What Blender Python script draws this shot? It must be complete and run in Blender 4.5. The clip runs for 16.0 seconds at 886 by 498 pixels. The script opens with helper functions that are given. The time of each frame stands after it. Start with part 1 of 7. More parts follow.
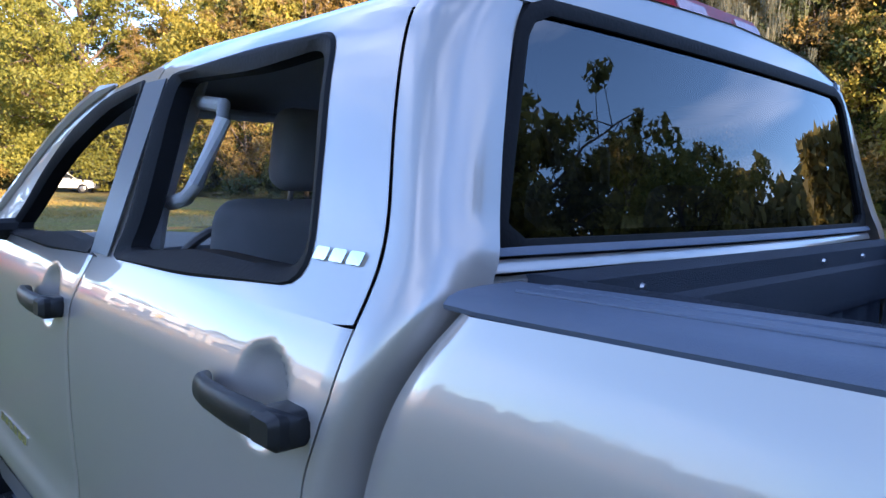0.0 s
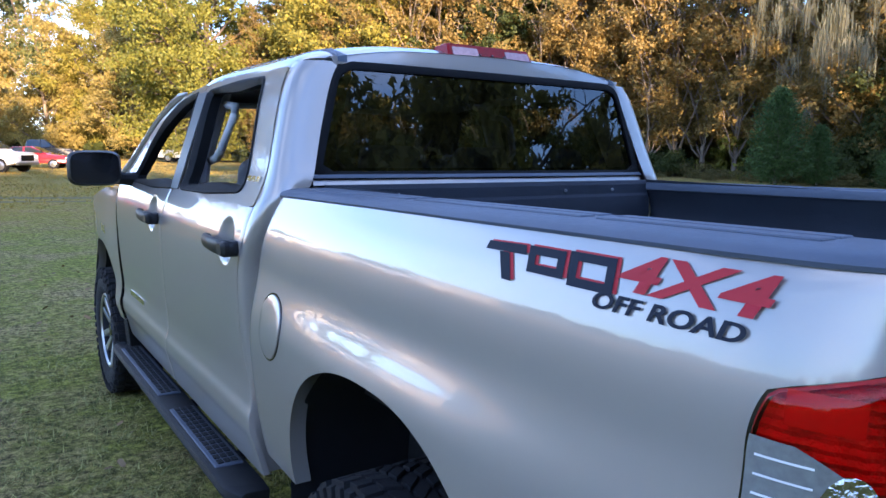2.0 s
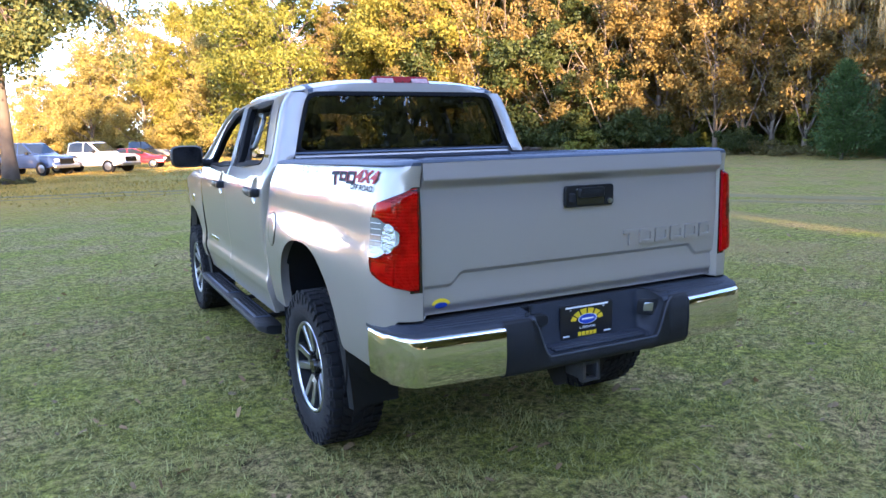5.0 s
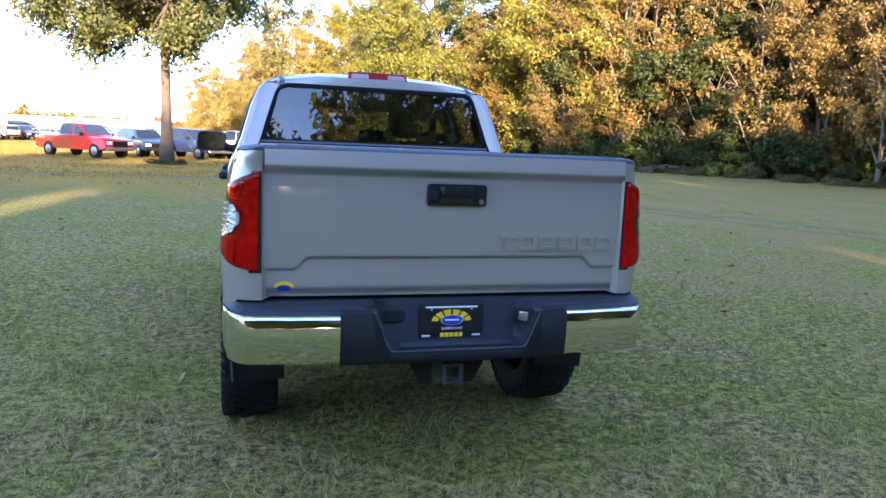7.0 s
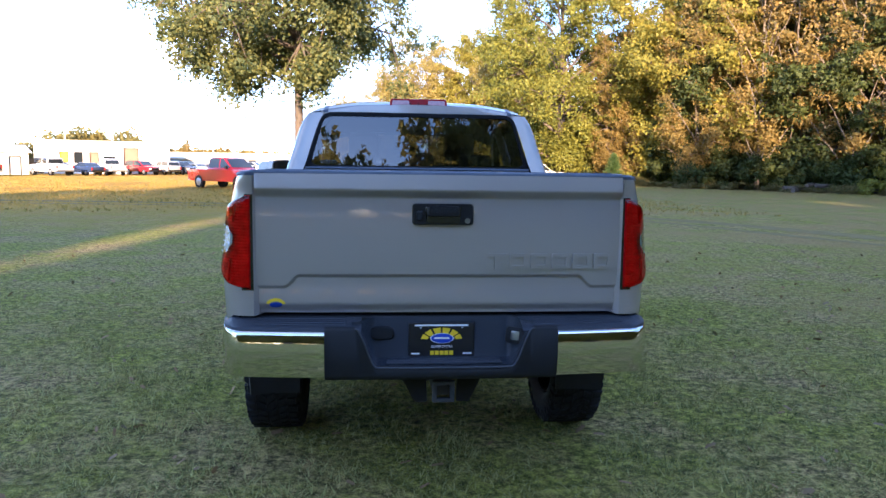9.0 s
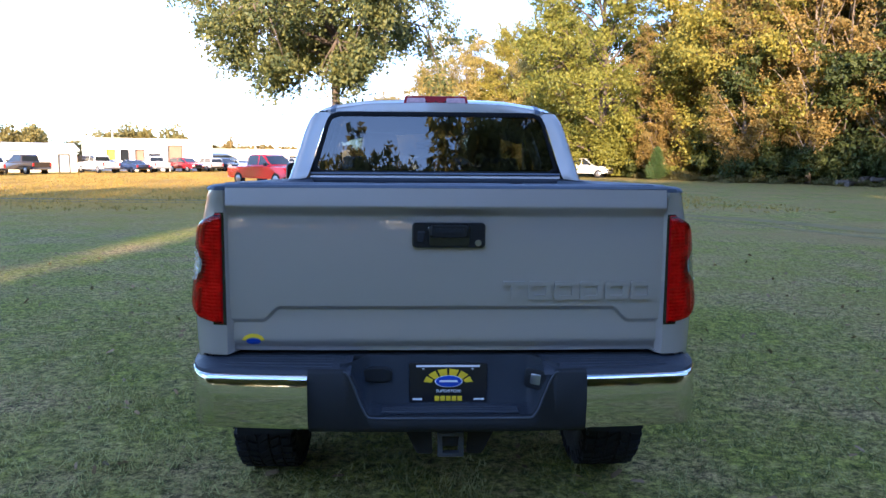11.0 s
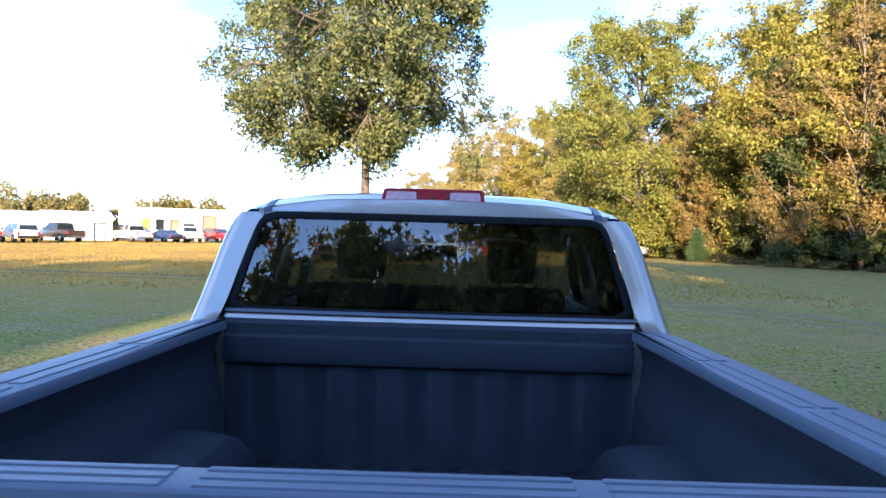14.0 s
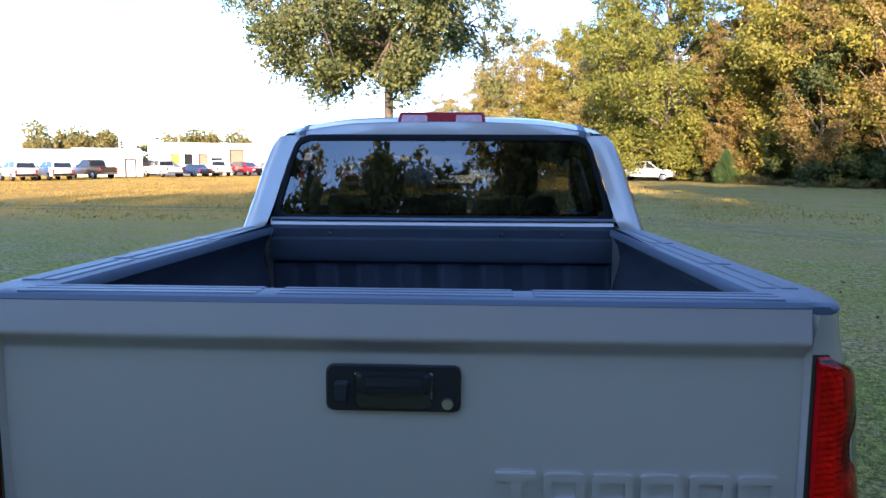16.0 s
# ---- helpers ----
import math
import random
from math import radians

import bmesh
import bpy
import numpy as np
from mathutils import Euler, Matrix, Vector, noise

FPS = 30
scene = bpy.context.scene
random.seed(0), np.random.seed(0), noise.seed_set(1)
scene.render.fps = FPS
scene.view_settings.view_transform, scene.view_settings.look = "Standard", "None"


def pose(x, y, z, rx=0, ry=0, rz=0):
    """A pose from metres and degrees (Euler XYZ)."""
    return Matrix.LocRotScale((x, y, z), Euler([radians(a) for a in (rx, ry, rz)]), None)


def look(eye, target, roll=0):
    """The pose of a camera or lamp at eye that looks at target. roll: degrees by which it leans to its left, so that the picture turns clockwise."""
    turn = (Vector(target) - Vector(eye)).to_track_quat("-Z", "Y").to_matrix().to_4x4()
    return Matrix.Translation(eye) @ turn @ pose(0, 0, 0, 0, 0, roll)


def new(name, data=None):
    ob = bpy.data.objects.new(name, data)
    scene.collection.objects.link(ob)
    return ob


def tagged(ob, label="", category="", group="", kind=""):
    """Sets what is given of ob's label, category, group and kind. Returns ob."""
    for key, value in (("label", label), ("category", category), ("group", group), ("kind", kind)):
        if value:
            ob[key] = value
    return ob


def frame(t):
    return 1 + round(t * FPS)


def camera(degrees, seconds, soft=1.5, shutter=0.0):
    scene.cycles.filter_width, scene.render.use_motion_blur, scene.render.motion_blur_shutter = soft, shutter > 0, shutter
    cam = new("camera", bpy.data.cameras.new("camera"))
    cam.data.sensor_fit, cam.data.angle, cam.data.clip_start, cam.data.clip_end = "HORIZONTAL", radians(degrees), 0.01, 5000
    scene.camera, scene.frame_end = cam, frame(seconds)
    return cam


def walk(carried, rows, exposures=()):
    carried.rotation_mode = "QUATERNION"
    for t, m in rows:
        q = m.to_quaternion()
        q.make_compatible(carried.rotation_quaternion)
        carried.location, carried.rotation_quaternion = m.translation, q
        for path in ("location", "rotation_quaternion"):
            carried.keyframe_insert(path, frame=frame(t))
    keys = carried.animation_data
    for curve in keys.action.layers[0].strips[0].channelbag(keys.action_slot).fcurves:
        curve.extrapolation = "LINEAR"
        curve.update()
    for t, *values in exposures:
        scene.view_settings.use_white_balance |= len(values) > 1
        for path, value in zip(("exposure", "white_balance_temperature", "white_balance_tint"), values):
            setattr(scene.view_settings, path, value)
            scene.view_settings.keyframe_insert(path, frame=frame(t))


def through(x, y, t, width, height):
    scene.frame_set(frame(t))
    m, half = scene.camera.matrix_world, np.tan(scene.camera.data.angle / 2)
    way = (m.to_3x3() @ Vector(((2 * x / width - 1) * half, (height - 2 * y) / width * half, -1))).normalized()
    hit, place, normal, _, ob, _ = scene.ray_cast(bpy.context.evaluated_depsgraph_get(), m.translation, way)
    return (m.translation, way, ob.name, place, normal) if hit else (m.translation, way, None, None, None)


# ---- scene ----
cam = camera(63.6, 16.0)
PATH = [
    (0, (-1.525, 1.211, 1.665), (-0.169, 2.67, 1.484), 1.6),
    (0.5, (-1.563, 0.847, 1.637), (-0.297, 2.387, 1.476), 0.5),
    (1, (-1.67, 0.46, 1.684), (-0.427, 2.005, 1.424), 1.1),
    (1.5, (-1.668, 0.051, 1.66), (-0.533, 1.675, 1.385), 2.0),
    (2, (-1.765, -0.309, 1.669), (-0.655, 1.331, 1.391), 0.9),
    (2.5, (-1.864, -0.719, 1.646), (-0.765, 0.933, 1.393), 2.0),
    (3, (-1.995, -1.129, 1.64), (-0.91, 0.536, 1.409), 1.8),
    (3.5, (-2.111, -1.524, 1.636), (-1.027, 0.135, 1.371), 1.6),
    (4, (-2.179, -1.901, 1.648), (-1.134, -0.216, 1.382), 1.8),
    (4.5, (-2.219, -2.269, 1.647), (-1.228, -0.561, 1.336), 0.2),
    (4.7, (-2.182, -2.395, 1.653), (-1.223, -0.667, 1.34), -0.6),
    (6.8, (-1.057, -3.058, 1.604), (-0.452, -1.175, 1.307), 1.8),
    (7, (-0.935, -3.054, 1.599), (-0.385, -1.153, 1.308), 2.4),
    (7.5, (-0.625, -3.118, 1.596), (-0.239, -1.175, 1.319), 2.4),
    (8, (-0.401, -3.203, 1.619), (-0.129, -1.241, 1.345), 1.9),
    (8.5, (-0.372, -3.211, 1.605), (-0.155, -1.238, 1.36), -0.3),
    (9, (-0.293, -3.217, 1.593), (-0.109, -1.239, 1.362), 0.8),
    (9.2, (-0.255, -3.199, 1.582), (-0.093, -1.219, 1.353), 1.5),
    (11.5, (-0.084, -2.388, 1.71), (-0.05, -0.404, 1.459), 0.4),
    (12, (-0.047, -1.988, 1.77), (-0.053, -0.003, 1.518), 0.8),
    (12.5, (-0.029, -1.584, 1.817), (-0.044, 0.404, 1.606), 0.2),
    (13, (0.058, -1.246, 1.858), (0.038, 0.748, 1.713), 2.5),
    (13.5, (0.081, -1.029, 1.88), (0.045, 0.967, 1.76), 3.3),
    (14, (0.079, -0.876, 1.891), (0.055, 1.123, 1.847), 1.6),
    (14.5, (0.093, -0.828, 1.887), (0.063, 1.17, 1.805), 1.7),
    (15, (0.106, -0.923, 1.879), (0.066, 1.074, 1.778), 1.1),
    (15.5, (0.152, -1.135, 1.85), (0.065, 0.854, 1.65), 1.4),
    (16, (0.173, -1.418, 1.837), (0.077, 0.564, 1.594), 0.2),
]
EXPOSURE = [(0, 2.27, 5560, 21), (2, 2.32, 5640, 21), (3.5, 2.74, 5970, 22), (4.7, 2.89, 5920, 22), (7, 2.60, 5570, 20), (9, 2.24, 5520, 19), (11.5, 2.08, 5290, 17), (13, 1.94, 5170, 15), (14, 2.18, 5210, 15), (15.2, 2.46, 5160, 15), (16, 2.07, 5210, 15)]
walk(cam, [(t, look(eye, target, roll)) for t, eye, target, roll in PATH], EXPOSURE)

# ---------- sky and sun: late low sun from behind the truck, the truck stands in tree shade ----------
SUN_ELEV, SUN_AZ = 12.0, 187.0          # azimuth clockwise from +y
world = bpy.data.worlds.new("world")
scene.world = world
world.use_nodes = True
wn, wl = world.node_tree.nodes, world.node_tree.links
bg = wn["Background"]
sky = wn.new("ShaderNodeTexSky")
sky.sky_type = "NISHITA"
sky.sun_disc = False
sky.sun_elevation = radians(SUN_ELEV)
sky.sun_rotation = radians(SUN_AZ)
sky.air_density, sky.dust_density, sky.ozone_density = 0.75, 0.08, 2.2
coord = wn.new("ShaderNodeTexCoord")
squash = wn.new("ShaderNodeMapping")
squash.inputs["Scale"].default_value = (1.0, 1.0, 4.5)
cloud = wn.new("ShaderNodeTexNoise")
cloud.inputs["Scale"].default_value, cloud.inputs["Detail"].default_value = 1.7, 7
ramp = wn.new("ShaderNodeValToRGB")
ramp.color_ramp.elements[0].position, ramp.color_ramp.elements[1].position = 0.48, 0.78
mixc = wn.new("ShaderNodeMix")
mixc.data_type = "RGBA"
mixc.inputs["B"].default_value = (4.4, 4.9, 5.7, 1)
wl.new(coord.outputs["Generated"], squash.inputs["Vector"])
wl.new(squash.outputs["Vector"], cloud.inputs["Vector"])
wl.new(cloud.outputs["Fac"], ramp.inputs["Fac"])
wl.new(ramp.outputs["Color"], mixc.inputs["Factor"])
wl.new(sky.outputs["Color"], mixc.inputs["A"])
wl.new(mixc.outputs["Result"], bg.inputs["Color"])
bg.inputs["Strength"].default_value = 0.15

sun_data = bpy.data.lights.new("sun", "SUN")
sun_data.energy, sun_data.angle, sun_data.color = 4.7, radians(0.6), (1.0, 0.70, 0.38)
sun = new("sun", sun_data)
_a = radians(SUN_AZ)
_e = radians(SUN_ELEV)
sun.matrix_world = look((60 * math.sin(_a), 60 * math.cos(_a), 30), (60 * math.sin(_a) - math.sin(_a) * math.cos(_e), 60 * math.cos(_a) - math.cos(_a) * math.cos(_e), 30 - math.sin(_e)))


# ---------- materials ----------
def material(name, base, rough=0.5, metal=0.0, vary=0.12, scale=6.0, bump=0.0, bscale=120.0, coat=0.0,
             spec=0.5, second=None, coat_rough=0.03, island=0.0, obj_random=0.0):
    m = bpy.data.materials.new(name)
    m.use_nodes = True
    n, l = m.node_tree.nodes, m.node_tree.links
    b = n["Principled BSDF"]
    b.inputs["Roughness"].default_value, b.inputs["Metallic"].default_value = rough, metal
    b.inputs["Coat Weight"].default_value, b.inputs["Coat Roughness"].default_value = coat, coat_rough
    b.inputs["Specular IOR Level"].default_value = spec
    b.inputs["Coat IOR"].default_value = 1.48
    tc = n.new("ShaderNodeTexCoord")
    n1, n2 = n.new("ShaderNodeTexNoise"), n.new("ShaderNodeTexNoise")
    n1.inputs["Scale"].default_value, n1.inputs["Detail"].default_value = scale, 4
    n2.inputs["Scale"].default_value, n2.inputs["Detail"].default_value = bscale, 3
    l.new(tc.outputs["Object"], n1.inputs["Vector"])
    l.new(tc.outputs["Object"], n2.inputs["Vector"])
    mx = n.new("ShaderNodeMix")
    mx.data_type = "RGBA"
    dark = second or tuple(c * (1 - vary) for c in base)
    light = base if second else tuple(min(1, c * (1 + vary)) for c in base)
    mx.inputs["A"].default_value, mx.inputs["B"].default_value = (*dark, 1), (*light, 1)
    fac = n1.outputs["Fac"]
    if island or obj_random:
        src = n.new("ShaderNodeNewGeometry").outputs["Random Per Island"] if island else n.new("ShaderNodeObjectInfo").outputs["Random"]
        add = n.new("ShaderNodeMath")
        add.operation = "MULTIPLY_ADD"
        add.inputs[1].default_value = island or obj_random
        l.new(src, add.inputs[0])
        sub = n.new("ShaderNodeMath")
        sub.operation = "SUBTRACT"
        sub.inputs[1].default_value = (island or obj_random) / 2
        l.new(n1.outputs["Fac"], sub.inputs[0])
        l.new(sub.outputs[0], add.inputs[2])
        add.use_clamp = True
        fac = add.outputs[0]
    l.new(fac, mx.inputs["Factor"])
    l.new(mx.outputs["Result"], b.inputs["Base Color"])
    if bump:
        bp = n.new("ShaderNodeBump")
        bp.inputs["Strength"].default_value, bp.inputs["Distance"].default_value = bump, 0.01
        l.new(n2.outputs["Fac"], bp.inputs["Height"])
        l.new(bp.outputs["Normal"], b.inputs["Normal"])
    return m


def leaf_material(name, a, b_, through=0.3):
    m = material(name, a, 0.55, second=b_, scale=0.35, island=0.9, spec=0.3)
    n, l = m.node_tree.nodes, m.node_tree.links
    b = n["Principled BSDF"]
    tr = n.new("ShaderNodeBsdfTranslucent")
    mix = n.new("ShaderNodeMixShader")
    mix.inputs[0].default_value = through
    for link in list(l):
        if link.to_socket == b.inputs["Base Color"]:
            l.new(link.from_socket, tr.inputs["Color"])
            break
    l.new(b.outputs[0], mix.inputs[1])
    l.new(tr.outputs[0], mix.inputs[2])
    l.new(mix.outputs[0], n["Material Output"].inputs["Surface"])
    return m


def glass_material(name, tint, gloss=1.0, facing=0.08):
    m = bpy.data.materials.new(name)
    m.use_nodes = True
    n, l = m.node_tree.nodes, m.node_tree.links
    n.remove(n["Principled BSDF"])
    tr, gl = n.new("ShaderNodeBsdfTransparent"), n.new("ShaderNodeBsdfGlossy")
    fr, mix = n.new("ShaderNodeLayerWeight"), n.new("ShaderNodeMixShader")
    power, gain = n.new("ShaderNodeMath"), n.new("ShaderNodeMath")
    power.operation, gain.operation = "POWER", "MULTIPLY_ADD"
    fr.inputs["Blend"].default_value = 0.5
    power.inputs[1].default_value = 5.0
    gain.inputs[1].default_value, gain.inputs[2].default_value = 0.88, facing
    l.new(fr.outputs["Facing"], power.inputs[0])
    l.new(power.outputs[0], gain.inputs[0])
    gl.inputs["Roughness"].default_value = 0.0
    gl.inputs["Color"].default_value = (gloss, gloss, gloss, 1)
    tr.inputs["Color"].default_value = (*tint, 1)
    tc, no, bp = n.new("ShaderNodeTexCoord"), n.new("ShaderNodeTexNoise"), n.new("ShaderNodeBump")
    no.inputs["Scale"].default_value = 3.0
    bp.inputs["Strength"].default_value, bp.inputs["Distance"].default_value = 0.02, 0.02
    l.new(tc.outputs["Object"], no.inputs["Vector"])
    l.new(no.outputs["Fac"], bp.inputs["Height"])
    l.new(bp.outputs["Normal"], gl.inputs["Normal"])
    l.new(gain.outputs[0], mix.inputs[0])
    l.new(tr.outputs[0], mix.inputs[1])
    l.new(gl.outputs[0], mix.inputs[2])
    l.new(mix.outputs[0], n["Material Output"].inputs["Surface"])
    return m


PAINT = material("silver_metallic_paint", (0.385, 0.348, 0.317), 0.28, 0.40, vary=0.03, scale=1.5, bump=0.012, bscale=900, coat=1.0, coat_rough=0.015)
PAINT.node_tree.nodes["Principled BSDF"].inputs["Coat IOR"].default_value = 1.60
# flakes under the clear coat lose their gloss at grazing angles
PAINT.node_tree.nodes["Principled BSDF"].inputs["Specular Tint"].default_value = (0.30, 0.31, 0.34, 1)
CHROME = material("chrome", (0.78, 0.78, 0.77), 0.06, 1.0, vary=0.03, scale=3, bump=0.01, bscale=40)
ALLOY = material("machined_alloy", (0.46, 0.47, 0.49), 0.3, 1.0, vary=0.08, scale=20, bump=0.02, bscale=300)
BLACKPL = material("textured_black_plastic", (0.012, 0.013, 0.015), 0.55, spec=0.28, vary=0.3, scale=5, bump=0.25, bscale=700)
GREYPL = material("satin_dark_grey_plastic", (0.080, 0.097, 0.133), 0.5, spec=0.45, vary=0.2, scale=4, bump=0.2, bscale=600)
PADPL = material("dark_step_pad_plastic", (0.026, 0.031, 0.042), 0.5, spec=0.35, vary=0.25, scale=5, bump=0.3, bscale=500)
HANDLEPL = material("smooth_black_plastic", (0.010, 0.010, 0.011), 0.42, spec=0.3, vary=0.2, scale=8, bump=0.08, bscale=500)
GLOSSBLK = material("gloss_black", (0.01, 0.01, 0.011), 0.12, vary=0.2, scale=8, coat=0.5)
RUBBER = material("black_rubber_seal", (0.008, 0.008, 0.009), 0.6, spec=0.12, vary=0.25, scale=9, bump=0.1)
TYRE = material("tyre_rubber", (0.014, 0.014, 0.016), 0.8, spec=0.25, vary=0.35, scale=14, bump=0.3, bscale=250)
LINER = material("spray_bed_liner", (0.022, 0.027, 0.039), 0.65, spec=0.3, vary=0.3, scale=6, bump=0.5, bscale=420)
RIM_HIGHLIGHT = material("paler_rim_plastic", (0.048, 0.054, 0.066), 0.5, spec=0.35, vary=0.3, scale=12, bump=0.2, bscale=400)
WORNSTEEL = material("worn_grey_steel", (0.050, 0.050, 0.053), 0.5, spec=0.4, vary=0.4, scale=14, bump=0.2, bscale=120)
DARKRED = material("dark_red_lens", (0.30, 0.004, 0.010), 0.3, second=(0.20, 0.003, 0.007), scale=30, spec=0.2)
STEEL = material("dark_chassis_steel", (0.016, 0.015, 0.015), 0.65, spec=0.25, vary=0.4, scale=10, bump=0.2, bscale=90)
REDLENS = material("red_lamp_lens", (0.66, 0.002, 0.006), 0.2, second=(0.16, 0.001, 0.003), scale=30, bump=0.04, bscale=300, coat=0.15, spec=0.25)
REDPINK = material("pale_red_lens", (0.50, 0.006, 0.010), 0.2, vary=0.1, scale=30, bump=0.03, bscale=150, coat=0.2, spec=0.25)
CLEARLENS = material("clear_lamp_lens", (0.34, 0.35, 0.36), 0.12, 0.5, vary=0.35, scale=90, bump=0.06, bscale=110, coat=1.0)
CARGO = material("pinkish_clear_lens", (0.42, 0.25, 0.26), 0.2, 0.2, vary=0.4, scale=60, bump=0.1, bscale=160, coat=0.3)
SEAT = material("grey_seat_fabric", (0.20, 0.195, 0.20), 0.85, vary=0.12, scale=10, bump=0.35, bscale=600)
TRIMGREY = material("light_grey_interior_plastic", (0.42, 0.42, 0.43), 0.55, vary=0.06, scale=6, bump=0.1, bscale=300)
HEADLINER = material("grey_headliner", (0.28, 0.28, 0.29), 0.9, vary=0.08, scale=8, bump=0.2, bscale=500)
DASH = material("dark_dashboard_plastic", (0.05, 0.05, 0.055), 0.5, vary=0.2, scale=8, bump=0.2, bscale=500)
DECALBLK = material("black_decal", (0.018, 0.022, 0.035), 0.6, spec=0.15, vary=0.1, scale=8)
DECALRED = material("red_decal", (0.42, 0.03, 0.04), 0.55, spec=0.2, vary=0.1, scale=8)
PLATEBLK = material("black_plate_print", (0.012, 0.012, 0.016), 0.3, vary=0.2, scale=30)
YELLOW = material("yellow_print", (0.75, 0.52, 0.02), 0.35, vary=0.08, scale=40)
BLUE = material("blue_print", (0.02, 0.06, 0.42), 0.3, vary=0.1, scale=40)
WHITEPR = material("white_print", (0.8, 0.8, 0.8), 0.35, vary=0.04, scale=40)
TINTGLASS = glass_material("dark_tinted_glass", (0.085, 0.095, 0.10), 1.0)
CLEARGLASS = glass_material("clear_window_glass", (0.82, 0.86, 0.85), 1.0)
REDGLASS = glass_material("red_lamp_glass", (0.95, 0.001, 0.002), 0.8, 0.03)
LAMPHOUSING = material("bright_lamp_housing", (0.95, 0.92, 0.92), 0.30, 0.30, second=(0.10, 0.08, 0.08), scale=20, bump=0.9, bscale=110)
FACETCHROME = material("faceted_chrome", (0.8, 0.8, 0.82), 0.10, 1.0, second=(0.25, 0.26, 0.28), scale=55, bump=0.9, bscale=75)
BARK = material("tree_bark", (0.17, 0.13, 0.10), 0.9, second=(0.07, 0.055, 0.045), scale=3, bump=0.8, bscale=18)
LEAF_GOLD = leaf_material("golden_green_leaves", (0.40, 0.33, 0.05), (0.19, 0.19, 0.035), 0.42)
LEAF_GREEN = leaf_material("green_leaves", (0.31, 0.29, 0.045), (0.14, 0.155, 0.03), 0.42)
LEAF_RUST = leaf_material("rust_and_yellow_leaves", (0.38, 0.25, 0.07), (0.19, 0.155, 0.05), 0.42)
# green leaves with the wood's shade put into their colour
LEAF_SHADED = leaf_material("shade_darkened_leaves", (0.10, 0.12, 0.03), (0.035, 0.05, 0.014), 0.35)
LEAF_CEDAR = leaf_material("cedar_needles", (0.09, 0.15, 0.04), (0.045, 0.085, 0.025), 0.25)
MOSS = leaf_material("grey_spanish_moss", (0.24, 0.235, 0.165), (0.11, 0.12, 0.075), 0.4)
WEED = leaf_material("pale_dry_weeds", (0.21, 0.165, 0.055), (0.07, 0.075, 0.022), 0.3)
LEAF_PALE = leaf_material("pale_straw_leaves", (0.46, 0.36, 0.10), (0.24, 0.20, 0.06), 0.4)
LEAF_MID = leaf_material("mixed_wood_leaves", (0.34, 0.28, 0.085), (0.17, 0.15, 0.05), 0.45)
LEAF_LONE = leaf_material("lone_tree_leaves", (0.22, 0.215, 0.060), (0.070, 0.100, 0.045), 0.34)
# leaves made paler and more translucent to send more light onto the tailgate
LEAF_OAK = leaf_material("backlit_oak_leaves", (0.40, 0.34, 0.09), (0.20, 0.19, 0.05), 0.58)


# ---------- mesh tools ----------
def thing(name, label, category, group="", at=(0, 0, 0)):
    e = new(name)
    e.empty_display_size = 0.2
    e.location = at
    return tagged(e, label, category, group)


def finish(me, mat, smooth=True, sharp=35):
    mats = mat if isinstance(mat, (list, tuple)) else [mat]
    for m in mats:
        me.materials.append(m)
    if smooth:
        me.polygons.foreach_set("use_smooth", [True] * len(me.polygons))
        if sharp:
            me.set_sharp_from_angle(angle=radians(sharp))
    me.update()
    return me


def part(name, bm, mat, parent, label="", smooth=True, sharp=35, kind=""):
    me = bpy.data.meshes.new(name)
    bm.to_mesh(me)
    bm.free()
    finish(me, mat, smooth, sharp)
    ob = new(name, me)
    if parent is not None:
        ob.parent = parent
    return tagged(ob, label, kind=kind)


def raw(name, verts, faces, mat, parent, label="", smooth=True, sharp=35, kind=""):
    me = bpy.data.meshes.new(name)
    me.from_pydata([tuple(v) for v in verts], [], faces)
    finish(me, mat, smooth, sharp)
    ob = new(name, me)
    if parent is not None:
        ob.parent = parent
    return tagged(ob, label, kind=kind)


def bulk(name, verts, corners, mat, parent=None, smooth=False):
    """A mesh from arrays: verts (n, 3), corners (m, k) with k corners a face."""
    me = bpy.data.meshes.new(name)
    m, k = corners.shape
    me.vertices.add(len(verts))
    me.vertices.foreach_set("co", np.asarray(verts, np.float32).ravel())
    me.loops.add(m * k)
    me.loops.foreach_set("vertex_index", corners.astype(np.int32).ravel())
    me.polygons.add(m)
    me.polygons.foreach_set("loop_start", np.arange(0, m * k, k, dtype=np.int32))
    me.update(calc_edges=True)
    me.materials.append(mat)
    if smooth:
        me.polygons.foreach_set("use_smooth", [True] * m)
    return me


def sheet(rows, closed_u=False, flip=False):
    """Verts and faces of a grid of rows of points."""
    n, k = len(rows), len(rows[0])
    verts = [p for r in rows for p in r]
    faces = []
    for i in range(n - 1):
        for j in range(k if closed_u else k - 1):
            a, b = i * k + j, i * k + (j + 1) % k
            f = (a, b, b + k, a + k)
            faces.append(f[::-1] if flip else f)
    return verts, faces


def box(bm, lo, hi, bevel=0.0, seg=2, m=None):
    r = bmesh.ops.create_cube(bm, size=1.0)
    vs = r["verts"]
    lo, hi = Vector(lo), Vector(hi)
    for v in vs:
        v.co = Vector([(lo[i] + hi[i]) / 2 + v.co[i] * (hi[i] - lo[i]) for i in range(3)])
    if bevel:
        es = list({e for v in vs for e in v.link_edges})
        g = bmesh.ops.bevel(bm, geom=es, offset=bevel, segments=seg, profile=0.5, affect="EDGES")
        vs = list({v for f in g["faces"] for v in f.verts} | {v for v in vs if v.is_valid})
    if m is not None:
        for v in vs:
            v.co = m @ v.co
    return vs


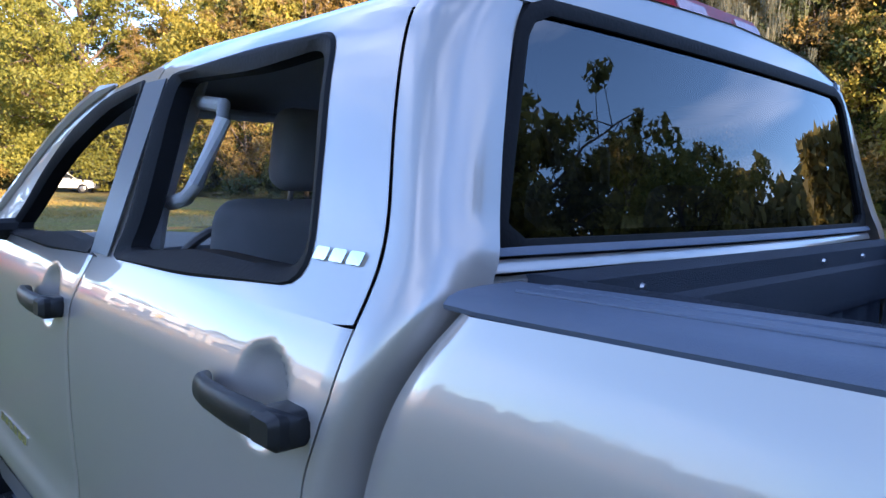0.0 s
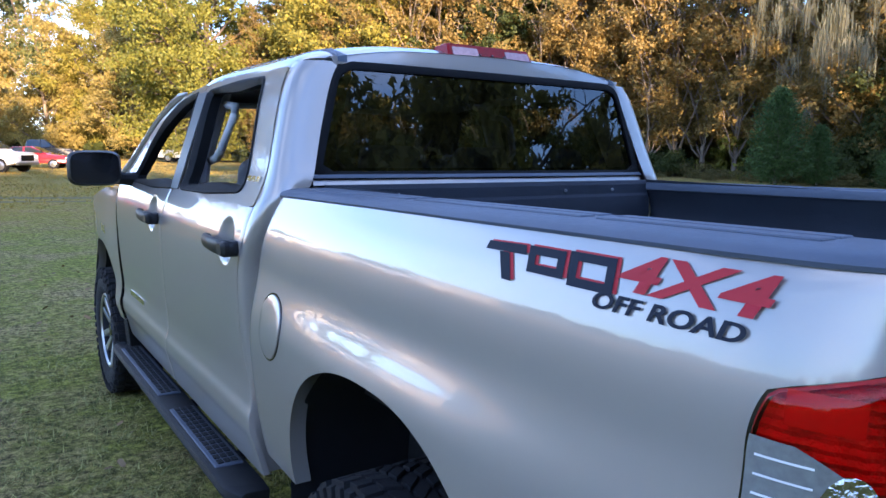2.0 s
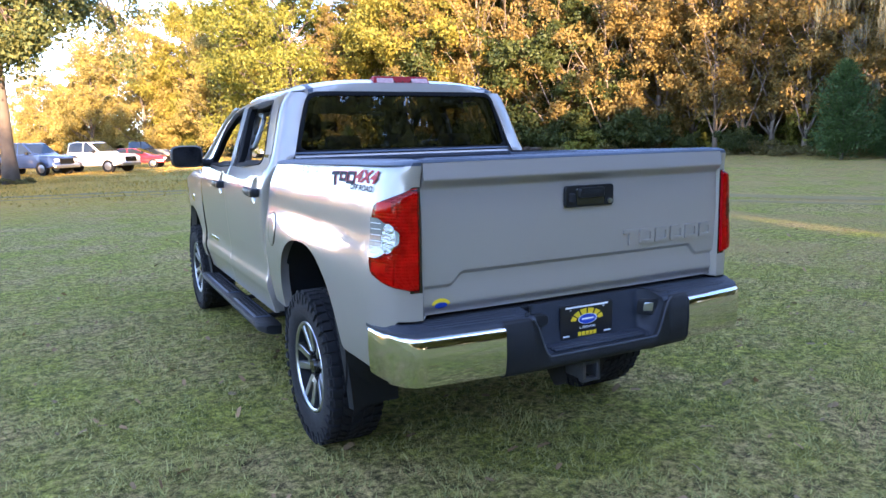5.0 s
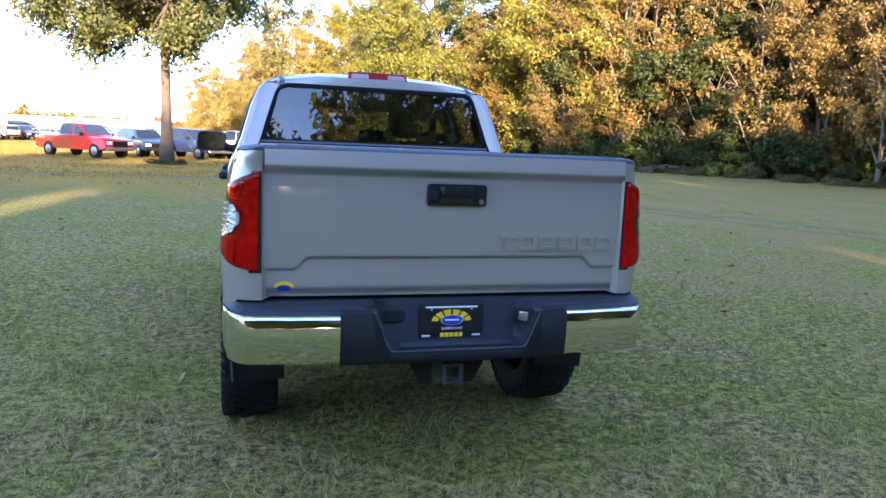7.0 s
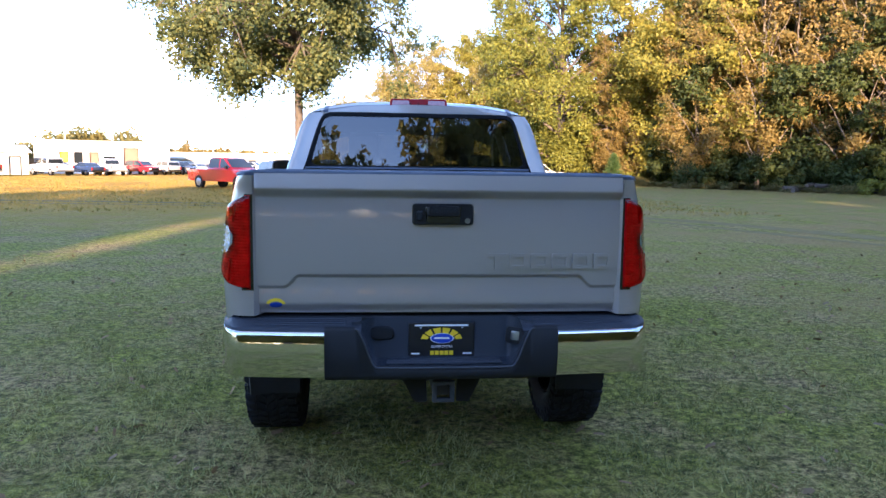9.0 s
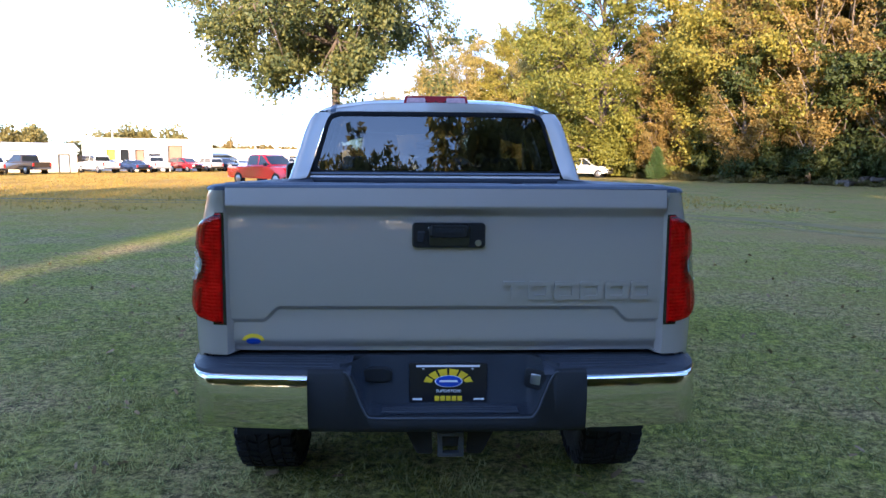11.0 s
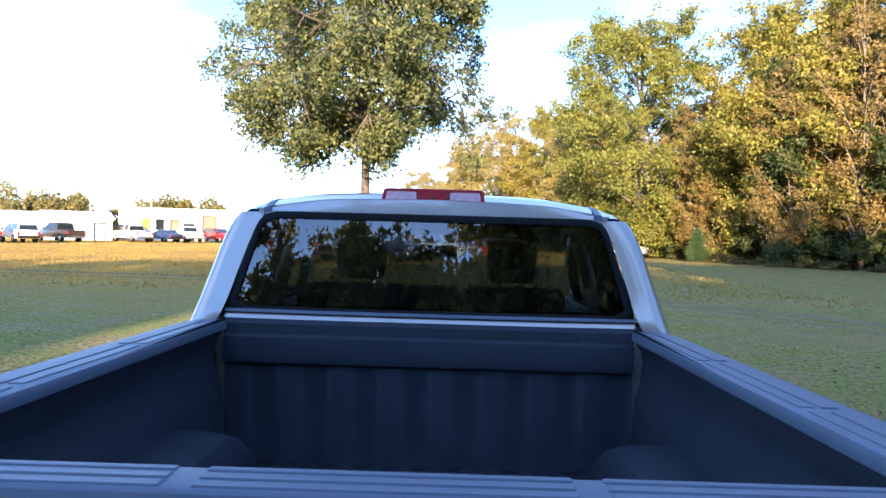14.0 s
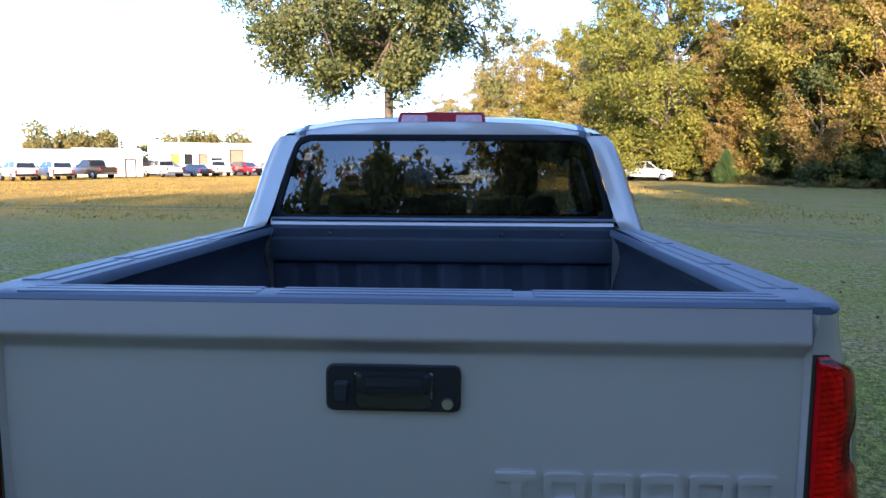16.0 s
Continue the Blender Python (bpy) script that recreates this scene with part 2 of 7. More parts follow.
def boxed(lo, hi, bevel=0.0, seg=2, m=None):
    bm = bmesh.new()
    box(bm, lo, hi, bevel, seg, m)
    return bm


def tube_into(bm, pts, radii, sides=8, caps=True):
    """A bent tapered tube through pts."""
    rings = []
    for i, p in enumerate(pts):
        p = Vector(p)
        d = Vector(pts[min(i + 1, len(pts) - 1)]) - Vector(pts[max(i - 1, 0)])
        q = d.to_track_quat("Z", "Y")
        r = radii[i] if isinstance(radii, (list, tuple)) else radii
        rings.append([bm.verts.new(p + q @ Vector((r * math.cos(2 * math.pi * k / sides), r * math.sin(2 * math.pi * k / sides), 0))) for k in range(sides)])
    for a, b in zip(rings, rings[1:]):
        for k in range(sides):
            bm.faces.new((a[k], a[(k + 1) % sides], b[(k + 1) % sides], b[k]))
    if caps:
        bm.faces.new(rings[0][::-1])
        bm.faces.new(rings[-1])


def curve_at(ctrl, v):
    """Smooth value through control points (monotone cubic), v may be an array."""
    x, y = np.array(ctrl, float).T
    h, d = np.diff(x), np.diff(y) / np.diff(x)
    m = np.zeros(len(x))
    m[0], m[-1] = d[0], d[-1]
    for i in range(1, len(x) - 1):
        if d[i - 1] * d[i] > 0:
            w1, w2 = 2 * h[i] + h[i - 1], h[i] + 2 * h[i - 1]
            m[i] = (w1 + w2) / (w1 / d[i - 1] + w2 / d[i])
    v = np.clip(np.asarray(v, float), x[0], x[-1])
    i = np.clip(np.searchsorted(x, v) - 1, 0, len(h) - 1)
    t = (v - x[i]) / h[i]
    return ((1 + 2 * t) * (1 - t) ** 2 * y[i] + t * (1 - t) ** 2 * h[i] * m[i] + t * t * (3 - 2 * t) * y[i + 1] + t * t * (t - 1) * h[i] * m[i + 1])


def smoothstep(a, b, v):
    t = np.clip((np.asarray(v, float) - a) / (b - a), 0, 1)
    return t * t * (3 - 2 * t)


def round_poly(pts, r, n=6):
    """A closed polygon with its corners rounded by r (one number or one a corner)."""
    out = []
    k = len(pts)
    for i in range(k):
        p, a, b = np.array(pts[i], float), np.array(pts[i - 1], float), np.array(pts[(i + 1) % k], float)
        ri = r[i] if isinstance(r, (list, tuple)) else r
        da, db = a - p, b - p
        la, lb = np.linalg.norm(da), np.linalg.norm(db)
        s, e = p + da / la * min(ri, la * 0.48), p + db / lb * min(ri, lb * 0.48)
        for t in np.linspace(0, 1, n):
            out.append(tuple((1 - t) ** 2 * s + 2 * t * (1 - t) * p + t * t * e))
    return out


def along(poly, n):
    """n points spaced evenly along a closed polygon, from its first point."""
    p = np.array(poly + [poly[0]], float)
    s = np.r_[0, np.cumsum(np.linalg.norm(np.diff(p, axis=0), axis=1))]
    q = np.linspace(0, s[-1], n, endpoint=False)
    return np.stack([np.interp(q, s, p[:, i]) for i in range(p.shape[1])], 1)


def slab(poly, depth, place, bevel=0.0):
    """A flat plate: the 2D polygon raised by depth; place(u, v, w) gives the point."""
    n = len(poly)
    if bevel:
        c = np.mean(poly, axis=0)
        top = [tuple(np.array(p) + (c - np.array(p)) / max(np.linalg.norm(c - np.array(p)), 1e-6) * bevel) for p in poly]
        verts = [place(u, v, 0) for u, v in poly] + [place(u, v, depth - bevel) for u, v in poly] + [place(u, v, depth) for u, v in top]
        faces = [tuple(range(2 * n, 3 * n))]
        layers = 2
    else:
        verts = [place(u, v, 0) for u, v in poly] + [place(u, v, depth) for u, v in poly]
        faces = [tuple(range(n, 2 * n))]
        layers = 1
    for a in range(layers):
        for i in range(n):
            j = (i + 1) % n
            faces.append((a * n + i, a * n + j, (a + 1) * n + j, (a + 1) * n + i))
    return verts, faces


def mirrored(verts, faces, s):
    """Verts as given for the +x side; s = -1 mirrors them to the other side."""
    if s > 0:
        return verts, faces
    return [(-v[0], v[1], v[2]) for v in verts], [tuple(f[::-1]) for f in faces]


def lettering(name, text, size, mat, m, parent, extrude=0.002, label="", shear=0.0, stretch=1.0, bold=0.0):
    cu = bpy.data.curves.new(name, "FONT")
    cu.body, cu.size, cu.extrude, cu.shear, cu.offset = text, size, extrude, shear, bold
    cu.align_x, cu.align_y = "CENTER", "CENTER"
    tmp = new(name, cu)
    me = bpy.data.meshes.new_from_object(tmp.evaluated_get(bpy.context.evaluated_depsgraph_get()))
    bpy.data.objects.remove(tmp)
    me.transform(m @ Matrix.Diagonal((stretch, 1, 1, 1)))
    me.materials.clear()
    me.materials.append(mat)
    ob = new(name, me)
    ob.parent = parent
    return tagged(ob, label)


# ---------- the pickup truck (x to its right, y to its front, tailgate face at y = 0) ----------
truck = thing("pickup_truck", "silver crew cab pickup truck on the grass with side windows open", "pickup truck")
truck.scale = (1.010, 1.0, 1.0)

SIDE = [(0.50, 0.950), (0.60, 0.972), (0.67, 0.988), (0.715, 0.999), (0.750, 0.998), (0.795, 0.987), (0.85, 0.983), (0.95, 0.990), (1.10, 0.999),
        (1.25, 1.003), (1.33, 1.000), (1.40, 0.987), (1.47, 0.963), (1.50, 0.949), (1.55, 0.927), (1.70, 0.881), (1.82, 0.846), (1.89, 0.820), (1.93, 0.799), (1.955, 0.776)]
REAR_CUT = [(0.50, 1.92), (0.827, 1.985), (1.077, 2.045), (1.211, 2.042), (1.382, 1.990), (1.549, 1.972), (1.754, 2.022), (1.96, 2.074)]
MID_CUT = [(0.50, 3.12), (1.0, 3.145), (1.3, 3.135), (1.47, 3.06), (1.7, 3.035), (1.96, 3.02)]
FRONT_CUT = [(0.50, 4.15), (0.9, 4.22), (1.3, 4.24), (1.47, 4.24)]
ROOFLINE = [(1.90, 1.962), (2.05, 1.957), (2.6, 1.962), (3.0, 1.955), (3.35, 1.915), (3.7, 1.81), (4.0, 1.65), (4.25, 1.485)]
BELT = 1.468


def side_w(z):
    return float(curve_at(SIDE, z))


def taper(y):
    return 1 - 0.045 * float(smoothstep(4.3, 5.7, y))


def bowl(y, z, y0):
    return max(0.0, 1 - ((y - y0) / 0.075) ** 2 - ((z - 1.338) / 0.078) ** 2) ** 0.6


def door_point(y, z, y_bowl):
    return (side_w(z) * taper(y) - 0.026 * bowl(y, z, y_bowl), y, z)


def polar(poly, centre, n):
    """n points where rays from the centre meet the closed polygon."""
    p = np.array(poly, float) - centre
    q = np.roll(p, -1, axis=0)
    out = []
    for a in np.linspace(0, 2 * math.pi, n, endpoint=False):
        d = np.array((math.cos(a), math.sin(a)))
        best = 1e9
        for u, v in zip(p, q):
            e = v - u
            den = d[0] * e[1] - d[1] * e[0]
            if abs(den) < 1e-12:
                continue
            t = (u[0] * e[1] - u[1] * e[0]) / den
            s = (u[0] * d[1] - u[1] * d[0]) / den
            if t > 0 and -1e-9 <= s <= 1 + 1e-9:
                best = min(best, t)
        out.append(np.array(centre) + d * best)
    return out


def window_ring(hole, outer, centre, s, name, parent, n=150):
    """The frame of a door window with a rubber seal round the opening."""
    a, b = polar(hole, centre, n), polar(outer, centre, n)
    pt = lambda p, off=0.0: (side_w(p[1]) * taper(p[0]) + off, p[0], p[1])  # noqa: E731
    rows = [[pt(q) for q in b], [pt(p + (q - p) * 0.5) for p, q in zip(a, b)], [pt(p) for p in a], [pt(p, -0.05) for p in a],
            [pt(p + (q - p) * 0.7, -0.06) for p, q in zip(a, b)], [pt(q, -0.05) for q in b]]
    v, f = sheet(rows, closed_u=True)
    c = np.array(centre)
    grow = [p + (p - c) / np.linalg.norm(p - c) * 0.017 for p in a]
    shrink = [p - (p - c) / np.linalg.norm(p - c) * 0.028 for p in a]
    ring = [[pt(p, 0.001) for p in grow], [pt(p, 0.006) for p in [p * 0.6 + q * 0.4 for p, q in zip(grow, a)]], [pt(p, 0.004) for p in a], [pt(p, -0.012) for p in shrink], [pt(p, -0.055) for p in shrink], [pt(p, -0.06) for p in a]]
    return (v, f), sheet(ring, closed_u=True)


def door(s, rear):
    name = "rear_door" if rear else "front_door"
    back, front = (REAR_CUT, MID_CUT) if rear else (MID_CUT, FRONT_CUT)
    y_bowl = 2.165 if rear else 3.31
    zs = np.linspace(0.555, BELT, 84)
    rows = []
    for z in zs:
        y0, y1 = float(curve_at(back, z)) + 0.003, float(curve_at(front, z)) - 0.003
        rows.append([door_point(y, z, y_bowl) for y in np.linspace(y0, y1, 84)])
    # edges turned inwards so that the gap reads as a groove
    rows = [[(r[0][0] - 0.025, r[0][1] + 0.002, r[0][2]), (r[0][0] - 0.003, r[0][1], r[0][2]), *[(p[0], p[1], p[2]) for p in r[1:-1]], (r[-1][0] - 0.003, r[-1][1], r[-1][2]), (r[-1][0] - 0.025, r[-1][1] - 0.002, r[-1][2])] for r in rows]
    rows = [[(p[0] - 0.03, p[1], p[2]) for p in rows[0]]] + rows
    v, f = sheet(rows)
    if rear:
        hole = round_poly([(2.135, 1.512), (2.905, 1.482), (2.935, 1.905), (2.262, 1.915)], [0.07, 0.02, 0.03, 0.05])
        centre = (2.55, 1.70)
        out = [(float(curve_at(REAR_CUT, z)) + 0.003, z) for z in np.linspace(1.94, BELT, 20)] + [(float(curve_at(MID_CUT, z)) - 0.003, z) for z in np.linspace(BELT, 1.94, 16)] + [(y, float(curve_at(ROOFLINE, y)) - 0.012) for y in np.linspace(2.98, 2.10, 16)]
    else:
        hole = round_poly([(3.085, 1.478), (3.93, 1.468), (3.80, 1.645), (3.62, 1.772), (3.38, 1.872), (3.115, 1.905)], [0.02, 0.05, 0.1, 0.1, 0.1, 0.03])
        centre = (3.42, 1.64)
        out = [(float(curve_at(MID_CUT, z)) + 0.003, z) for z in np.linspace(1.94, BELT, 16)] + [(4.235, BELT)] + [(y, float(curve_at(ROOFLINE, y)) - 0.012) for y in np.linspace(4.22, 3.05, 30)]
    (v2, f2), seal = window_ring(hole, out, centre, s, name, truck)
    off = len(v)
    v, f = v + v2, f + [tuple(i + off for i in q) for q in f2]
    ob = raw(name, *mirrored(v, f, -s), PAINT, truck, sharp=50)
    raw("window_seal", *mirrored(*seal, -s), RUBBER, ob, "black rubber window seal")
    # inner door card
    zc = np.linspace(0.62, BELT - 0.004, 10)
    card = [[(side_w(z) - 0.085 - 0.02 * math.sin((z - 0.6) * 3.4), y, z) for y in np.linspace(float(curve_at(back, z)) + 0.03, float(curve_at(front, z)) - 0.03, 8)] for z in zc]
    card.append([(side_w(BELT) - 0.02, p[1], BELT + 0.002) for p in card[-1]])
    raw("door_card", *mirrored(*sheet(card, flip=True), -s), TRIMGREY, ob, "light grey inner door card")
    handle(s, y_bowl, ob)
    return ob


def handle(s, y0, parent):
    x = side_w(1.345)
    prof = [(-0.145, 0.012, 0.020), (-0.130, 0.030, 0.028), (-0.10, 0.040, 0.029), (0.0, 0.046, 0.027), (0.08, 0.043, 0.025), (0.125, 0.036, 0.024), (0.150, 0.016, 0.018)]
    rows = []
    for dy, dx, h in prof:
        rows.append([(x + dx + 0.013 * math.cos(a), y0 + dy, 1.328 + 0.02 * (dy + 0.1) + h * math.sin(a)) for a in np.linspace(0, 2 * math.pi, 14, endpoint=False)])
    v, f = sheet(rows, closed_u=True, flip=True)
    f += [tuple(range(14)), tuple(range(len(v) - 14, len(v)))[::-1]]
    ob = raw("door_handle", *mirrored(v, f, -s), HANDLEPL, parent, "satin black door handle", sharp=60)
    v, f = slab(round_poly([(y0 - 0.14, 1.300), (y0 - 0.068, 1.298), (y0 - 0.068, 1.354), (y0 - 0.14, 1.352)], 0.016), 0.058, lambda u, w, d: (x - 0.002 + d, u, w), bevel=0.012)
    raw("handle_cap", *mirrored(v, f, -s), HANDLEPL, ob)


for s in (1, -1):          # 1: the truck's left side
    door(s, True)
    door(s, False)

# cab corner posts behind the doors, from the rocker to the roof
BACK_X = [(0.50, 0.83), (1.50, 0.83), (1.56, 0.800), (1.75, 0.742), (1.90, 0.692), (1.957, 0.660)]


def back_y(x, z):
    return 1.902 + 0.17 * (max(z, 1.5) - 1.55) + 0.030 * (x / 0.8) ** 2 - 0.030


CORNER_Y = [(0.50, 1.94), (1.0, 1.98), (1.24, 1.968), (1.37, 1.930), (1.46, 1.882), (1.51, 1.864), (1.56, 1.870), (1.62, 1.890), (1.75, 1.922), (1.957, 1.965)]
for s in (1, -1):
    rows = []
    for z in np.linspace(0.56, 1.957, 90):
        w, y0, xb = side_w(z), float(curve_at(REAR_CUT, z)) - 0.003, float(curve_at(BACK_X, z))
        yb = float(curve_at(CORNER_Y, z))
        line = [(w - 0.022, y0, z)]
        for a in np.linspace(0, math.pi / 2, 30):
            line.append((xb + (w - 0.002 - xb) * math.cos(a) ** 0.62, y0 - (y0 - yb) * math.sin(a) ** 0.62, z))
        rows.append(line)
    raw("cab_corner", *mirrored(*sheet(rows, flip=True), -s), PAINT, truck, sharp=50)

# cab back wall under the window
for nm, z0, z1, proud, m in (("cab_back_panel", 1.47, 1.535, 0.0, PAINT), ("window_sill_strip", 1.538, 1.560, 0.012, PAINT), ("lower_window_trim", 1.562, 1.578, 0.016, GREYPL)):
    xs = np.linspace(-0.79, 0.79, 40)
    rows = [[(x, back_y(x, z1) + 0.02, z1) for x in xs], [(x, back_y(x, z1) - proud + 0.006, z1) for x in xs], [(x, back_y(x, z1) - proud, z1 - 0.006) for x in xs], [(x, back_y(x, z0) - proud, z0 + 0.004) for x in xs], [(x, back_y(x, z0) + 0.02, z0) for x in xs]]
    raw(nm, *sheet(rows), m, truck)

# roof with its rear lip
ROOFX = [(0.0, 2.058), (0.4, 2.047), (0.60, 2.022), (0.66, 2.010), (0.71, 1.996), (0.755, 1.974), (0.787, 1.940)]


def roof_z(x, y):
    x = abs(x)
    z = float(curve_at(ROOFX, x)) - 0.035 * float(np.clip((2.13 - y) / 0.15, 0, 1)) ** 2
    return z - (1.957 - min(1.957, float(curve_at(ROOFLINE, y)) - 0.0))


def roof_start(x):
    return back_y(x, 1.985) + 0.085 * float(smoothstep(0.66, 0.79, abs(x)))


xs = np.r_[np.linspace(-0.787, -0.6, 16), np.linspace(-0.58, 0.58, 30), np.linspace(0.6, 0.787, 16)]
rows = [[(x, roof_start(x) + (3.70 - roof_start(x)) * t ** 1.6, roof_z(x, roof_start(x) + (3.70 - roof_start(x)) * t ** 1.6)) for x in xs] for t in np.linspace(0, 1, 34)]
roof = raw("roof", *sheet(rows), PAINT, truck, sharp=60)
rows = [[(x, roof_start(x) + 0.004, roof_z(x, roof_start(x))) for x in np.linspace(-0.70, 0.70, 40)], [(x, back_y(x, 1.972) - 0.001, 1.974) for x in np.linspace(-0.69, 0.69, 40)], [(x, back_y(x, 1.95), 1.950) for x in np.linspace(-0.68, 0.68, 40)]]
raw("roof_header", *sheet(rows, flip=True), PAINT, roof)
for s in (1, -1):
    ys = np.linspace(2.0, 3.68, 24)
    rows = [[(s * x, y, roof_z(x, y) + h) for y in ys] for x, h in ((0.632, 0.002), (0.636, 0.005), (0.662, 0.005), (0.666, 0.002))]
    rows = [[(p[0], back_y(p[0], 1.955) - 0.003, 1.957), (p[0], roof_start(p[0]) - 0.003, roof_z(p[0], roof_start(p[0])) + 0.001), *r] for r in rows for p in [r[0]]]
    raw("roof_molding", *sheet(rows, flip=s < 0), GREYPL, roof, "dark roof ditch molding")
# headliner
rows = [[(x, y, roof_z(x, max(y, 2.1)) - 0.035) for x in np.linspace(-0.76, 0.76, 24)] for y in np.linspace(1.99, 3.68, 14)]
raw("headliner", *sheet(rows, flip=True), HEADLINER, truck, "grey fabric headliner")

# rear window
outer = round_poly([(-0.797, 1.566), (0.797, 1.566), (0.672, 1.962), (-0.672, 1.962)], [0.02, 0.02, 0.07, 0.07], 8)
inner = round_poly([(-0.756, 1.588), (0.756, 1.588), (0.660, 1.934), (-0.660, 1.934)], [0.03, 0.03, 0.055, 0.055], 8)
n = 160
a, b = polar(inner, (0, 1.76), n), polar(outer, (0, 1.76), n)
bp = lambda p, d: (p[0], back_y(p[0], p[1]) + d, p[1])  # noqa: E731
rows = [[bp(q, 0.012) for q in b], [bp(q, -0.006) for q in b], [bp(p * 0.3 + q * 0.7, -0.011) for p, q in zip(a, b)], [bp(p, -0.008) for p in a], [bp(p, 0.003) for p in a], [bp(p * 0.94 + np.array((0, 1.76)) * 0.06, 0.004) for p in a]]
rear_window = raw("rear_window", *sheet(rows, closed_u=True, flip=True), RUBBER, truck, "tinted rear window in a black surround", sharp=50)
rows = []
for t in np.linspace(0, 1, 14):
    rows.append([bp(p * t + np.array((0, 1.76)) * (1 - t), 0.001) for p in a] if t > 0 else [bp(np.array((0, 1.76)) + (p - np.array((0, 1.76))) * 0.001, 0.001) for p in a])
pane = raw("window_pane", *sheet(rows, closed_u=True), TINTGLASS, rear_window, "dark tinted glass", sharp=0)
pane.visible_shadow = False

# high brake lamp on the roof's rear edge
v, f = slab(round_poly([(-0.208, 1.994), (0.208, 1.994), (0.198, 2.068), (-0.198, 2.068)], 0.012), 0.05, lambda u, w, d: (u, 2.012 - d + (w - 2.0) * 0.5, w), bevel=0.008)
brake = raw("brake_lamp", v, f, DARKRED, truck, "red high-mounted brake lamp with clear cargo lights")
for s in (1, -1):
    v, f = slab(round_poly([(s * 0.065, 2.008), (s * 0.190, 2.008), (s * 0.184, 2.054), (s * 0.068, 2.054)], 0.006), 0.004, lambda u, w, d: (u, 1.9615 - d + (w - 2.0) * 0.5, w))
    raw("cargo_light", v, f if s > 0 else [q[::-1] for q in f], CARGO, brake, "clear cargo light")
for x in (-0.205, -0.06, 0.0, 0.06, 0.205):
    bm = bmesh.new()
    bmesh.ops.create_uvsphere(bm, u_segments=8, v_segments=5, radius=0.006, matrix=pose(x, 1.977 if abs(x) < 0.2 else 1.963, 2.03 if abs(x) < 0.2 else 2.003))
    part("lamp_screw", bm, GLOSSBLK, brake)
box_bm = boxed((-0.195, 1.99, 2.01), (0.195, 2.10, 2.066), 0.012)
part("lamp_housing", box_bm, DARKRED, brake)

# pillars, windscreen, cowl
for s in (1, -1):
    bm = bmesh.new()
    pts = [(s * (side_w(float(curve_at(ROOFLINE, y)) - 0.02) * taper(y) - 0.012), y, float(curve_at(ROOFLINE, y)) + 0.004) for y in np.linspace(3.35, 4.3, 14)]
    tube_into(bm, pts, [0.004] + [0.022] * 13, 8)
    part("front_pillar", bm, PAINT, truck)
    # shade on the pillar's silver paint, drawn as a darker strip
    v, f = slab([(3.035, BELT + 0.01), (3.06, BELT + 0.01), (3.09, 1.90), (2.955, 1.90), (2.94, BELT + 0.01)], 0.004, lambda u, w, d: (side_w(w) * taper(u) + 0.003 + d, u, w))
    raw("door_pillar_trim", *mirrored(v, f, -s), material("dark_pillar_shade", (0.07, 0.078, 0.09), 0.35, 0.4, vary=0.1) if s > 0 else bpy.data.materials["dark_pillar_shade"], truck, "dark grey door pillar trim")
xs = np.linspace(-1, 1, 24)
rows = [[(x * (0.70 + 0.10 * t), 3.66 + 0.86 * t - 0.10 * (1 - t * 0.4) * x * x, 1.965 - 0.535 * t - 0.02 * x * x) for x in xs] for t in np.linspace(0, 1, 10)]
ws = raw("windscreen", *sheet(rows), CLEARGLASS, truck, "clear windscreen", sharp=0)
ws.visible_shadow = False

# hood and front fenders
rows = []
for y in np.linspace(4.46, 5.66, 26):
    t = (y - 4.46) / 1.2
    zc = 1.425 - 0.10 * t ** 1.6
    rows.append([(x * (0.80 - 0.05 * t), y, zc + 0.03 * math.cos(x * 1.45) - 0.055 * abs(x) ** 4 + 0.012 * float(smoothstep(0.50, 0.62, abs(x))) - 0.03) for x in np.linspace(-1, 1, 30)])
raw("hood", *sheet(rows), PAINT, truck)


def arch(y, y0, half, top, low):
    t = abs((y - y0) / half)
    return low + (top - low) * (1 - min(1.0, t) ** 2.5) ** (1 / 2.1) if t < 1 else low


def fender(s):
    ys = np.unique(np.r_[np.linspace(4.24, 4.34, 4), 4.828 + 0.495 * np.sin(np.linspace(-math.pi / 2, math.pi / 2, 46)), np.linspace(5.325, 5.66, 12)])
    rows = []
    for y in ys:
        zt = 1.40 - 0.13 * float(smoothstep(4.4, 5.7, y)) + 0.005
        z0 = arch(y, 4.828, 0.49, 1.04, 0.62)
        w = taper(y)
        flare = 0.022 * math.exp(-((y - 4.83) / 0.55) ** 4)
        zs = np.linspace(z0, zt, 26)
        line = [((side_w(min(z, 1.39)) + flare * float(smoothstep(1.3, 1.02, z)) * float(smoothstep(0.3, 0.6, z))) * w - 0.10 * float(smoothstep(5.35, 5.75, y)), y, z) for z in zs]
        line = [(line[0][0] - 0.05, y, line[0][2] + 0.004)] + line + [(line[-1][0] - 0.06, y, zt + 0.018), (0.78, y, zt + 0.02)]
        rows.append(line)
    ob = raw("front_fender", *mirrored(*sheet(rows, flip=True), s * -1), PAINT, truck, sharp=60)
    v, f = slab([(4.62, 1.10), (4.80, 1.11), (4.78, 1.16), (4.62, 1.155)], 0.006, lambda u, w, d: (side_w(w) * taper(u) + 0.012 + d, u, w))
    raw("fender_badge", *mirrored(v, f, -s), CHROME, ob, "small chrome badge")
    return ob


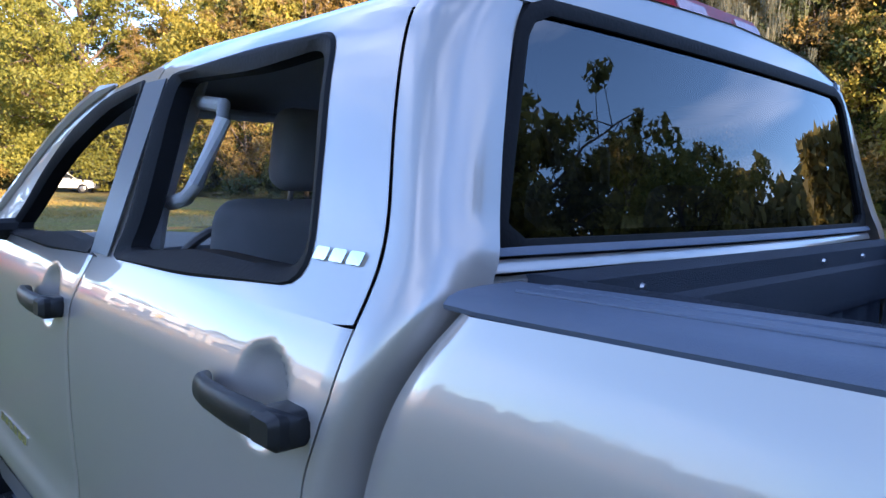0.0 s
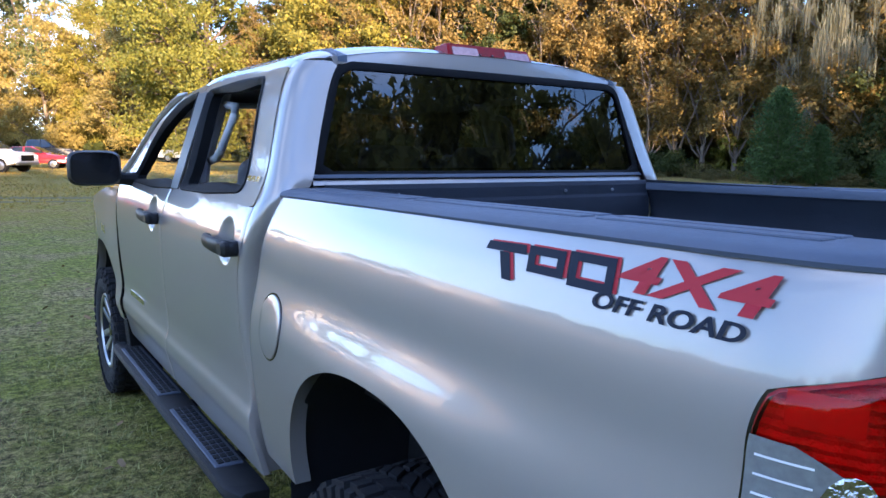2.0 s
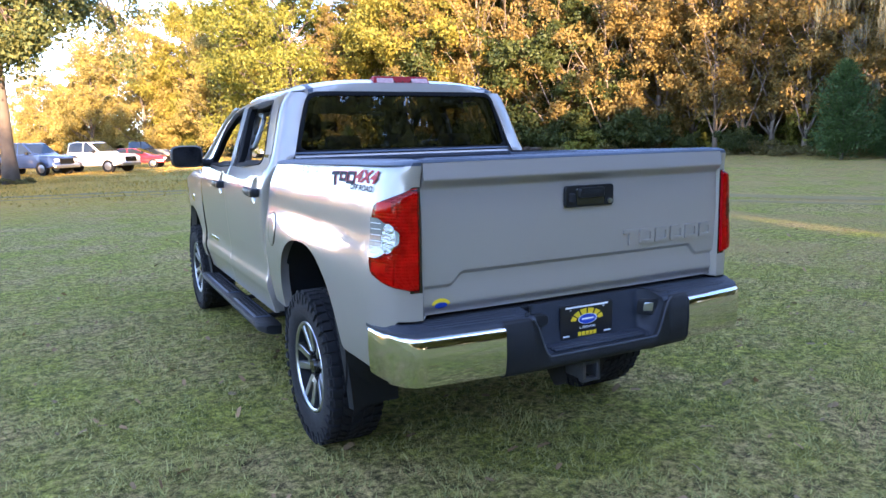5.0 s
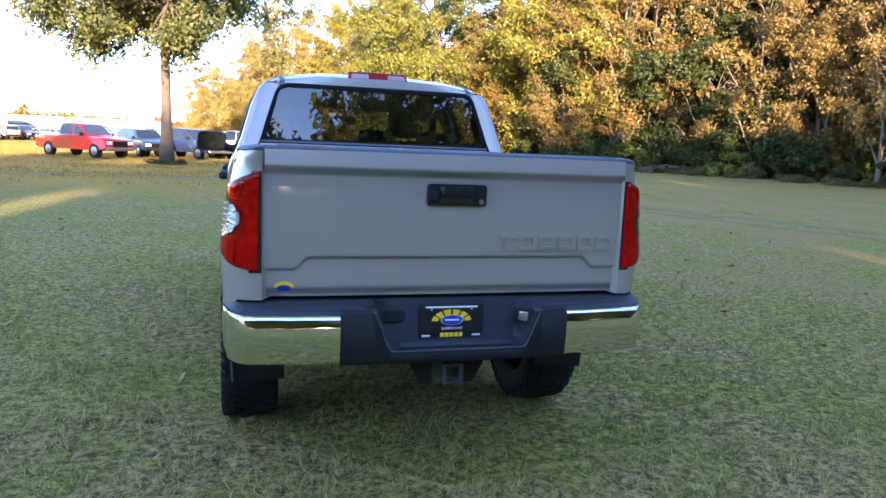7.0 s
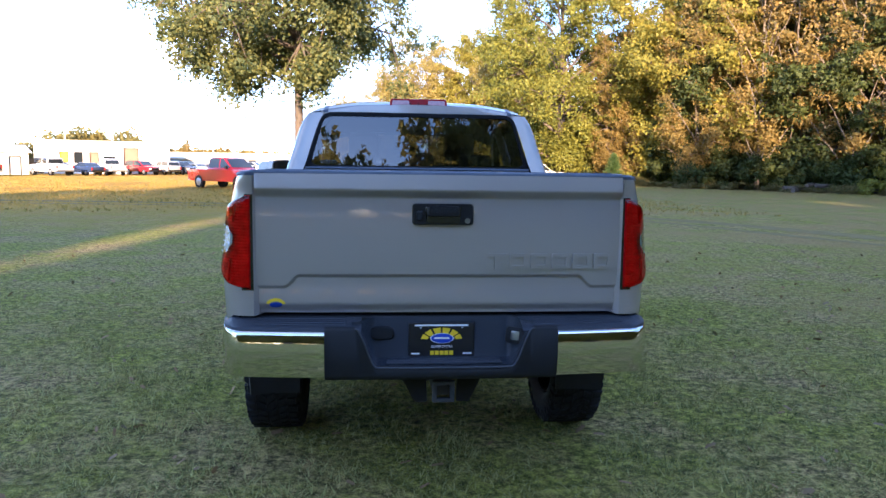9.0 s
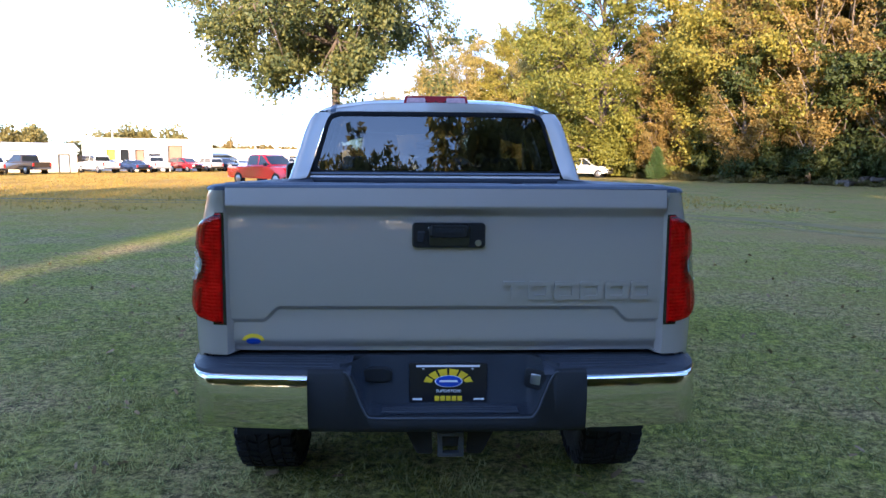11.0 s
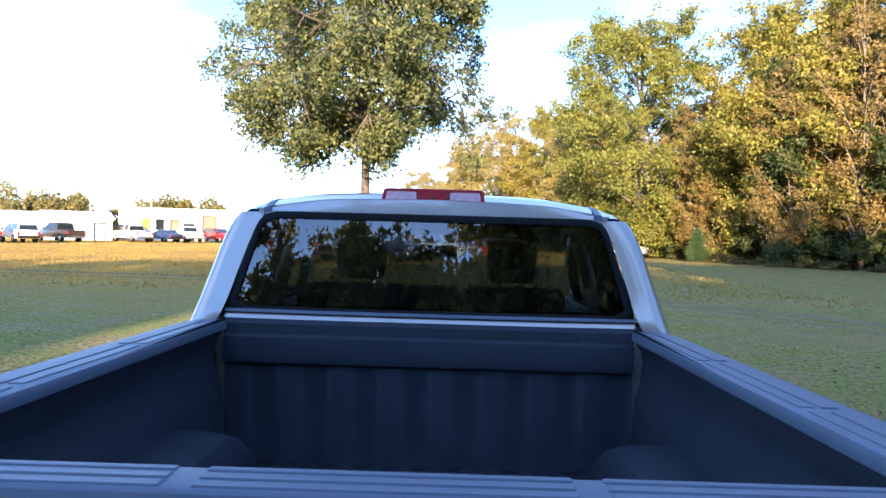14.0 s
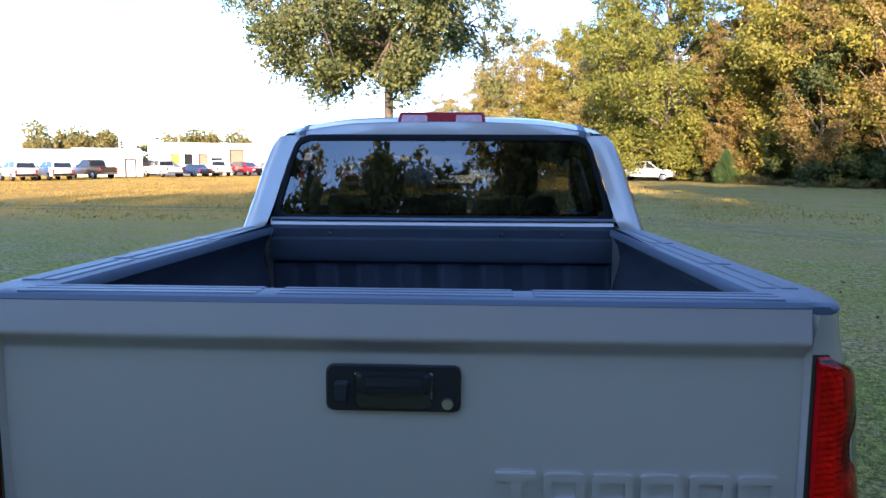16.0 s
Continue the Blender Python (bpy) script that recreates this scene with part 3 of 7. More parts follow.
for s in (1, -1):
    fender(s)
    v, f = slab(round_poly([(5.36, 1.02), (5.70, 0.98), (5.72, 1.22), (5.44, 1.24)], 0.03), 0.03, lambda u, w, d: (0.90 - 0.28 * max(0, u - 5.5) + d, u, w), bevel=0.01)
    raw("headlamp", *mirrored(v, f, -s), CLEARLENS, truck, "clear headlamp")
part("grille", boxed((-0.78, 5.56, 0.82), (0.78, 5.74, 1.28), 0.05, 3), GLOSSBLK, truck, "dark grille")
bm = boxed((-0.92, 5.45, 0.55), (0.92, 5.80, 0.80), 0.06, 3)
part("front_bumper", bm, CHROME, truck, "chrome front bumper")

# ---------- the cargo bed ----------
BEDW = [(0.58, 0.945), (0.70, 0.974), (0.82, 0.990), (0.95, 1.000), (1.04, 1.004), (1.10, 1.002), (1.16, 0.994), (1.22, 0.983), (1.275, 0.976), (1.33, 0.974), (1.38, 0.969), (1.44, 0.957), (1.50, 0.940), (1.535, 0.928), (1.547, 0.918)]


BED_FRONT = [(0.58, 1.90), (1.0, 1.955), (1.24, 1.945), (1.37, 1.905), (1.46, 1.855), (1.51, 1.815), (1.547, 1.79)]


def bed_side(u, z, off=0.0):
    """The bed's outer skin: u from 0 (beside the tailgate) over 1 (corner's end) and on forwards."""
    w = float(curve_at(BEDW, z))
    if u >= 1:
        y = 0.28 + (u - 1)
        ahead = y if y < 1.62 else 1.62 + (y - 1.62) * (float(curve_at(BED_FRONT, z)) - 1.62) / 0.225
        w += 0.016 * math.exp(-((y - 1.13) / 0.56) ** 4) * float(smoothstep(1.27, 1.10, z))
        w -= 0.014 * float(smoothstep(1.80, 1.845, y)) ** 2
        return (w + off, ahead, z)
    a = (1 - u) * math.pi / 2
    c, s = math.cos(a) ** 0.83, math.sin(a) ** 0.83
    x, y = 0.834 + (w - 0.834) * c, 0.28 - 0.275 * s
    lean = 0.02 * float(smoothstep(1.46, 1.55, z)) * (1 - u)
    return (x + off * math.cos(a), y - lean - off * math.sin(a), z)


def bed_top(y):
    return 1.541 - 0.0155 * y


def bed_panel(s):
    us = np.r_[np.linspace(0, 1, 26)[:-1], np.linspace(1, 1.32, 10)[:-1], 1 + (1.115 - 0.28) + 0.502 * np.sin(np.linspace(-math.pi / 2, math.pi / 2, 60)), np.linspace(2.352, 2.565, 14)]
    rows = []
    for u in us:
        y = 0.28 + (u - 1) if u > 1 else 0
        z0 = arch(y, 1.115, 0.502, 1.122, 0.66) if u > 1 else 0.66 + 0.25 * float(smoothstep(0.75, 0.35, u))
        zs = z0 + (bed_top(y) - z0) * np.linspace(0, 1, 46)
        line = [bed_side(u, z) for z in zs]
        inn = line[0]
        cx, cy = (-0.05, 0) if u > 1 else (-0.03, 0.03)
        line = [(inn[0] + cx, inn[1] + cy, inn[2] + (0.012 if z0 > 0.67 else 0))] + line
        rows.append(line)
    rows = [[(p[0] - 0.02, p[1] + 0.03, p[2]) for p in rows[0]]] + rows + [[(p[0] - 0.05, p[1] + 0.004, p[2]) for p in rows[-1]]]
    ob = raw("bed_side", *mirrored(*sheet(rows, flip=True), -s), PAINT, truck, sharp=55)
    return ob


TAIL_OUT = [(1.033, 0.06), (1.06, 0.44), (1.085, 0.62), (1.11, 0.735), (1.18, 0.785), (1.31, 0.785), (1.385, 0.745), (1.405, 0.60), (1.43, 0.34), (1.455, 0.06)]


def lens_sheet(zs, left, right, off, n=22):
    return [[bed_side(left(z) + (right(z) - left(z)) * t, z, off + 0.0) for t in np.linspace(0, 1, n)] for z in zs]


def tail_lamp(s):
    zs = np.linspace(1.035, 1.449, 44)
    right = lambda z: float(curve_at(TAIL_OUT, z))  # noqa: E731
    swell = lambda z: 0.021 * float(min(1.0, 0.25 + (1.455 - z) / 0.03, 0.25 + (z - 1.031) / 0.03))  # noqa: E731
    face = [[bed_side(0.035 + (right(z) - 0.035) * t, z, swell(z) * (1 - 0.35 * abs(2 * t - 1) ** 3)) for t in np.linspace(0, 1, 26)] for z in zs]
    # faceted bright housing behind the lens
    rows = []
    for i, z in enumerate(np.linspace(1.040, 1.443, 60)):
        row = []
        for j, t in enumerate(np.linspace(0.0, 1.0, 30)):
            u = 0.04 + (right(z) - 0.05) * t
            row.append(bed_side(u, z, 0.003 + 0.004 * (i % 2) + 0.002 * math.sin(j * 1.3)))
        rows.append(row)
    ob = raw("tail_lamp", *mirrored(*sheet(rows, flip=True), -s), LAMPHOUSING, truck, "red tail lamp with a clear reversing lens", smooth=False)
    # dark dividers between the chambers
    for z0, z1, u0, u1 in ((1.335, 1.412, 0.355, 0.375), (1.066, 1.165, 0.375, 0.395)):
        rows = [[bed_side(u, z, d) for u, d in ((u0, 0.004), (u0, 0.017), (u1, 0.017), (u1, 0.004))] for z in np.linspace(z0, z1, 10)]
        raw("chamber_divider", *mirrored(*sheet(rows, flip=True), -s), REDLENS, ob, "dark red divider inside the lamp")
    for z0, z1, u0, u1 in ((1.355, 1.398, 0.46, 0.70), (1.112, 1.150, 0.50, 0.72)):
        rows = [[bed_side(u, z, 0.0150) for u in np.linspace(u0, u1, 8)] for z in np.linspace(z0, z1, 6)]
        raw("side_marker", *mirrored(*sheet(rows, flip=True), -s), REDPINK, ob, "pale red side marker")
    lens = raw("red_lens", *mirrored(*sheet(face, flip=True), -s), REDGLASS, ob, "clear red lens", sharp=0)
    lens.visible_shadow = False
    # the lens edge down to the body
    ring = [r[0] for r in face] + face[-1][1:] + [r[-1] for r in face[::-1]][1:] + face[0][::-1][1:-1]
    foot = [bed_side(0.028, z, 0.0) for z in zs] + [bed_side(0.035 + (right(zs[-1]) - 0.035) * t, 1.453, 0.0) for t in np.linspace(0, 1, 26)[1:]] + [bed_side(right(z) + 0.008, z, 0.0) for z in zs[::-1]][1:] + [bed_side(0.035 + (right(zs[0]) - 0.035) * t, 1.031, 0.0) for t in np.linspace(1, 0, 26)[1:-1]]
    raw("lens_edge", *mirrored(*sheet([foot, ring], closed_u=True), -s), REDLENS, ob, sharp=30)
    # clear reversing lens, six-sided towards the rear
    inner_ = [(1.172, 0.66), (1.180, 0.60), (1.215, 0.42), (1.233, 0.335), (1.240, 0.325), (1.272, 0.325), (1.280, 0.335), (1.298, 0.44), (1.326, 0.60), (1.335, 0.66)]
    zs = np.linspace(1.172, 1.335, 30)
    edge_in = lambda z: float(np.interp(z, [q[0] for q in inner_], [q[1] for q in inner_]))  # noqa: E731
    rows = [[bed_side(edge_in(z) + (right(z) + 0.004 - edge_in(z)) * t, z, swell(z) + 0.0015 - 0.004 * t) for t in np.linspace(0, 1, 16)] for z in zs]
    clear = raw("reversing_lens", *mirrored(*sheet(rows, flip=True), -s), CLEARLENS, ob, "clear reversing lamp lens", sharp=0)
    for z in (1.192, 1.216, 1.240, 1.264, 1.288, 1.312):
        u0 = max(0.60, edge_in(z) + 0.05)
        rows = [[bed_side(u, z + dz, swell(z) + 0.0015) for u in np.linspace(u0, right(z) - 0.02, 6)] for dz in (0, 0.003)]
        raw("lens_rib", *mirrored(*sheet(rows, flip=True), -s), WHITEPR, clear)
    reflector = [[bed_side(0.485 + r_ * 0.105 * math.cos(a), 1.254 + r_ * 0.060 * math.sin(a), 0.0240 - 0.0015 * r_) for a in np.linspace(0, 2 * math.pi, 44, endpoint=False)] for r_ in (1.0, 0.88, 0.76, 0.64, 0.52, 0.4, 0.28, 0.16, 0.02)]
    raw("bulb_reflector", *mirrored(*sheet(reflector, closed_u=True), -s), FACETCHROME, clear, "round faceted chrome bulb reflector", sharp=0)
    seam = lens_sheet(np.linspace(1.027, 1.457, 44), lambda z: 0.0, lambda z: right(min(1.45, max(1.038, z))) + 0.020, 0.0014)
    raw("lamp_seam", *mirrored(*sheet(seam, flip=True), -s), GLOSSBLK, ob, "dark seam round the lamp", sharp=0)
    return ob


bed_sides = {}
for s in (1, -1):
    bed_sides[s] = bed_panel(s)
    tail_lamp(s)

# fuel door on the left side
ell = [(1.735 + 0.092 * math.cos(a), 1.125 + 0.098 * math.sin(a)) for a in np.linspace(0, 2 * math.pi, 40, endpoint=False)]
on_side = lambda y, z, d: (-(bed_side(1 + y - 0.28, z)[0] + d), y, z)  # noqa: E731
rows = [[on_side(1.735 + (y - 1.735) * k, 1.125 + (z - 1.125) * k, d) for y, z in ell] for k, d in ((1.05, 0.0), (1.05, 0.0025), (1.0, 0.0025), (1.0, 0.0))]
raw("fuel_door_gap", *sheet(rows, closed_u=True), GLOSSBLK, bed_sides[1])
rows = [[on_side(1.735 + (y - 1.735) * k, 1.125 + (z - 1.125) * k, d) for y, z in ell] for k, d in ((0.985, 0.0), (0.98, 0.005), (0.93, 0.0065), (0.6, 0.0065), (0.3, 0.0065), (0.02, 0.0065))]
raw("fuel_door", *sheet(rows, closed_u=True), PAINT, bed_sides[1], "round silver fuel door")

# lettering on the bed side: plain slanted marks, then the words
def mark(name, quad, mat, lift=0.003, shift=0.0):
    v = [on_side(y + shift, z - shift * 0.4, lift) for y, z in quad]
    raw(name, v, [tuple(range(len(quad)))[::-1]], mat, bed_sides[1], smooth=False)


def hollow(y0, z0, w, h, t, mat, lift, shift):
    """A slanted frame: four bars round an open middle."""
    k = 0.30
    pt = lambda a, b: (y0 - a - k * 0.0 + (h - b) * k * -0.3, z0 + b)  # noqa: E731
    for q in ([(0, h), (w, h), (w, h - t), (0, h - t)], [(0, t), (w, t), (w, 0), (0, 0)], [(0, h - t), (t * 1.3, h - t), (t * 1.3, t), (0, t)], [(w - t * 1.3, h - t), (w, h - t), (w, t), (w - t * 1.3, t)]):
        mark("decal_bar", [pt(a, b) for a, b in q], mat, lift, shift)


for shift, mat, lift in ((-0.007, DECALRED, 0.002), (0.0, DECALBLK, 0.0035)):
    for q in ([(0.735, 1.502), (0.632, 1.505), (0.626, 1.489), (0.741, 1.487)], [(0.700, 1.487), (0.672, 1.487), (0.652, 1.440), (0.678, 1.440)]):
        mark("decal_bar", q, mat, lift, shift)
    hollow(0.622, 1.462, 0.090, 0.044, 0.014, mat, lift, shift)
    hollow(0.522, 1.455, 0.098, 0.054, 0.014, mat, lift, shift)


def wrap_text(name, text, y_start, y_end, z0, z1, mat, shear):
    ob = lettering(name, text, 1.0, mat, Matrix(), bed_sides[1], 0.0, shear=shear, bold=0.028)
    co = np.array([v.co[:] for v in ob.data.vertices])
    lo, hi = co.min(0), co.max(0)
    for v in ob.data.vertices:
        y = y_start + (v.co.x - lo[0]) / (hi[0] - lo[0]) * (y_end - y_start)
        z = z0 + (v.co.y - lo[1]) / (hi[1] - lo[1]) * (z1 - z0)
        v.co = on_side(y, z, 0.0035)


wrap_text("decal_word", "4X4", 0.415, 0.165, 1.466, 1.522, DECALRED, 0.25)
wrap_text("decal_word", "OFF ROAD", 0.455, 0.195, 1.432, 1.458, DECALBLK, 0.2)

# bed interior
XI = 0.772


def wavy(x, depth=0.008, pitch=0.115):
    t = (x / pitch) % 1.0
    return depth * (float(smoothstep(0.02, 0.10, t)) - float(smoothstep(0.50, 0.58, t)))


floor_x = np.linspace(-XI, XI, 150)
v, f = sheet([[(x, y, 0.985 + wavy(x)) for x in floor_x] for y in (0.06, 0.6, 1.2, 1.835)])
bed_floor = raw("bed_floor", v, f, LINER, truck, "ribbed black sprayed bed floor")
prof = [(1.545, 1.845), (1.528, 1.832), (1.490, 1.832), (1.478, 1.822), (1.400, 1.815), (1.380, 1.822), (1.372, 1.846)]
rows = [[(x, y, z) for x in floor_x] for z, y in prof] + [[(x, 1.850 - 0.010 * (0.5 + 0.5 * math.tanh(2.2 * math.sin(x * 33.0))), z) for x in floor_x] for z in (1.365, 0.985)]
bed_front = raw("bed_front_wall", *sheet(rows), LINER, truck, "black ribbed bed front wall", sharp=30)
for x in (-0.50, 0.28, 0.55):
    bm = bmesh.new()
    bmesh.ops.create_cone(bm, segments=10, radius1=0.007, radius2=0.005, depth=0.006, cap_ends=True, matrix=pose(x, 1.829, 1.508, 90))
    part("wall_bolt", bm, ALLOY, bed_front)
for s in (1, -1):
    ys = np.linspace(0.08, 1.84, 60)
    prof = [(1.547, 0.0), (1.50, 0.004), (1.46, 0.03), (1.40, 0.042), (1.34, 0.030), (1.28, 0.012), (1.20, 0.006), (0.985, 0.004)]
    rows = [[(-s * (XI + off), y, z) for y in ys] for z, off in prof]
    wall = raw("bed_inner_wall", *sheet(rows, flip=s < 0), LINER, truck, "black sprayed bed wall", sharp=0)
    rows = []
    for y in np.linspace(0.62, 1.62, 24):
        t = abs((y - 1.12) / 0.5)
        h = 0.27 * (1 - t ** 3.2) ** 0.5 if t < 1 else 0
        rows.append([(-s * (XI + 0.01), y, 0.985 + h), (-s * (XI - 0.10), y, 0.985 + h), (-s * (XI - 0.17), y, 0.985 + h * 0.93), (-s * (XI - 0.20), y, 0.985 + h * 0.75), (-s * (XI - 0.21), y, 0.985)])
    raw("wheel_house", *sheet(rows, flip=s > 0), LINER, wall)
    # rail cap with pressed panels
    bm = bmesh.new()
    prof = [(0.924, 1.537), (0.933, 1.540), (0.935, 1.546), (0.926, 1.555), (0.905, 1.561), (0.870, 1.564), (0.790, 1.565), (0.768, 1.561), (0.762, 1.550), (0.763, 1.532), (0.775, 1.530)]
    ys = np.r_[0.008, 0.02, 0.035, 0.06, 0.09, 0.12, np.linspace(0.16, 1.78, 20), 1.82, 1.846]
    rows = []
    for y in ys:
        a_ = math.asin(min(1.0, max(0.0, (0.28 - y) / 0.275)) ** (1 / 0.83))
        out_x = 0.834 + 0.090 * math.cos(a_) ** 0.83 + 0.012 - 0.012 * float(smoothstep(1.76, 1.846, y))
        drop = 0.0152 * y
        rows.append([(-s * (0.762 + (x - 0.762) * (out_x - 0.762) / 0.174), y, z - drop) for x, z in prof])
    rows = [[(p[0], 0.004, 1.538) for p in rows[0]], [(p[0], 0.001, min(p[2], 1.555)) for p in rows[0]]] + rows
    cap = raw("bed_rail_cap", *sheet(rows, flip=s < 0), GREYPL, truck, "dark textured bed rail cap")
    for y0, y1 in ((0.16, 0.545), (0.58, 1.135), (1.17, 1.78)):
        for x0, x1 in ((0.788, 0.822), (0.832, 0.868)):
            part("rail_pad", boxed((-s * (x1 if s > 0 else x0), y0, 1.558), (-s * (x0 if s > 0 else x1), y1, 1.5675), 0.002, 1, Matrix.Shear("XY", 4, (0.0, 0.0)) @ Matrix(((1, 0, 0, 0), (0, 1, 0, 0), (0, -0.0152, 1, 0), (0, 0, 0, 1)))), GREYPL, cap)

# ---------- tailgate ----------
def gate_y(x, z):
    lip = float(smoothstep(1.442, 1.486, z))
    zl = 1.097 - 0.052 * float(smoothstep(0.635, 0.705, abs(x)))
    if abs(x) > 0.705:
        zl = 1.045
    low = float(smoothstep(zl + 0.004, zl - 0.016, z))
    y = 0.004 - 0.030 * lip + 0.011 * max(0.0, (z - 1.486) / 0.067) + 0.020 * low - 0.005 * low * float(smoothstep(1.06, 0.97, z)) + 0.02 * float(smoothstep(0.965, 0.925, z))
    y += 0.010 * ((z - 1.28) / 0.2) ** 2 * (1 - lip) * (1 - low) * 0.6
    return y + 0.012 * (x / 0.83) ** 4


zs = np.unique(np.r_[np.linspace(0.918, 1.02, 14), np.linspace(1.02, 1.115, 40), np.linspace(1.115, 1.435, 26), np.linspace(1.435, 1.49, 18), np.linspace(1.49, 1.553, 10)])
xs = np.unique(np.r_[np.linspace(-0.824, -0.60, 46), np.linspace(-0.60, 0.60, 50), np.linspace(0.60, 0.824, 46)])
rows = [[(x, gate_y(x, z), z) for x in xs] for z in zs]
rows = [[(p[0], p[1] + 0.06, p[2] - 0.004) for p in rows[0]]] + rows + [[(p[0], p[1] + 0.06, p[2] + 0.002) for p in rows[-1]]]
rows = [[(r[0][0] - 0.0, r[0][1] + 0.06, r[0][2]), *r, (r[-1][0], r[-1][1] + 0.06, r[-1][2])] for r in rows]
gate = raw("tailgate", *sheet(rows), PAINT, truck, "silver tailgate with a stepped lower edge", sharp=40)
rows = [[(x, 0.068 + wavy(x, 0.006, 0.2), z) for x in floor_x[::2]] for z in (0.95, 1.1, 1.5, 1.55)]
raw("tailgate_inner", *sheet(rows, flip=True), LINER, gate)
prof = [(-0.010, 1.547), (-0.016, 1.553), (-0.012, 1.563), (-0.004, 1.567), (0.070, 1.567), (0.088, 1.562), (0.090, 1.535)]
rows = [[(x, y + 0.010 * (x / 0.83) ** 4, z) for y, z in prof] for x in np.linspace(-0.822, 0.822, 40)]
cap = raw("tailgate_cap", *sheet(rows), GREYPL, gate, "dark textured tailgate cap")
for x0, x1 in ((-0.775, -0.275), (-0.235, 0.245), (0.285, 0.775)):
    for y0, y1 in ((0.000, 0.022), (0.030, 0.052), (0.060, 0.076)):
        part("cap_rib", boxed((x0, y0, 1.563), (x1, y1, 1.5695), 0.002, 1), GREYPL, cap)
flat_gate = lambda u, w, d: (u, 0.002 - d, w)  # noqa: E731
v, f = slab(round_poly([(-0.134, 1.327), (0.141, 1.327), (0.141, 1.424), (-0.134, 1.424)], 0.018), 0.014, flat_gate, bevel=0.005)
bez = raw("gate_handle", v, f, HANDLEPL, gate, "black tailgate handle with a lock")
v, f = slab(round_poly([(-0.072, 1.335), (0.082, 1.335), (0.086, 1.413), (-0.076, 1.413)], 0.012), 0.018, flat_gate, bevel=0.003)
raw("handle_cup", v, f, GLOSSBLK, bez)
v, f = slab(round_poly([(-0.070, 1.366), (0.080, 1.366), (0.080, 1.414), (-0.070, 1.414)], 0.014), 0.030, flat_gate, bevel=0.010)
raw("handle_lever", v, f, HANDLEPL, bez)
v, f = slab(round_poly([(-0.050, 1.386), (0.060, 1.386), (0.060, 1.402), (-0.050, 1.402)], 0.004), 0.033, flat_gate, bevel=0.001)
raw("lever_mark", v, f, BLACKPL, bez)
bm = bmesh.new()
bmesh.ops.create_cone(bm, segments=20, radius1=0.0125, radius2=0.011, depth=0.008, cap_ends=True, matrix=pose(0.114, -0.015, 1.347, 90))
part("lock", bm, ALLOY, bez, "round key lock")
v, f = slab(round_poly([(-0.116, 1.345), (-0.088, 1.345), (-0.084, 1.392), (-0.116, 1.392)], 0.010), 0.022, flat_gate, bevel=0.006)
raw("camera_bump", v, f, BLACKPL, bez)
# raised plain blocks where the model name is pressed
for i in range(6):
    x0, z0, w, h, t = 0.212 + i * 0.0985, 1.126, 0.084, 0.072, 0.017
    if i == 0:
        v, f = slab([(x0, z0 + h), (x0, z0 + h - t), (x0 + w * 0.36, z0 + h - t), (x0 + w * 0.36, z0), (x0 + w * 0.64, z0), (x0 + w * 0.64, z0 + h - t), (x0 + w, z0 + h - t), (x0 + w, z0 + h)], 0.011, lambda u, q, d: (u, gate_y(u, q) - d, q))
        raw("raised_block", v, f, PAINT, gate, sharp=25)
        continue
    outer = round_poly([(x0, z0), (x0 + w, z0), (x0 + w, z0 + h), (x0, z0 + h)], 0.010)
    inner = round_poly([(x0 + t, z0 + t), (x0 + w - t, z0 + t), (x0 + w - t, z0 + h - t), (x0 + t, z0 + h - t)], 0.004)
    rows = [[(u, gate_y(u, q) + 0.001, q) for u, q in outer], [(u, gate_y(u, q) - 0.010, q) for u, q in outer], [(u, gate_y(u, q) - 0.010, q) for u, q in inner], [(u, gate_y(u, q) + 0.001, q) for u, q in inner]]
    raw("raised_block", *sheet(rows, closed_u=True, flip=True), PAINT, gate, sharp=25)
# dealer sticker: plain arc and oval
arc = [(-0.741 + 0.043 * math.cos(a), 0.958 + 0.030 * math.sin(a)) for a in np.linspace(0.15, math.pi - 0.15, 14)] + [(-0.741 + 0.030 * math.cos(a), 0.958 + 0.015 * math.sin(a)) for a in np.linspace(math.pi - 0.1, 0.1, 14)]
raw("sticker_arc", [(u, gate_y(u, w) - 0.0015, w) for u, w in arc], [tuple(range(len(arc)))], YELLOW, gate, smooth=False)
oval = [(-0.741 + 0.028 * math.cos(a), 0.956 + 0.013 * math.sin(a)) for a in np.linspace(0, 2 * math.pi, 24, endpoint=False)]
raw("sticker_oval", [(u, gate_y(u, w) - 0.0025, w) for u, w in oval], [tuple(range(24))], BLUE, gate, smooth=False)

# ---------- rear bumper ----------
BUMP = []
for a in np.linspace(0, 1, 60):
    if a < 0.72:
        BUMP.append((0.86 * a / 0.72, -0.135 + 0.045 * (a / 0.72) ** 2.5))
    else:
        q = (a - 0.72) / 0.28 * math.pi / 2
        BUMP.append((0.86 + 0.135 * math.sin(q) ** 0.9, 0.075 - 0.165 * math.cos(q) ** 0.9 + 0.14 * ((a - 0.72) / 0.28) ** 2))
BUMP = np.array(BUMP)


def bump_at(x_or_a):
    k = np.linspace(0, 1, 60)
    return float(np.interp(x_or_a, k, BUMP[:, 0])), float(np.interp(x_or_a, k, BUMP[:, 1]))


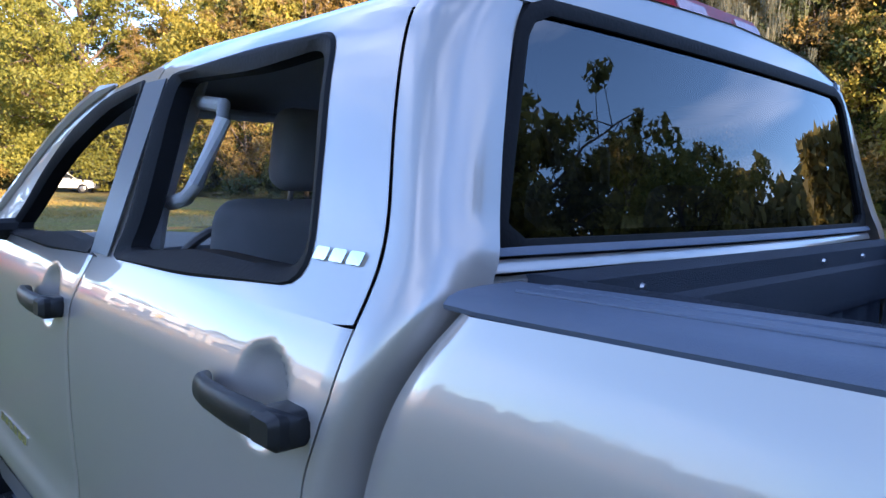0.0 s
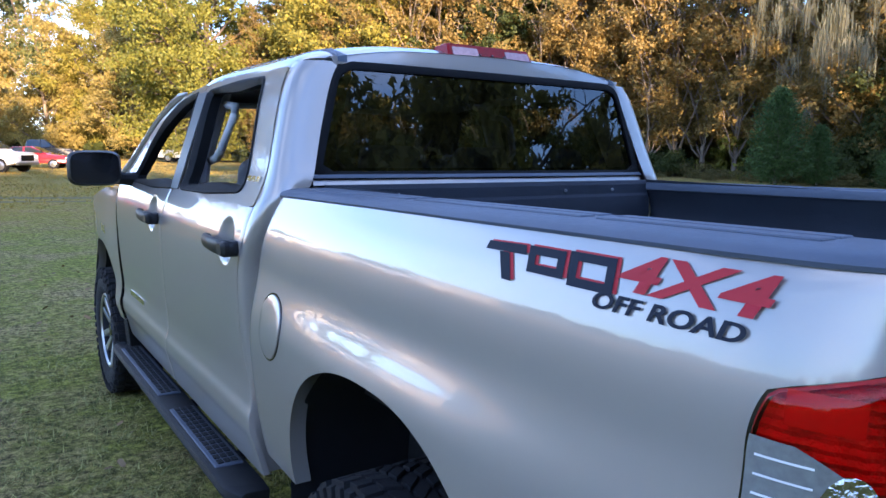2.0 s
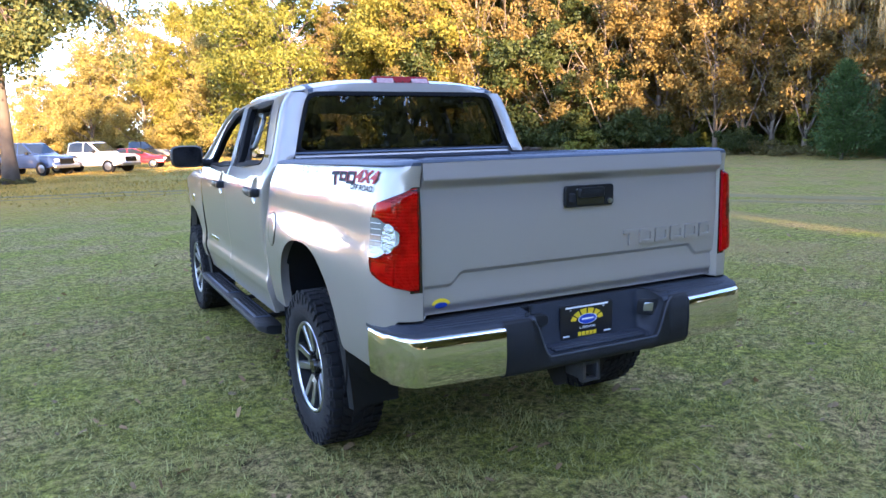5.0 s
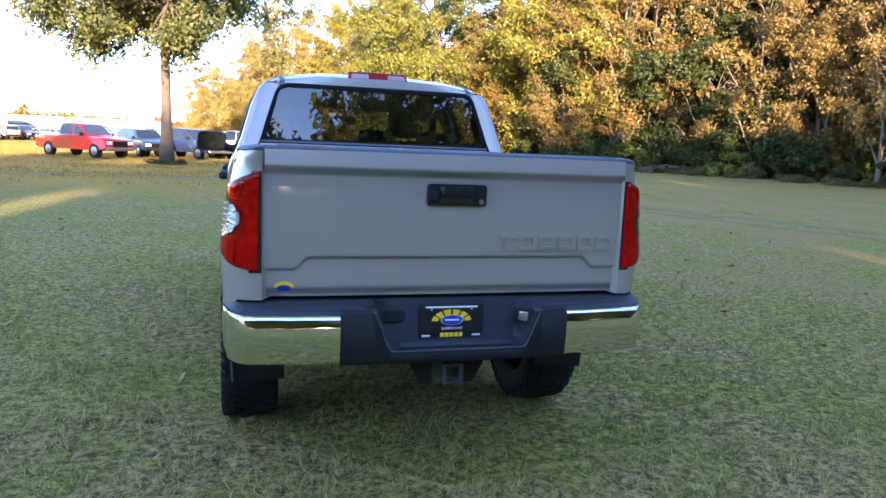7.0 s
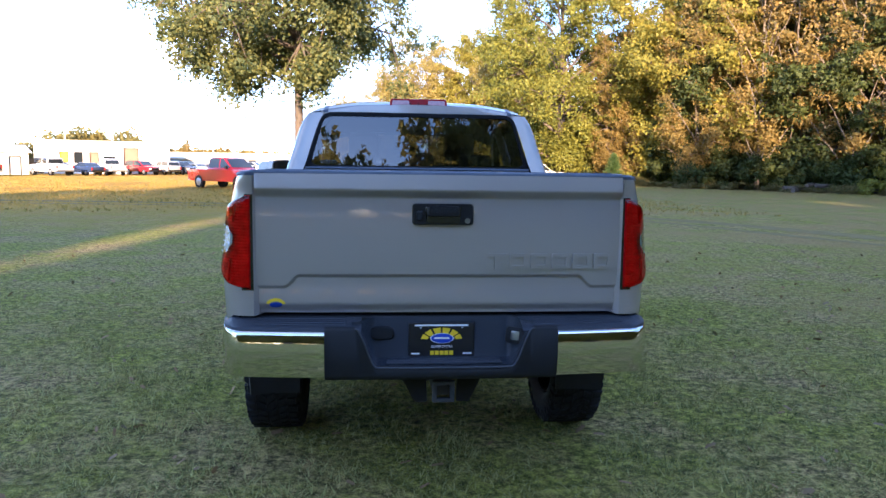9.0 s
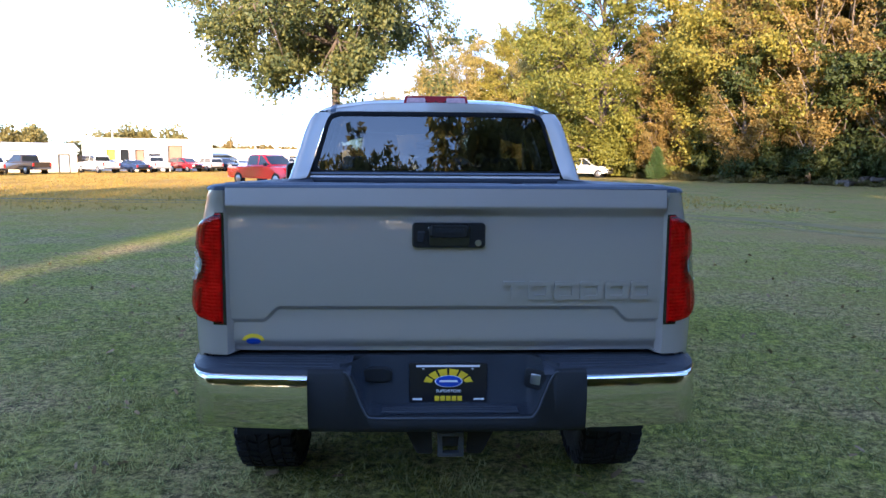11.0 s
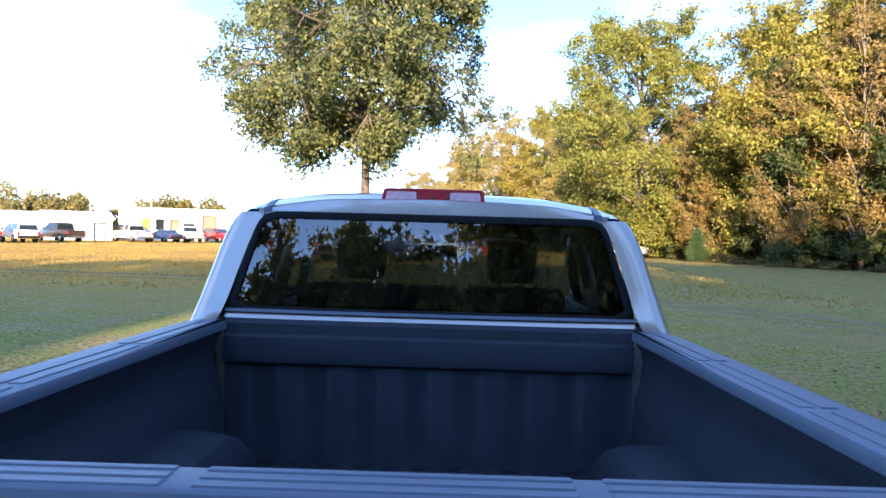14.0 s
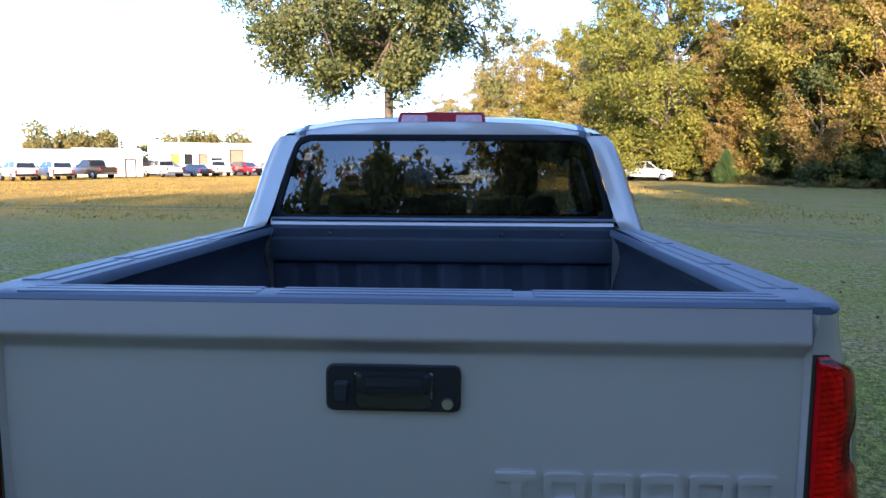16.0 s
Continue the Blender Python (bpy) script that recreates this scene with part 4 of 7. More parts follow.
A_CH = float(np.interp(0.517, BUMP[:, 0], np.linspace(0, 1, 60)))
bumper = raw("rear_bumper", *sheet([[(x, y, z) for x, y, z in ((-0.40, -0.10, zz), (0, -0.115, zz), (0.40, -0.10, zz))] for zz in (0.646, 0.65)]), BLACKPL, truck, "rear step bumper with chrome corners and a dark centre")
for s in (1, -1):
    prof = [(0.650, 0.03), (0.655, 0.012), (0.675, 0.004), (0.76, -0.004), (0.846, -0.001), (0.855, 0.003), (0.8605, 0.010), (0.862, 0.03)]
    rows = [[(bump_at(a)[0] * 1.0 - off * (a > 0.9), bump_at(a)[1] + off, z) for a in np.linspace(A_CH, 1, 40)] for z, off in prof]
    rows = [[(r[0][0] - 0.0, r[0][1] + 0.02, r[0][2]), *r] for r in rows]
    raw("chrome_corner", *mirrored(*sheet(rows), -s), CHROME, bumper, "chrome bumper corner", sharp=50)
    # step pad on top
    rows = []
    for a in np.linspace(0.30, 1, 44):
        x, y = bump_at(a)
        inn = 0.03 + 0.12 * float(smoothstep(0.86, 1.0, a))
        rows.append([(x, y + 0.016, 0.862), (x, y + 0.022, 0.874), (x - 0.02 * a ** 4, y + 0.034, 0.880), (x - 0.05 * a ** 4, y * 0.4 + 0.02, 0.894), (x - 0.07 * a ** 4, max(0.03, y + inn), 0.900), (x - 0.08 * a ** 4, max(0.05, y + inn + 0.02), 0.880)])
    pad = raw("step_pad", *mirrored(*sheet(rows, flip=True), -s), PADPL, bumper, "dark ribbed step pad", sharp=40)
    for k in range(4):
        rows = []
        for a in np.linspace(0.36, 0.70, 12):
            x, y = bump_at(a)
            t0, t1 = 0.12 + k * 0.2, 0.20 + k * 0.2
            pts = []
            for t, h in ((t0, 0), (t0 + 0.02, 0.004), (t1 - 0.02, 0.004), (t1, 0)):
                yy = (y + 0.034) * (1 - t) + 0.03 * t
                pts.append((x, yy, 0.8815 + 0.018 * t + h))
            rows.append(pts)
        raw("tread_rib", *mirrored(*sheet(rows, flip=True), -s), PADPL, pad)
# black boxes added to stand for the dark gap above the bumper
part("bumper_filler", boxed((-0.90, 0.035, 0.83), (0.90, 0.30, 0.902), 0.01, 2), BLACKPL, bumper, "black block added to fill and darken the gap under the tailgate")
part("bumper_filler", boxed((-0.955, 0.15, 0.70), (0.955, 0.34, 0.895), 0.02, 2), BLACKPL, bumper)
# dark centre with the recess for the plate
cx = 0.012
recess_drop = lambda d: 0.178 * float(smoothstep(0.395, 0.298, d))  # noqa: E731
frontf = lambda x: float(np.interp(abs(x), BUMP[:, 0], BUMP[:, 1])) + 0.012  # noqa: E731
rows = []
for x in np.linspace(-0.517, 0.517, 80):
    d = abs(x - cx)
    top = 0.880 - recess_drop(d)
    rows.append([(x, frontf(x) + 0.04, 0.636), (x, frontf(x) + 0.010, 0.642), (x, frontf(x), 0.66), (x, frontf(x), max(0.675, top - 0.012)), (x, frontf(x) + 0.010, top), (x, frontf(x) + 0.022, top + 0.001)])
raw("centre_section", *sheet(rows, flip=True), BLACKPL, bumper, "textured dark centre section", sharp=50)
rows = []
for x in np.linspace(-0.40, 0.42, 60):
    d = abs(x - cx)
    k = float(smoothstep(0.400, 0.302, d))
    rows.append([(x, frontf(x) + 0.02, 0.880 - recess_drop(d)), (x, frontf(x) + 0.03 + 0.10 * k, 0.885 - 0.98 * recess_drop(d)), (x, frontf(x) + 0.03 + 0.115 * k, 0.80 + 0.085 * (1 - k)), (x, frontf(x) + 0.03 + 0.12 * k, 0.90)])
recess = raw("plate_recess", *sheet(rows, flip=True), PADPL, bumper, sharp=50)
for yy in (-0.095, -0.07, -0.045):
    part("recess_rib", boxed((-0.25, yy, 0.704), (0.27, yy + 0.012, 0.7155), 0.003, 1), PADPL, recess)
# thin bead in a paler colour, painting the highlight along the recess edge
bm = bmesh.new()
tube_into(bm, [(x, frontf(x) - 0.001, 0.877 - recess_drop(abs(x - cx))) for x in np.linspace(-0.385, 0.409, 70)], [0.0045] * 70, 8)
part("recess_rim", bm, RIM_HIGHLIGHT, recess, "lighter rim that draws the highlight round the plate recess")
oval = [(-0.268 + 0.058 * (abs(math.cos(a)) ** 0.7) * np.sign(math.cos(a)), 0.826 + 0.030 * (abs(math.sin(a)) ** 0.7) * np.sign(math.sin(a))) for a in np.linspace(0, 2 * math.pi, 28, endpoint=False)]
v, f = slab(oval, 0.022, lambda u, w, d: (u, 0.026 - d, w), bevel=0.005)
raw("trailer_socket", v, f, BLACKPL, bumper, "oval black trailer socket cover")
v, f = slab(round_poly([(0.318, 0.800), (0.352, 0.800), (0.356, 0.842), (0.322, 0.842)], 0.006), 0.010, lambda u, w, d: (u, -0.025 - d + (u - 0.33) * -0.8, w), bevel=0.002)
raw("round_plug", v, f, ALLOY, bumper)
v, f = slab(round_poly([(0.298, 0.782), (0.368, 0.782), (0.374, 0.860), (0.304, 0.860)], 0.016), 0.007, lambda u, w, d: (u, -0.025 - d + (u - 0.33) * -0.8, w), bevel=0.003)
raw("socket_bezel", v, f, BLACKPL, bumper)

# plate: plain shapes in its colours
flat_plate = lambda u, w, d: (u, 0.018 - d, w)  # noqa: E731
v, f = slab(round_poly([(-0.146, 0.712), (0.158, 0.712), (0.158, 0.872), (-0.146, 0.872)], 0.008), 0.010, flat_plate, bevel=0.003)
plate = raw("dealer_plate", v, f, PLATEBLK, truck, "black dealer plate with yellow and blue shapes")
lay = lambda u, w: (u, 0.0068, w)  # noqa: E731
raw("white_bar", [lay(u, w) for u, w in ((-0.118, 0.858), (0.128, 0.858), (0.128, 0.866), (-0.118, 0.866))], [(0, 1, 2, 3)], WHITEPR, plate, smooth=False)
for i in range(6):
    a = math.pi * (0.90 - 0.16 * i)
    ring = [(0.006 + (0.066 + 0.030 * k) * math.cos(a + da), 0.792 + (0.030 + 0.030 * k) * math.sin(a + da)) for k, da in ((0, 0.20), (0, -0.20), (1, -0.20), (1, 0.20))]
    raw("yellow_block", [lay(p, q) for p, q in ring], [(0, 1, 2, 3)], YELLOW, plate, smooth=False)
for r, m, y in ((1.0, WHITEPR, 0.0058), (0.93, BLUE, 0.0050)):
    raw("plate_oval", [(0.008 + 0.054 * r * math.cos(a), y, 0.801 + 0.024 * r * math.sin(a)) for a in np.linspace(0, 2 * math.pi, 32, endpoint=False)], [tuple(range(32))], m, plate, smooth=False)
raw("white_bar", [(u, 0.0042, w) for u, w in ((-0.028, 0.798), (0.044, 0.798), (0.040, 0.806), (-0.026, 0.806))], [(0, 1, 2, 3)], WHITEPR, plate, smooth=False)
lettering("plate_word", "SUPERSTORE", 0.017, WHITEPR, Matrix.Translation((0.008, 0.0062, 0.761)) @ pose(0, 0, 0, 90), plate, 0.0002)
for i in range(5):
    x0 = -0.046 + i * 0.022
    raw("yellow_block", [lay(u, w) for u, w in ((x0, 0.722), (x0 + 0.018, 0.722), (x0 + 0.018, 0.742), (x0, 0.742))], [(0, 1, 2, 3)], YELLOW, plate, smooth=False)
for x0, x1 in ((-0.132, -0.095), (0.105, 0.145)):
    raw("white_bar", [lay(u, w) for u, w in ((x0, 0.725), (x1, 0.725), (x1, 0.733), (x0, 0.733))], [(0, 1, 2, 3)], WHITEPR, plate, smooth=False)
for x in (-0.09, 0.10):
    bm = bmesh.new()
    bmesh.ops.create_uvsphere(bm, u_segments=8, v_segments=5, radius=0.005, matrix=pose(x, 0.006, 0.851))
    part("plate_screw", bm, ALLOY, plate)

# hitch receiver and chassis
bm = bmesh.new()
for lo, hi in (((-0.026, 0.00, 0.508), (-0.016, 0.30, 0.592)), ((0.050, 0.00, 0.508), (0.060, 0.30, 0.592)), ((-0.034, -0.015, 0.582), (0.068, 0.02, 0.600)), ((-0.034, -0.015, 0.500), (0.068, 0.02, 0.516)), ((-0.034, -0.015, 0.508), (-0.014, 0.02, 0.592)), ((0.048, -0.015, 0.508), (0.068, 0.02, 0.592)), ((-0.016, 0.07, 0.508), (0.050, 0.08, 0.59))):
    box(bm, lo, hi, 0.003, 1)
hitch = part("hitch_receiver", bm, WORNSTEEL, truck, "worn grey steel hitch receiver")
for s in (1, -1):
    v, f = slab(round_poly([(-0.02, 0.47), (0.05, 0.47), (0.12, 0.60), (-0.01, 0.60)], 0.015), 0.012, lambda u, w, d: (0.017 + s * (0.085 + u * 0.9), 0.10 - d, w))
    raw("hitch_bracket", v, f if s > 0 else [q[::-1] for q in f], STEEL, hitch)
bm = bmesh.new()
tube_into(bm, [(-0.62, 0.28, 0.60), (0.62, 0.28, 0.60)], 0.045, 12)
part("hitch_tube", bm, STEEL, hitch)
bm = bmesh.new()
for s in (1, -1):
    box(bm, (s * 0.50 - 0.05, 0.15, 0.60), (s * 0.50 + 0.05, 5.4, 0.74), 0.01, 1)
for y in (0.3, 1.6, 2.6, 3.8, 5.2):
    box(bm, (-0.5, y, 0.62), (0.5, y + 0.08, 0.70))
box(bm, (-0.93, 1.95, 0.56), (0.93, 4.3, 0.66), 0.02, 1)
box(bm, (-0.78, 0.06, 0.93), (0.78, 1.83, 0.975))
box(bm, (-0.78, 4.2, 0.7), (0.78, 5.5, 1.30), 0.02, 1)
part("chassis", bm, STEEL, truck, "dark chassis frame and underbody", sharp=30)
bm = bmesh.new()
tube_into(bm, [(-0.82, 1.128, 0.425), (-0.16, 1.128, 0.425)], 0.05, 12)
tube_into(bm, [(0.16, 1.128, 0.425), (0.82, 1.128, 0.425)], 0.05, 12)
bmesh.ops.create_uvsphere(bm, u_segments=16, v_segments=10, radius=0.17, matrix=pose(0, 1.128, 0.43))
part("rear_axle", bm, STEEL, truck)
bm = bmesh.new()
tube_into(bm, [(0.55, 0.62, 0.60), (0.55, 1.0, 0.64), (0.35, 2.0, 0.58)], 0.035, 12)
part("exhaust_pipe", bm, STEEL, truck)

# wheel wells
for s in (1, -1):
    for y0, r, zt in ((1.115, 0.54, 0.62), (4.828, 0.53, 0.56)):
        rows = []
        for a in np.linspace(-0.35, math.pi + 0.35, 30):
            rows.append([(-s * x, y0 + r * math.cos(a), zt + (r * 0.98) * math.sin(a)) for x in (0.975, 0.90, 0.56)])
        v, f = sheet(rows, flip=s < 0)
        v += [(-s * 0.56, y0 + r * math.cos(a), zt + r * 0.98 * math.sin(a)) for a in np.linspace(-0.35, math.pi + 0.35, 30)]
        f.append(tuple(range(len(v) - 30, len(v))))
        raw("wheel_well", v, f, BLACKPL, truck, "dark wheel well liner")

# wheels
def wheel_meshes():
    out = []
    R, hw = 0.425, 0.142
    prof = [(0.245, -hw + 0.030), (0.262, -hw + 0.012), (0.30, -hw), (0.345, -hw - 0.002), (0.385, -hw + 0.006), (0.405, -hw + 0.018), (0.412, -hw + 0.035), (0.413, 0.0), (0.412, hw - 0.035), (0.405, hw - 0.018), (0.385, hw - 0.006), (0.345, hw + 0.002), (0.30, hw), (0.262, hw - 0.012), (0.245, hw - 0.030)]
    rows = [[(x, r * math.cos(a), r * math.sin(a)) for r, x in prof] for a in np.linspace(0, 2 * math.pi, 73)]
    carcass = sheet(rows)
    v, f = [], []
    rng = random.Random(3)

    def block(a0, a1, x0, x1, r0, r1, skew=0.0, side=0):
        base = len(v)
        for r in (r0, r1):
            k = 0.0 if r == r0 else 0.10
            for (a, x) in ((a0, x0), (a1, x0), (a1, x1), (a0, x1)):
                am, xm = (a0 + a1) / 2, (x0 + x1) / 2
                aa, xx = am + (a - am) * (1 - k), xm + (x - xm) * (1 - k)
                aa += skew * (xx - xm)
                v.append((xx, r * math.cos(aa), r * math.sin(aa)))
        b = base
        f.extend([(b + 4, b + 5, b + 6, b + 7), (b, b + 1, b + 5, b + 4), (b + 1, b + 2, b + 6, b + 5), (b + 2, b + 3, b + 7, b + 6), (b + 3, b, b + 4, b + 7)])

    n = 46
    for i in range(n):
        a = 2 * math.pi * i / n
        d = 2 * math.pi / n
        jit = rng.uniform(-0.1, 0.1) * d
        for s in (1, -1):
            off = 0 if s > 0 else d * 0.5
            long = i % 2
            block(a + off + 0.08 * d, a + off + 0.84 * d, s * 0.086, s * (0.138 if long else 0.128), 0.404, R - 0.001, 0.0)
            block(a + off + 0.15 * d, a + off + 0.85 * d, s * 0.034, s * 0.080, 0.405, R, s * 1.2)
            # shoulder lugs on the side wall
            b0 = len(v)
            r1 = 0.352 if long else 0.372
            for (aa, r, x) in ((a + off + 0.12 * d, 0.412, 0.132), (a + off + 0.78 * d, 0.412, 0.132), (a + off + 0.72 * d, r1, 0.141), (a + off + 0.18 * d, r1, 0.141),
                               (a + off + 0.16 * d, 0.408, 0.146), (a + off + 0.74 * d, 0.408, 0.146), (a + off + 0.68 * d, r1, 0.149), (a + off + 0.22 * d, r1, 0.149)):
                v.append((s * x, r * math.cos(aa), r * math.sin(aa)))
            f.extend([(b0 + 4, b0 + 5, b0 + 6, b0 + 7), (b0, b0 + 1, b0 + 5, b0 + 4), (b0 + 1, b0 + 2, b0 + 6, b0 + 5), (b0 + 2, b0 + 3, b0 + 7, b0 + 6), (b0 + 3, b0, b0 + 4, b0 + 7)])
        block(a + 0.1 * d + jit, a + 0.9 * d + jit, -0.026, 0.026, 0.405, R, -2.0)
    return carcass, (v, f)


tyre_me, tread_me = bpy.data.meshes.new("tyre"), bpy.data.meshes.new("tread")
for me, (v, f) in zip((tyre_me, tread_me), wheel_meshes()):
    me.from_pydata(v, [], f)
    finish(me, TYRE, True, 30)


def rim_parts():
    """Outer face towards +x of the wheel's own frame."""
    prof = [(0.060, 0.035), (0.12, 0.040), (0.20, 0.02), (0.228, 0.0), (0.234, 0.06), (0.236, 0.118), (0.246, 0.126), (0.250, 0.116), (0.246, 0.10), (0.240, 0.04), (0.236, -0.12)]
    rows = [[(x, r * math.cos(a), r * math.sin(a)) for r, x in prof] for a in np.linspace(0, 2 * math.pi, 61)]
    barrel = sheet(rows)
    lip = sheet([[(x, r * math.cos(a), r * math.sin(a)) for r, x in ((0.229, 0.120), (0.237, 0.129), (0.247, 0.130), (0.252, 0.124))] for a in np.linspace(0, 2 * math.pi, 61)])
    spokes = []
    for i in range(5):
        a0 = 2 * math.pi * i / 5 + math.pi / 2
        bmv, bmf = [], []
        for k in (1, -1):
            # one leg of the U: from the hub out to the lip
            inner, outer = 0.085, 0.234
            sec = []
            for t in np.linspace(0, 1, 6):
                r = inner + (outer - inner) * t
                c = k * (0.027 + 0.030 * t)
                half = 0.0180 + 0.005 * t
                x = 0.098 + 0.020 * t
                sec.append([(x - 0.03, r, c - half), (x - 0.004, r, c - half), (x, r, c - half + 0.003), (x, r, c + half - 0.003), (x - 0.004, r, c + half), (x - 0.03, r, c + half)])
            base = len(bmv)
            for q in sec:
                for x, r, c in q:
                    bmv.append((x, r * math.cos(a0) - c * math.sin(a0), r * math.sin(a0) + c * math.cos(a0)))
            for m in range(5):
                for j in range(5):
                    p = base + m * 6 + j
                    bmf.append((p, p + 1, p + 7, p + 6))
        # bridge at the hub end
        base = len(bmv)
        for r0, x in ((0.080, 0.092), (0.104, 0.101)):
            for c in (-0.038, 0.038):
                bmv.append((x, r0 * math.cos(a0) - c * math.sin(a0), r0 * math.sin(a0) + c * math.cos(a0)))
        bmf.append((base, base + 1, base + 3, base + 2))
        spokes.append((bmv, bmf))
    return barrel, lip, spokes


barrel, lip, spokes = rim_parts()
rim_me = bpy.data.meshes.new("rim")
rim_me.from_pydata(*[barrel[0], [], barrel[1]])
finish(rim_me, material("dark_painted_rim", (0.035, 0.037, 0.042), 0.3, 0.4, vary=0.1, coat=0.5), True, 40)
lip_me = bpy.data.meshes.new("rim_lip")
lip_me.from_pydata(lip[0], [], lip[1])
finish(lip_me, ALLOY, True, 40)
spoke_me = []
for v, f in spokes:
    me = bpy.data.meshes.new("spoke")
    me.from_pydata(v, [], f)
    spoke_me.append(finish(me, ALLOY, True, 30))
bm = bmesh.new()
bmesh.ops.create_cone(bm, segments=24, radius1=0.052, radius2=0.040, depth=0.05, cap_ends=True, matrix=pose(0.085, 0, 0, 0, 90, 0))
hub_me = bpy.data.meshes.new("hub_cap")
bm.to_mesh(hub_me)
bm.free()
finish(hub_me, GLOSSBLK, True, 40)
bm = bmesh.new()
for k in range(5):
    a = 2 * math.pi * (k + 0.5) / 5 + math.pi / 2
    bmesh.ops.create_cone(bm, segments=6, radius1=0.012, radius2=0.010, depth=0.03, cap_ends=True, matrix=pose(0.065, 0.078 * math.cos(a), 0.078 * math.sin(a), 0, 90, 0))
nut_me = bpy.data.meshes.new("wheel_nut")
bm.to_mesh(nut_me)
bm.free()
finish(nut_me, CHROME, False)
for s in (1, -1):
    for y in (1.128, 4.828):
        w = new("wheel", tyre_me)
        w.parent = truck
        w.matrix_local = pose(-s * 0.868, y, 0.425, 0, 0, 180 if s > 0 else 0) @ pose(0, 0, 0, 17 if y < 2 else 50)
        tagged(w, "knobbly all-terrain tyre on an alloy wheel")
        tread = new("tread", tread_me)
        tread.parent = w
        tagged(tread, "knobbly black rubber tread", kind="stuff")
        for me, nm in [(rim_me, "rim"), (lip_me, "rim_lip"), (hub_me, "hub_cap"), (nut_me, "wheel_nuts")] + [(m, "spoke") for m in spoke_me]:
            o = new(nm, me)
            o.parent = w

# mud flaps
for s in (1, -1):
    for y, zb in ((0.60, 0.36), (4.28, 0.36)):
        rows = []
        for z in np.linspace(zb, 0.80, 10):
            t = (z - zb) / (0.80 - zb)
            y1 = y + 0.03 + 0.05 * t ** 2 - 0.02 * (1 - t)
            rows.append([(-s * (0.70 + 0.0 * t), y1 - 0.012, z), (-s * 0.70, y1, z), (-s * 0.85, y1 + 0.006, z), (-s * (0.955 + 0.03 * t), y1, z), (-s * (0.962 + 0.03 * t), y1 - 0.014, z), (-s * (0.950 + 0.03 * t), y1 - 0.05 - 0.02 * t, z), (-s * 0.85, y1 - 0.016, z)])
        v, f = sheet(rows, closed_u=True, flip=s < 0)
        f += [tuple(range(7)), tuple(range(len(v) - 7, len(v)))]
        raw("mud_flap", v, f, BLACKPL, truck, "black moulded mud flap")

# running boards
for s in (1, -1):
    y0, y1 = 2.06, 4.40
    prof = [(0.895, 0.445), (1.020, 0.452), (1.040, 0.444), (1.046, 0.425), (1.036, 0.400), (0.99, 0.388), (0.900, 0.388)]
    ys = np.r_[y0, y0 + 0.04, np.linspace(y0 + 0.08, y1 - 0.08, 8), y1 - 0.04, y1]
    rows = []
    for y in ys:
        k = 0.35 + 0.65 * float(smoothstep(y0 - 0.02, y0 + 0.07, y)) * float(smoothstep(y1 + 0.02, y1 - 0.07, y))
        rows.append([(-s * (0.895 + (x - 0.895) * (0.45 + 0.55 * k)), y, z - 0.015 * (1 - k)) for x, z in prof])
    v, f = sheet(rows, closed_u=True, flip=s < 0)
    f += [tuple(range(7)), tuple(range(len(v) - 7, len(v)))]
    rb = raw("running_board", v, f, BLACKPL, truck, "black running board with ribbed tread", sharp=35)
    for yy0, yy1 in ((2.30, 3.02), (3.24, 4.20)):
        pads = []
        part("tread_pad", boxed((min(-s * 0.91, -s * 1.018), yy0, 0.444), (max(-s * 0.91, -s * 1.018), yy1, 0.456), 0.003, 1), GREYPL, rb)
        bm = bmesh.new()
        for k in range(int((yy1 - yy0) / 0.05)):
            yk = yy0 + 0.02 + k * 0.05
            for x in (0.925, 0.952, 0.979):
                box(bm, (min(-s * x, -s * (x + 0.022)), yk, 0.454), (max(-s * x, -s * (x + 0.022)), yk + 0.034, 0.460))
        part("tread_studs", bm, BLACKPL, rb, kind="stuff", smooth=False)
    for y in (2.4, 3.1, 3.9):
        bm = bmesh.new()
        box(bm, (min(-s * 0.66, -s * 0.90), y, 0.41), (max(-s * 0.66, -s * 0.90), y + 0.05, 0.44), 0.008, 1)
        box(bm, (min(-s * 0.66, -s * 0.72), y, 0.43), (max(-s * 0.66, -s * 0.72), y + 0.05, 0.60), 0.008, 1)
        part("bracket", bm, STEEL, rb)

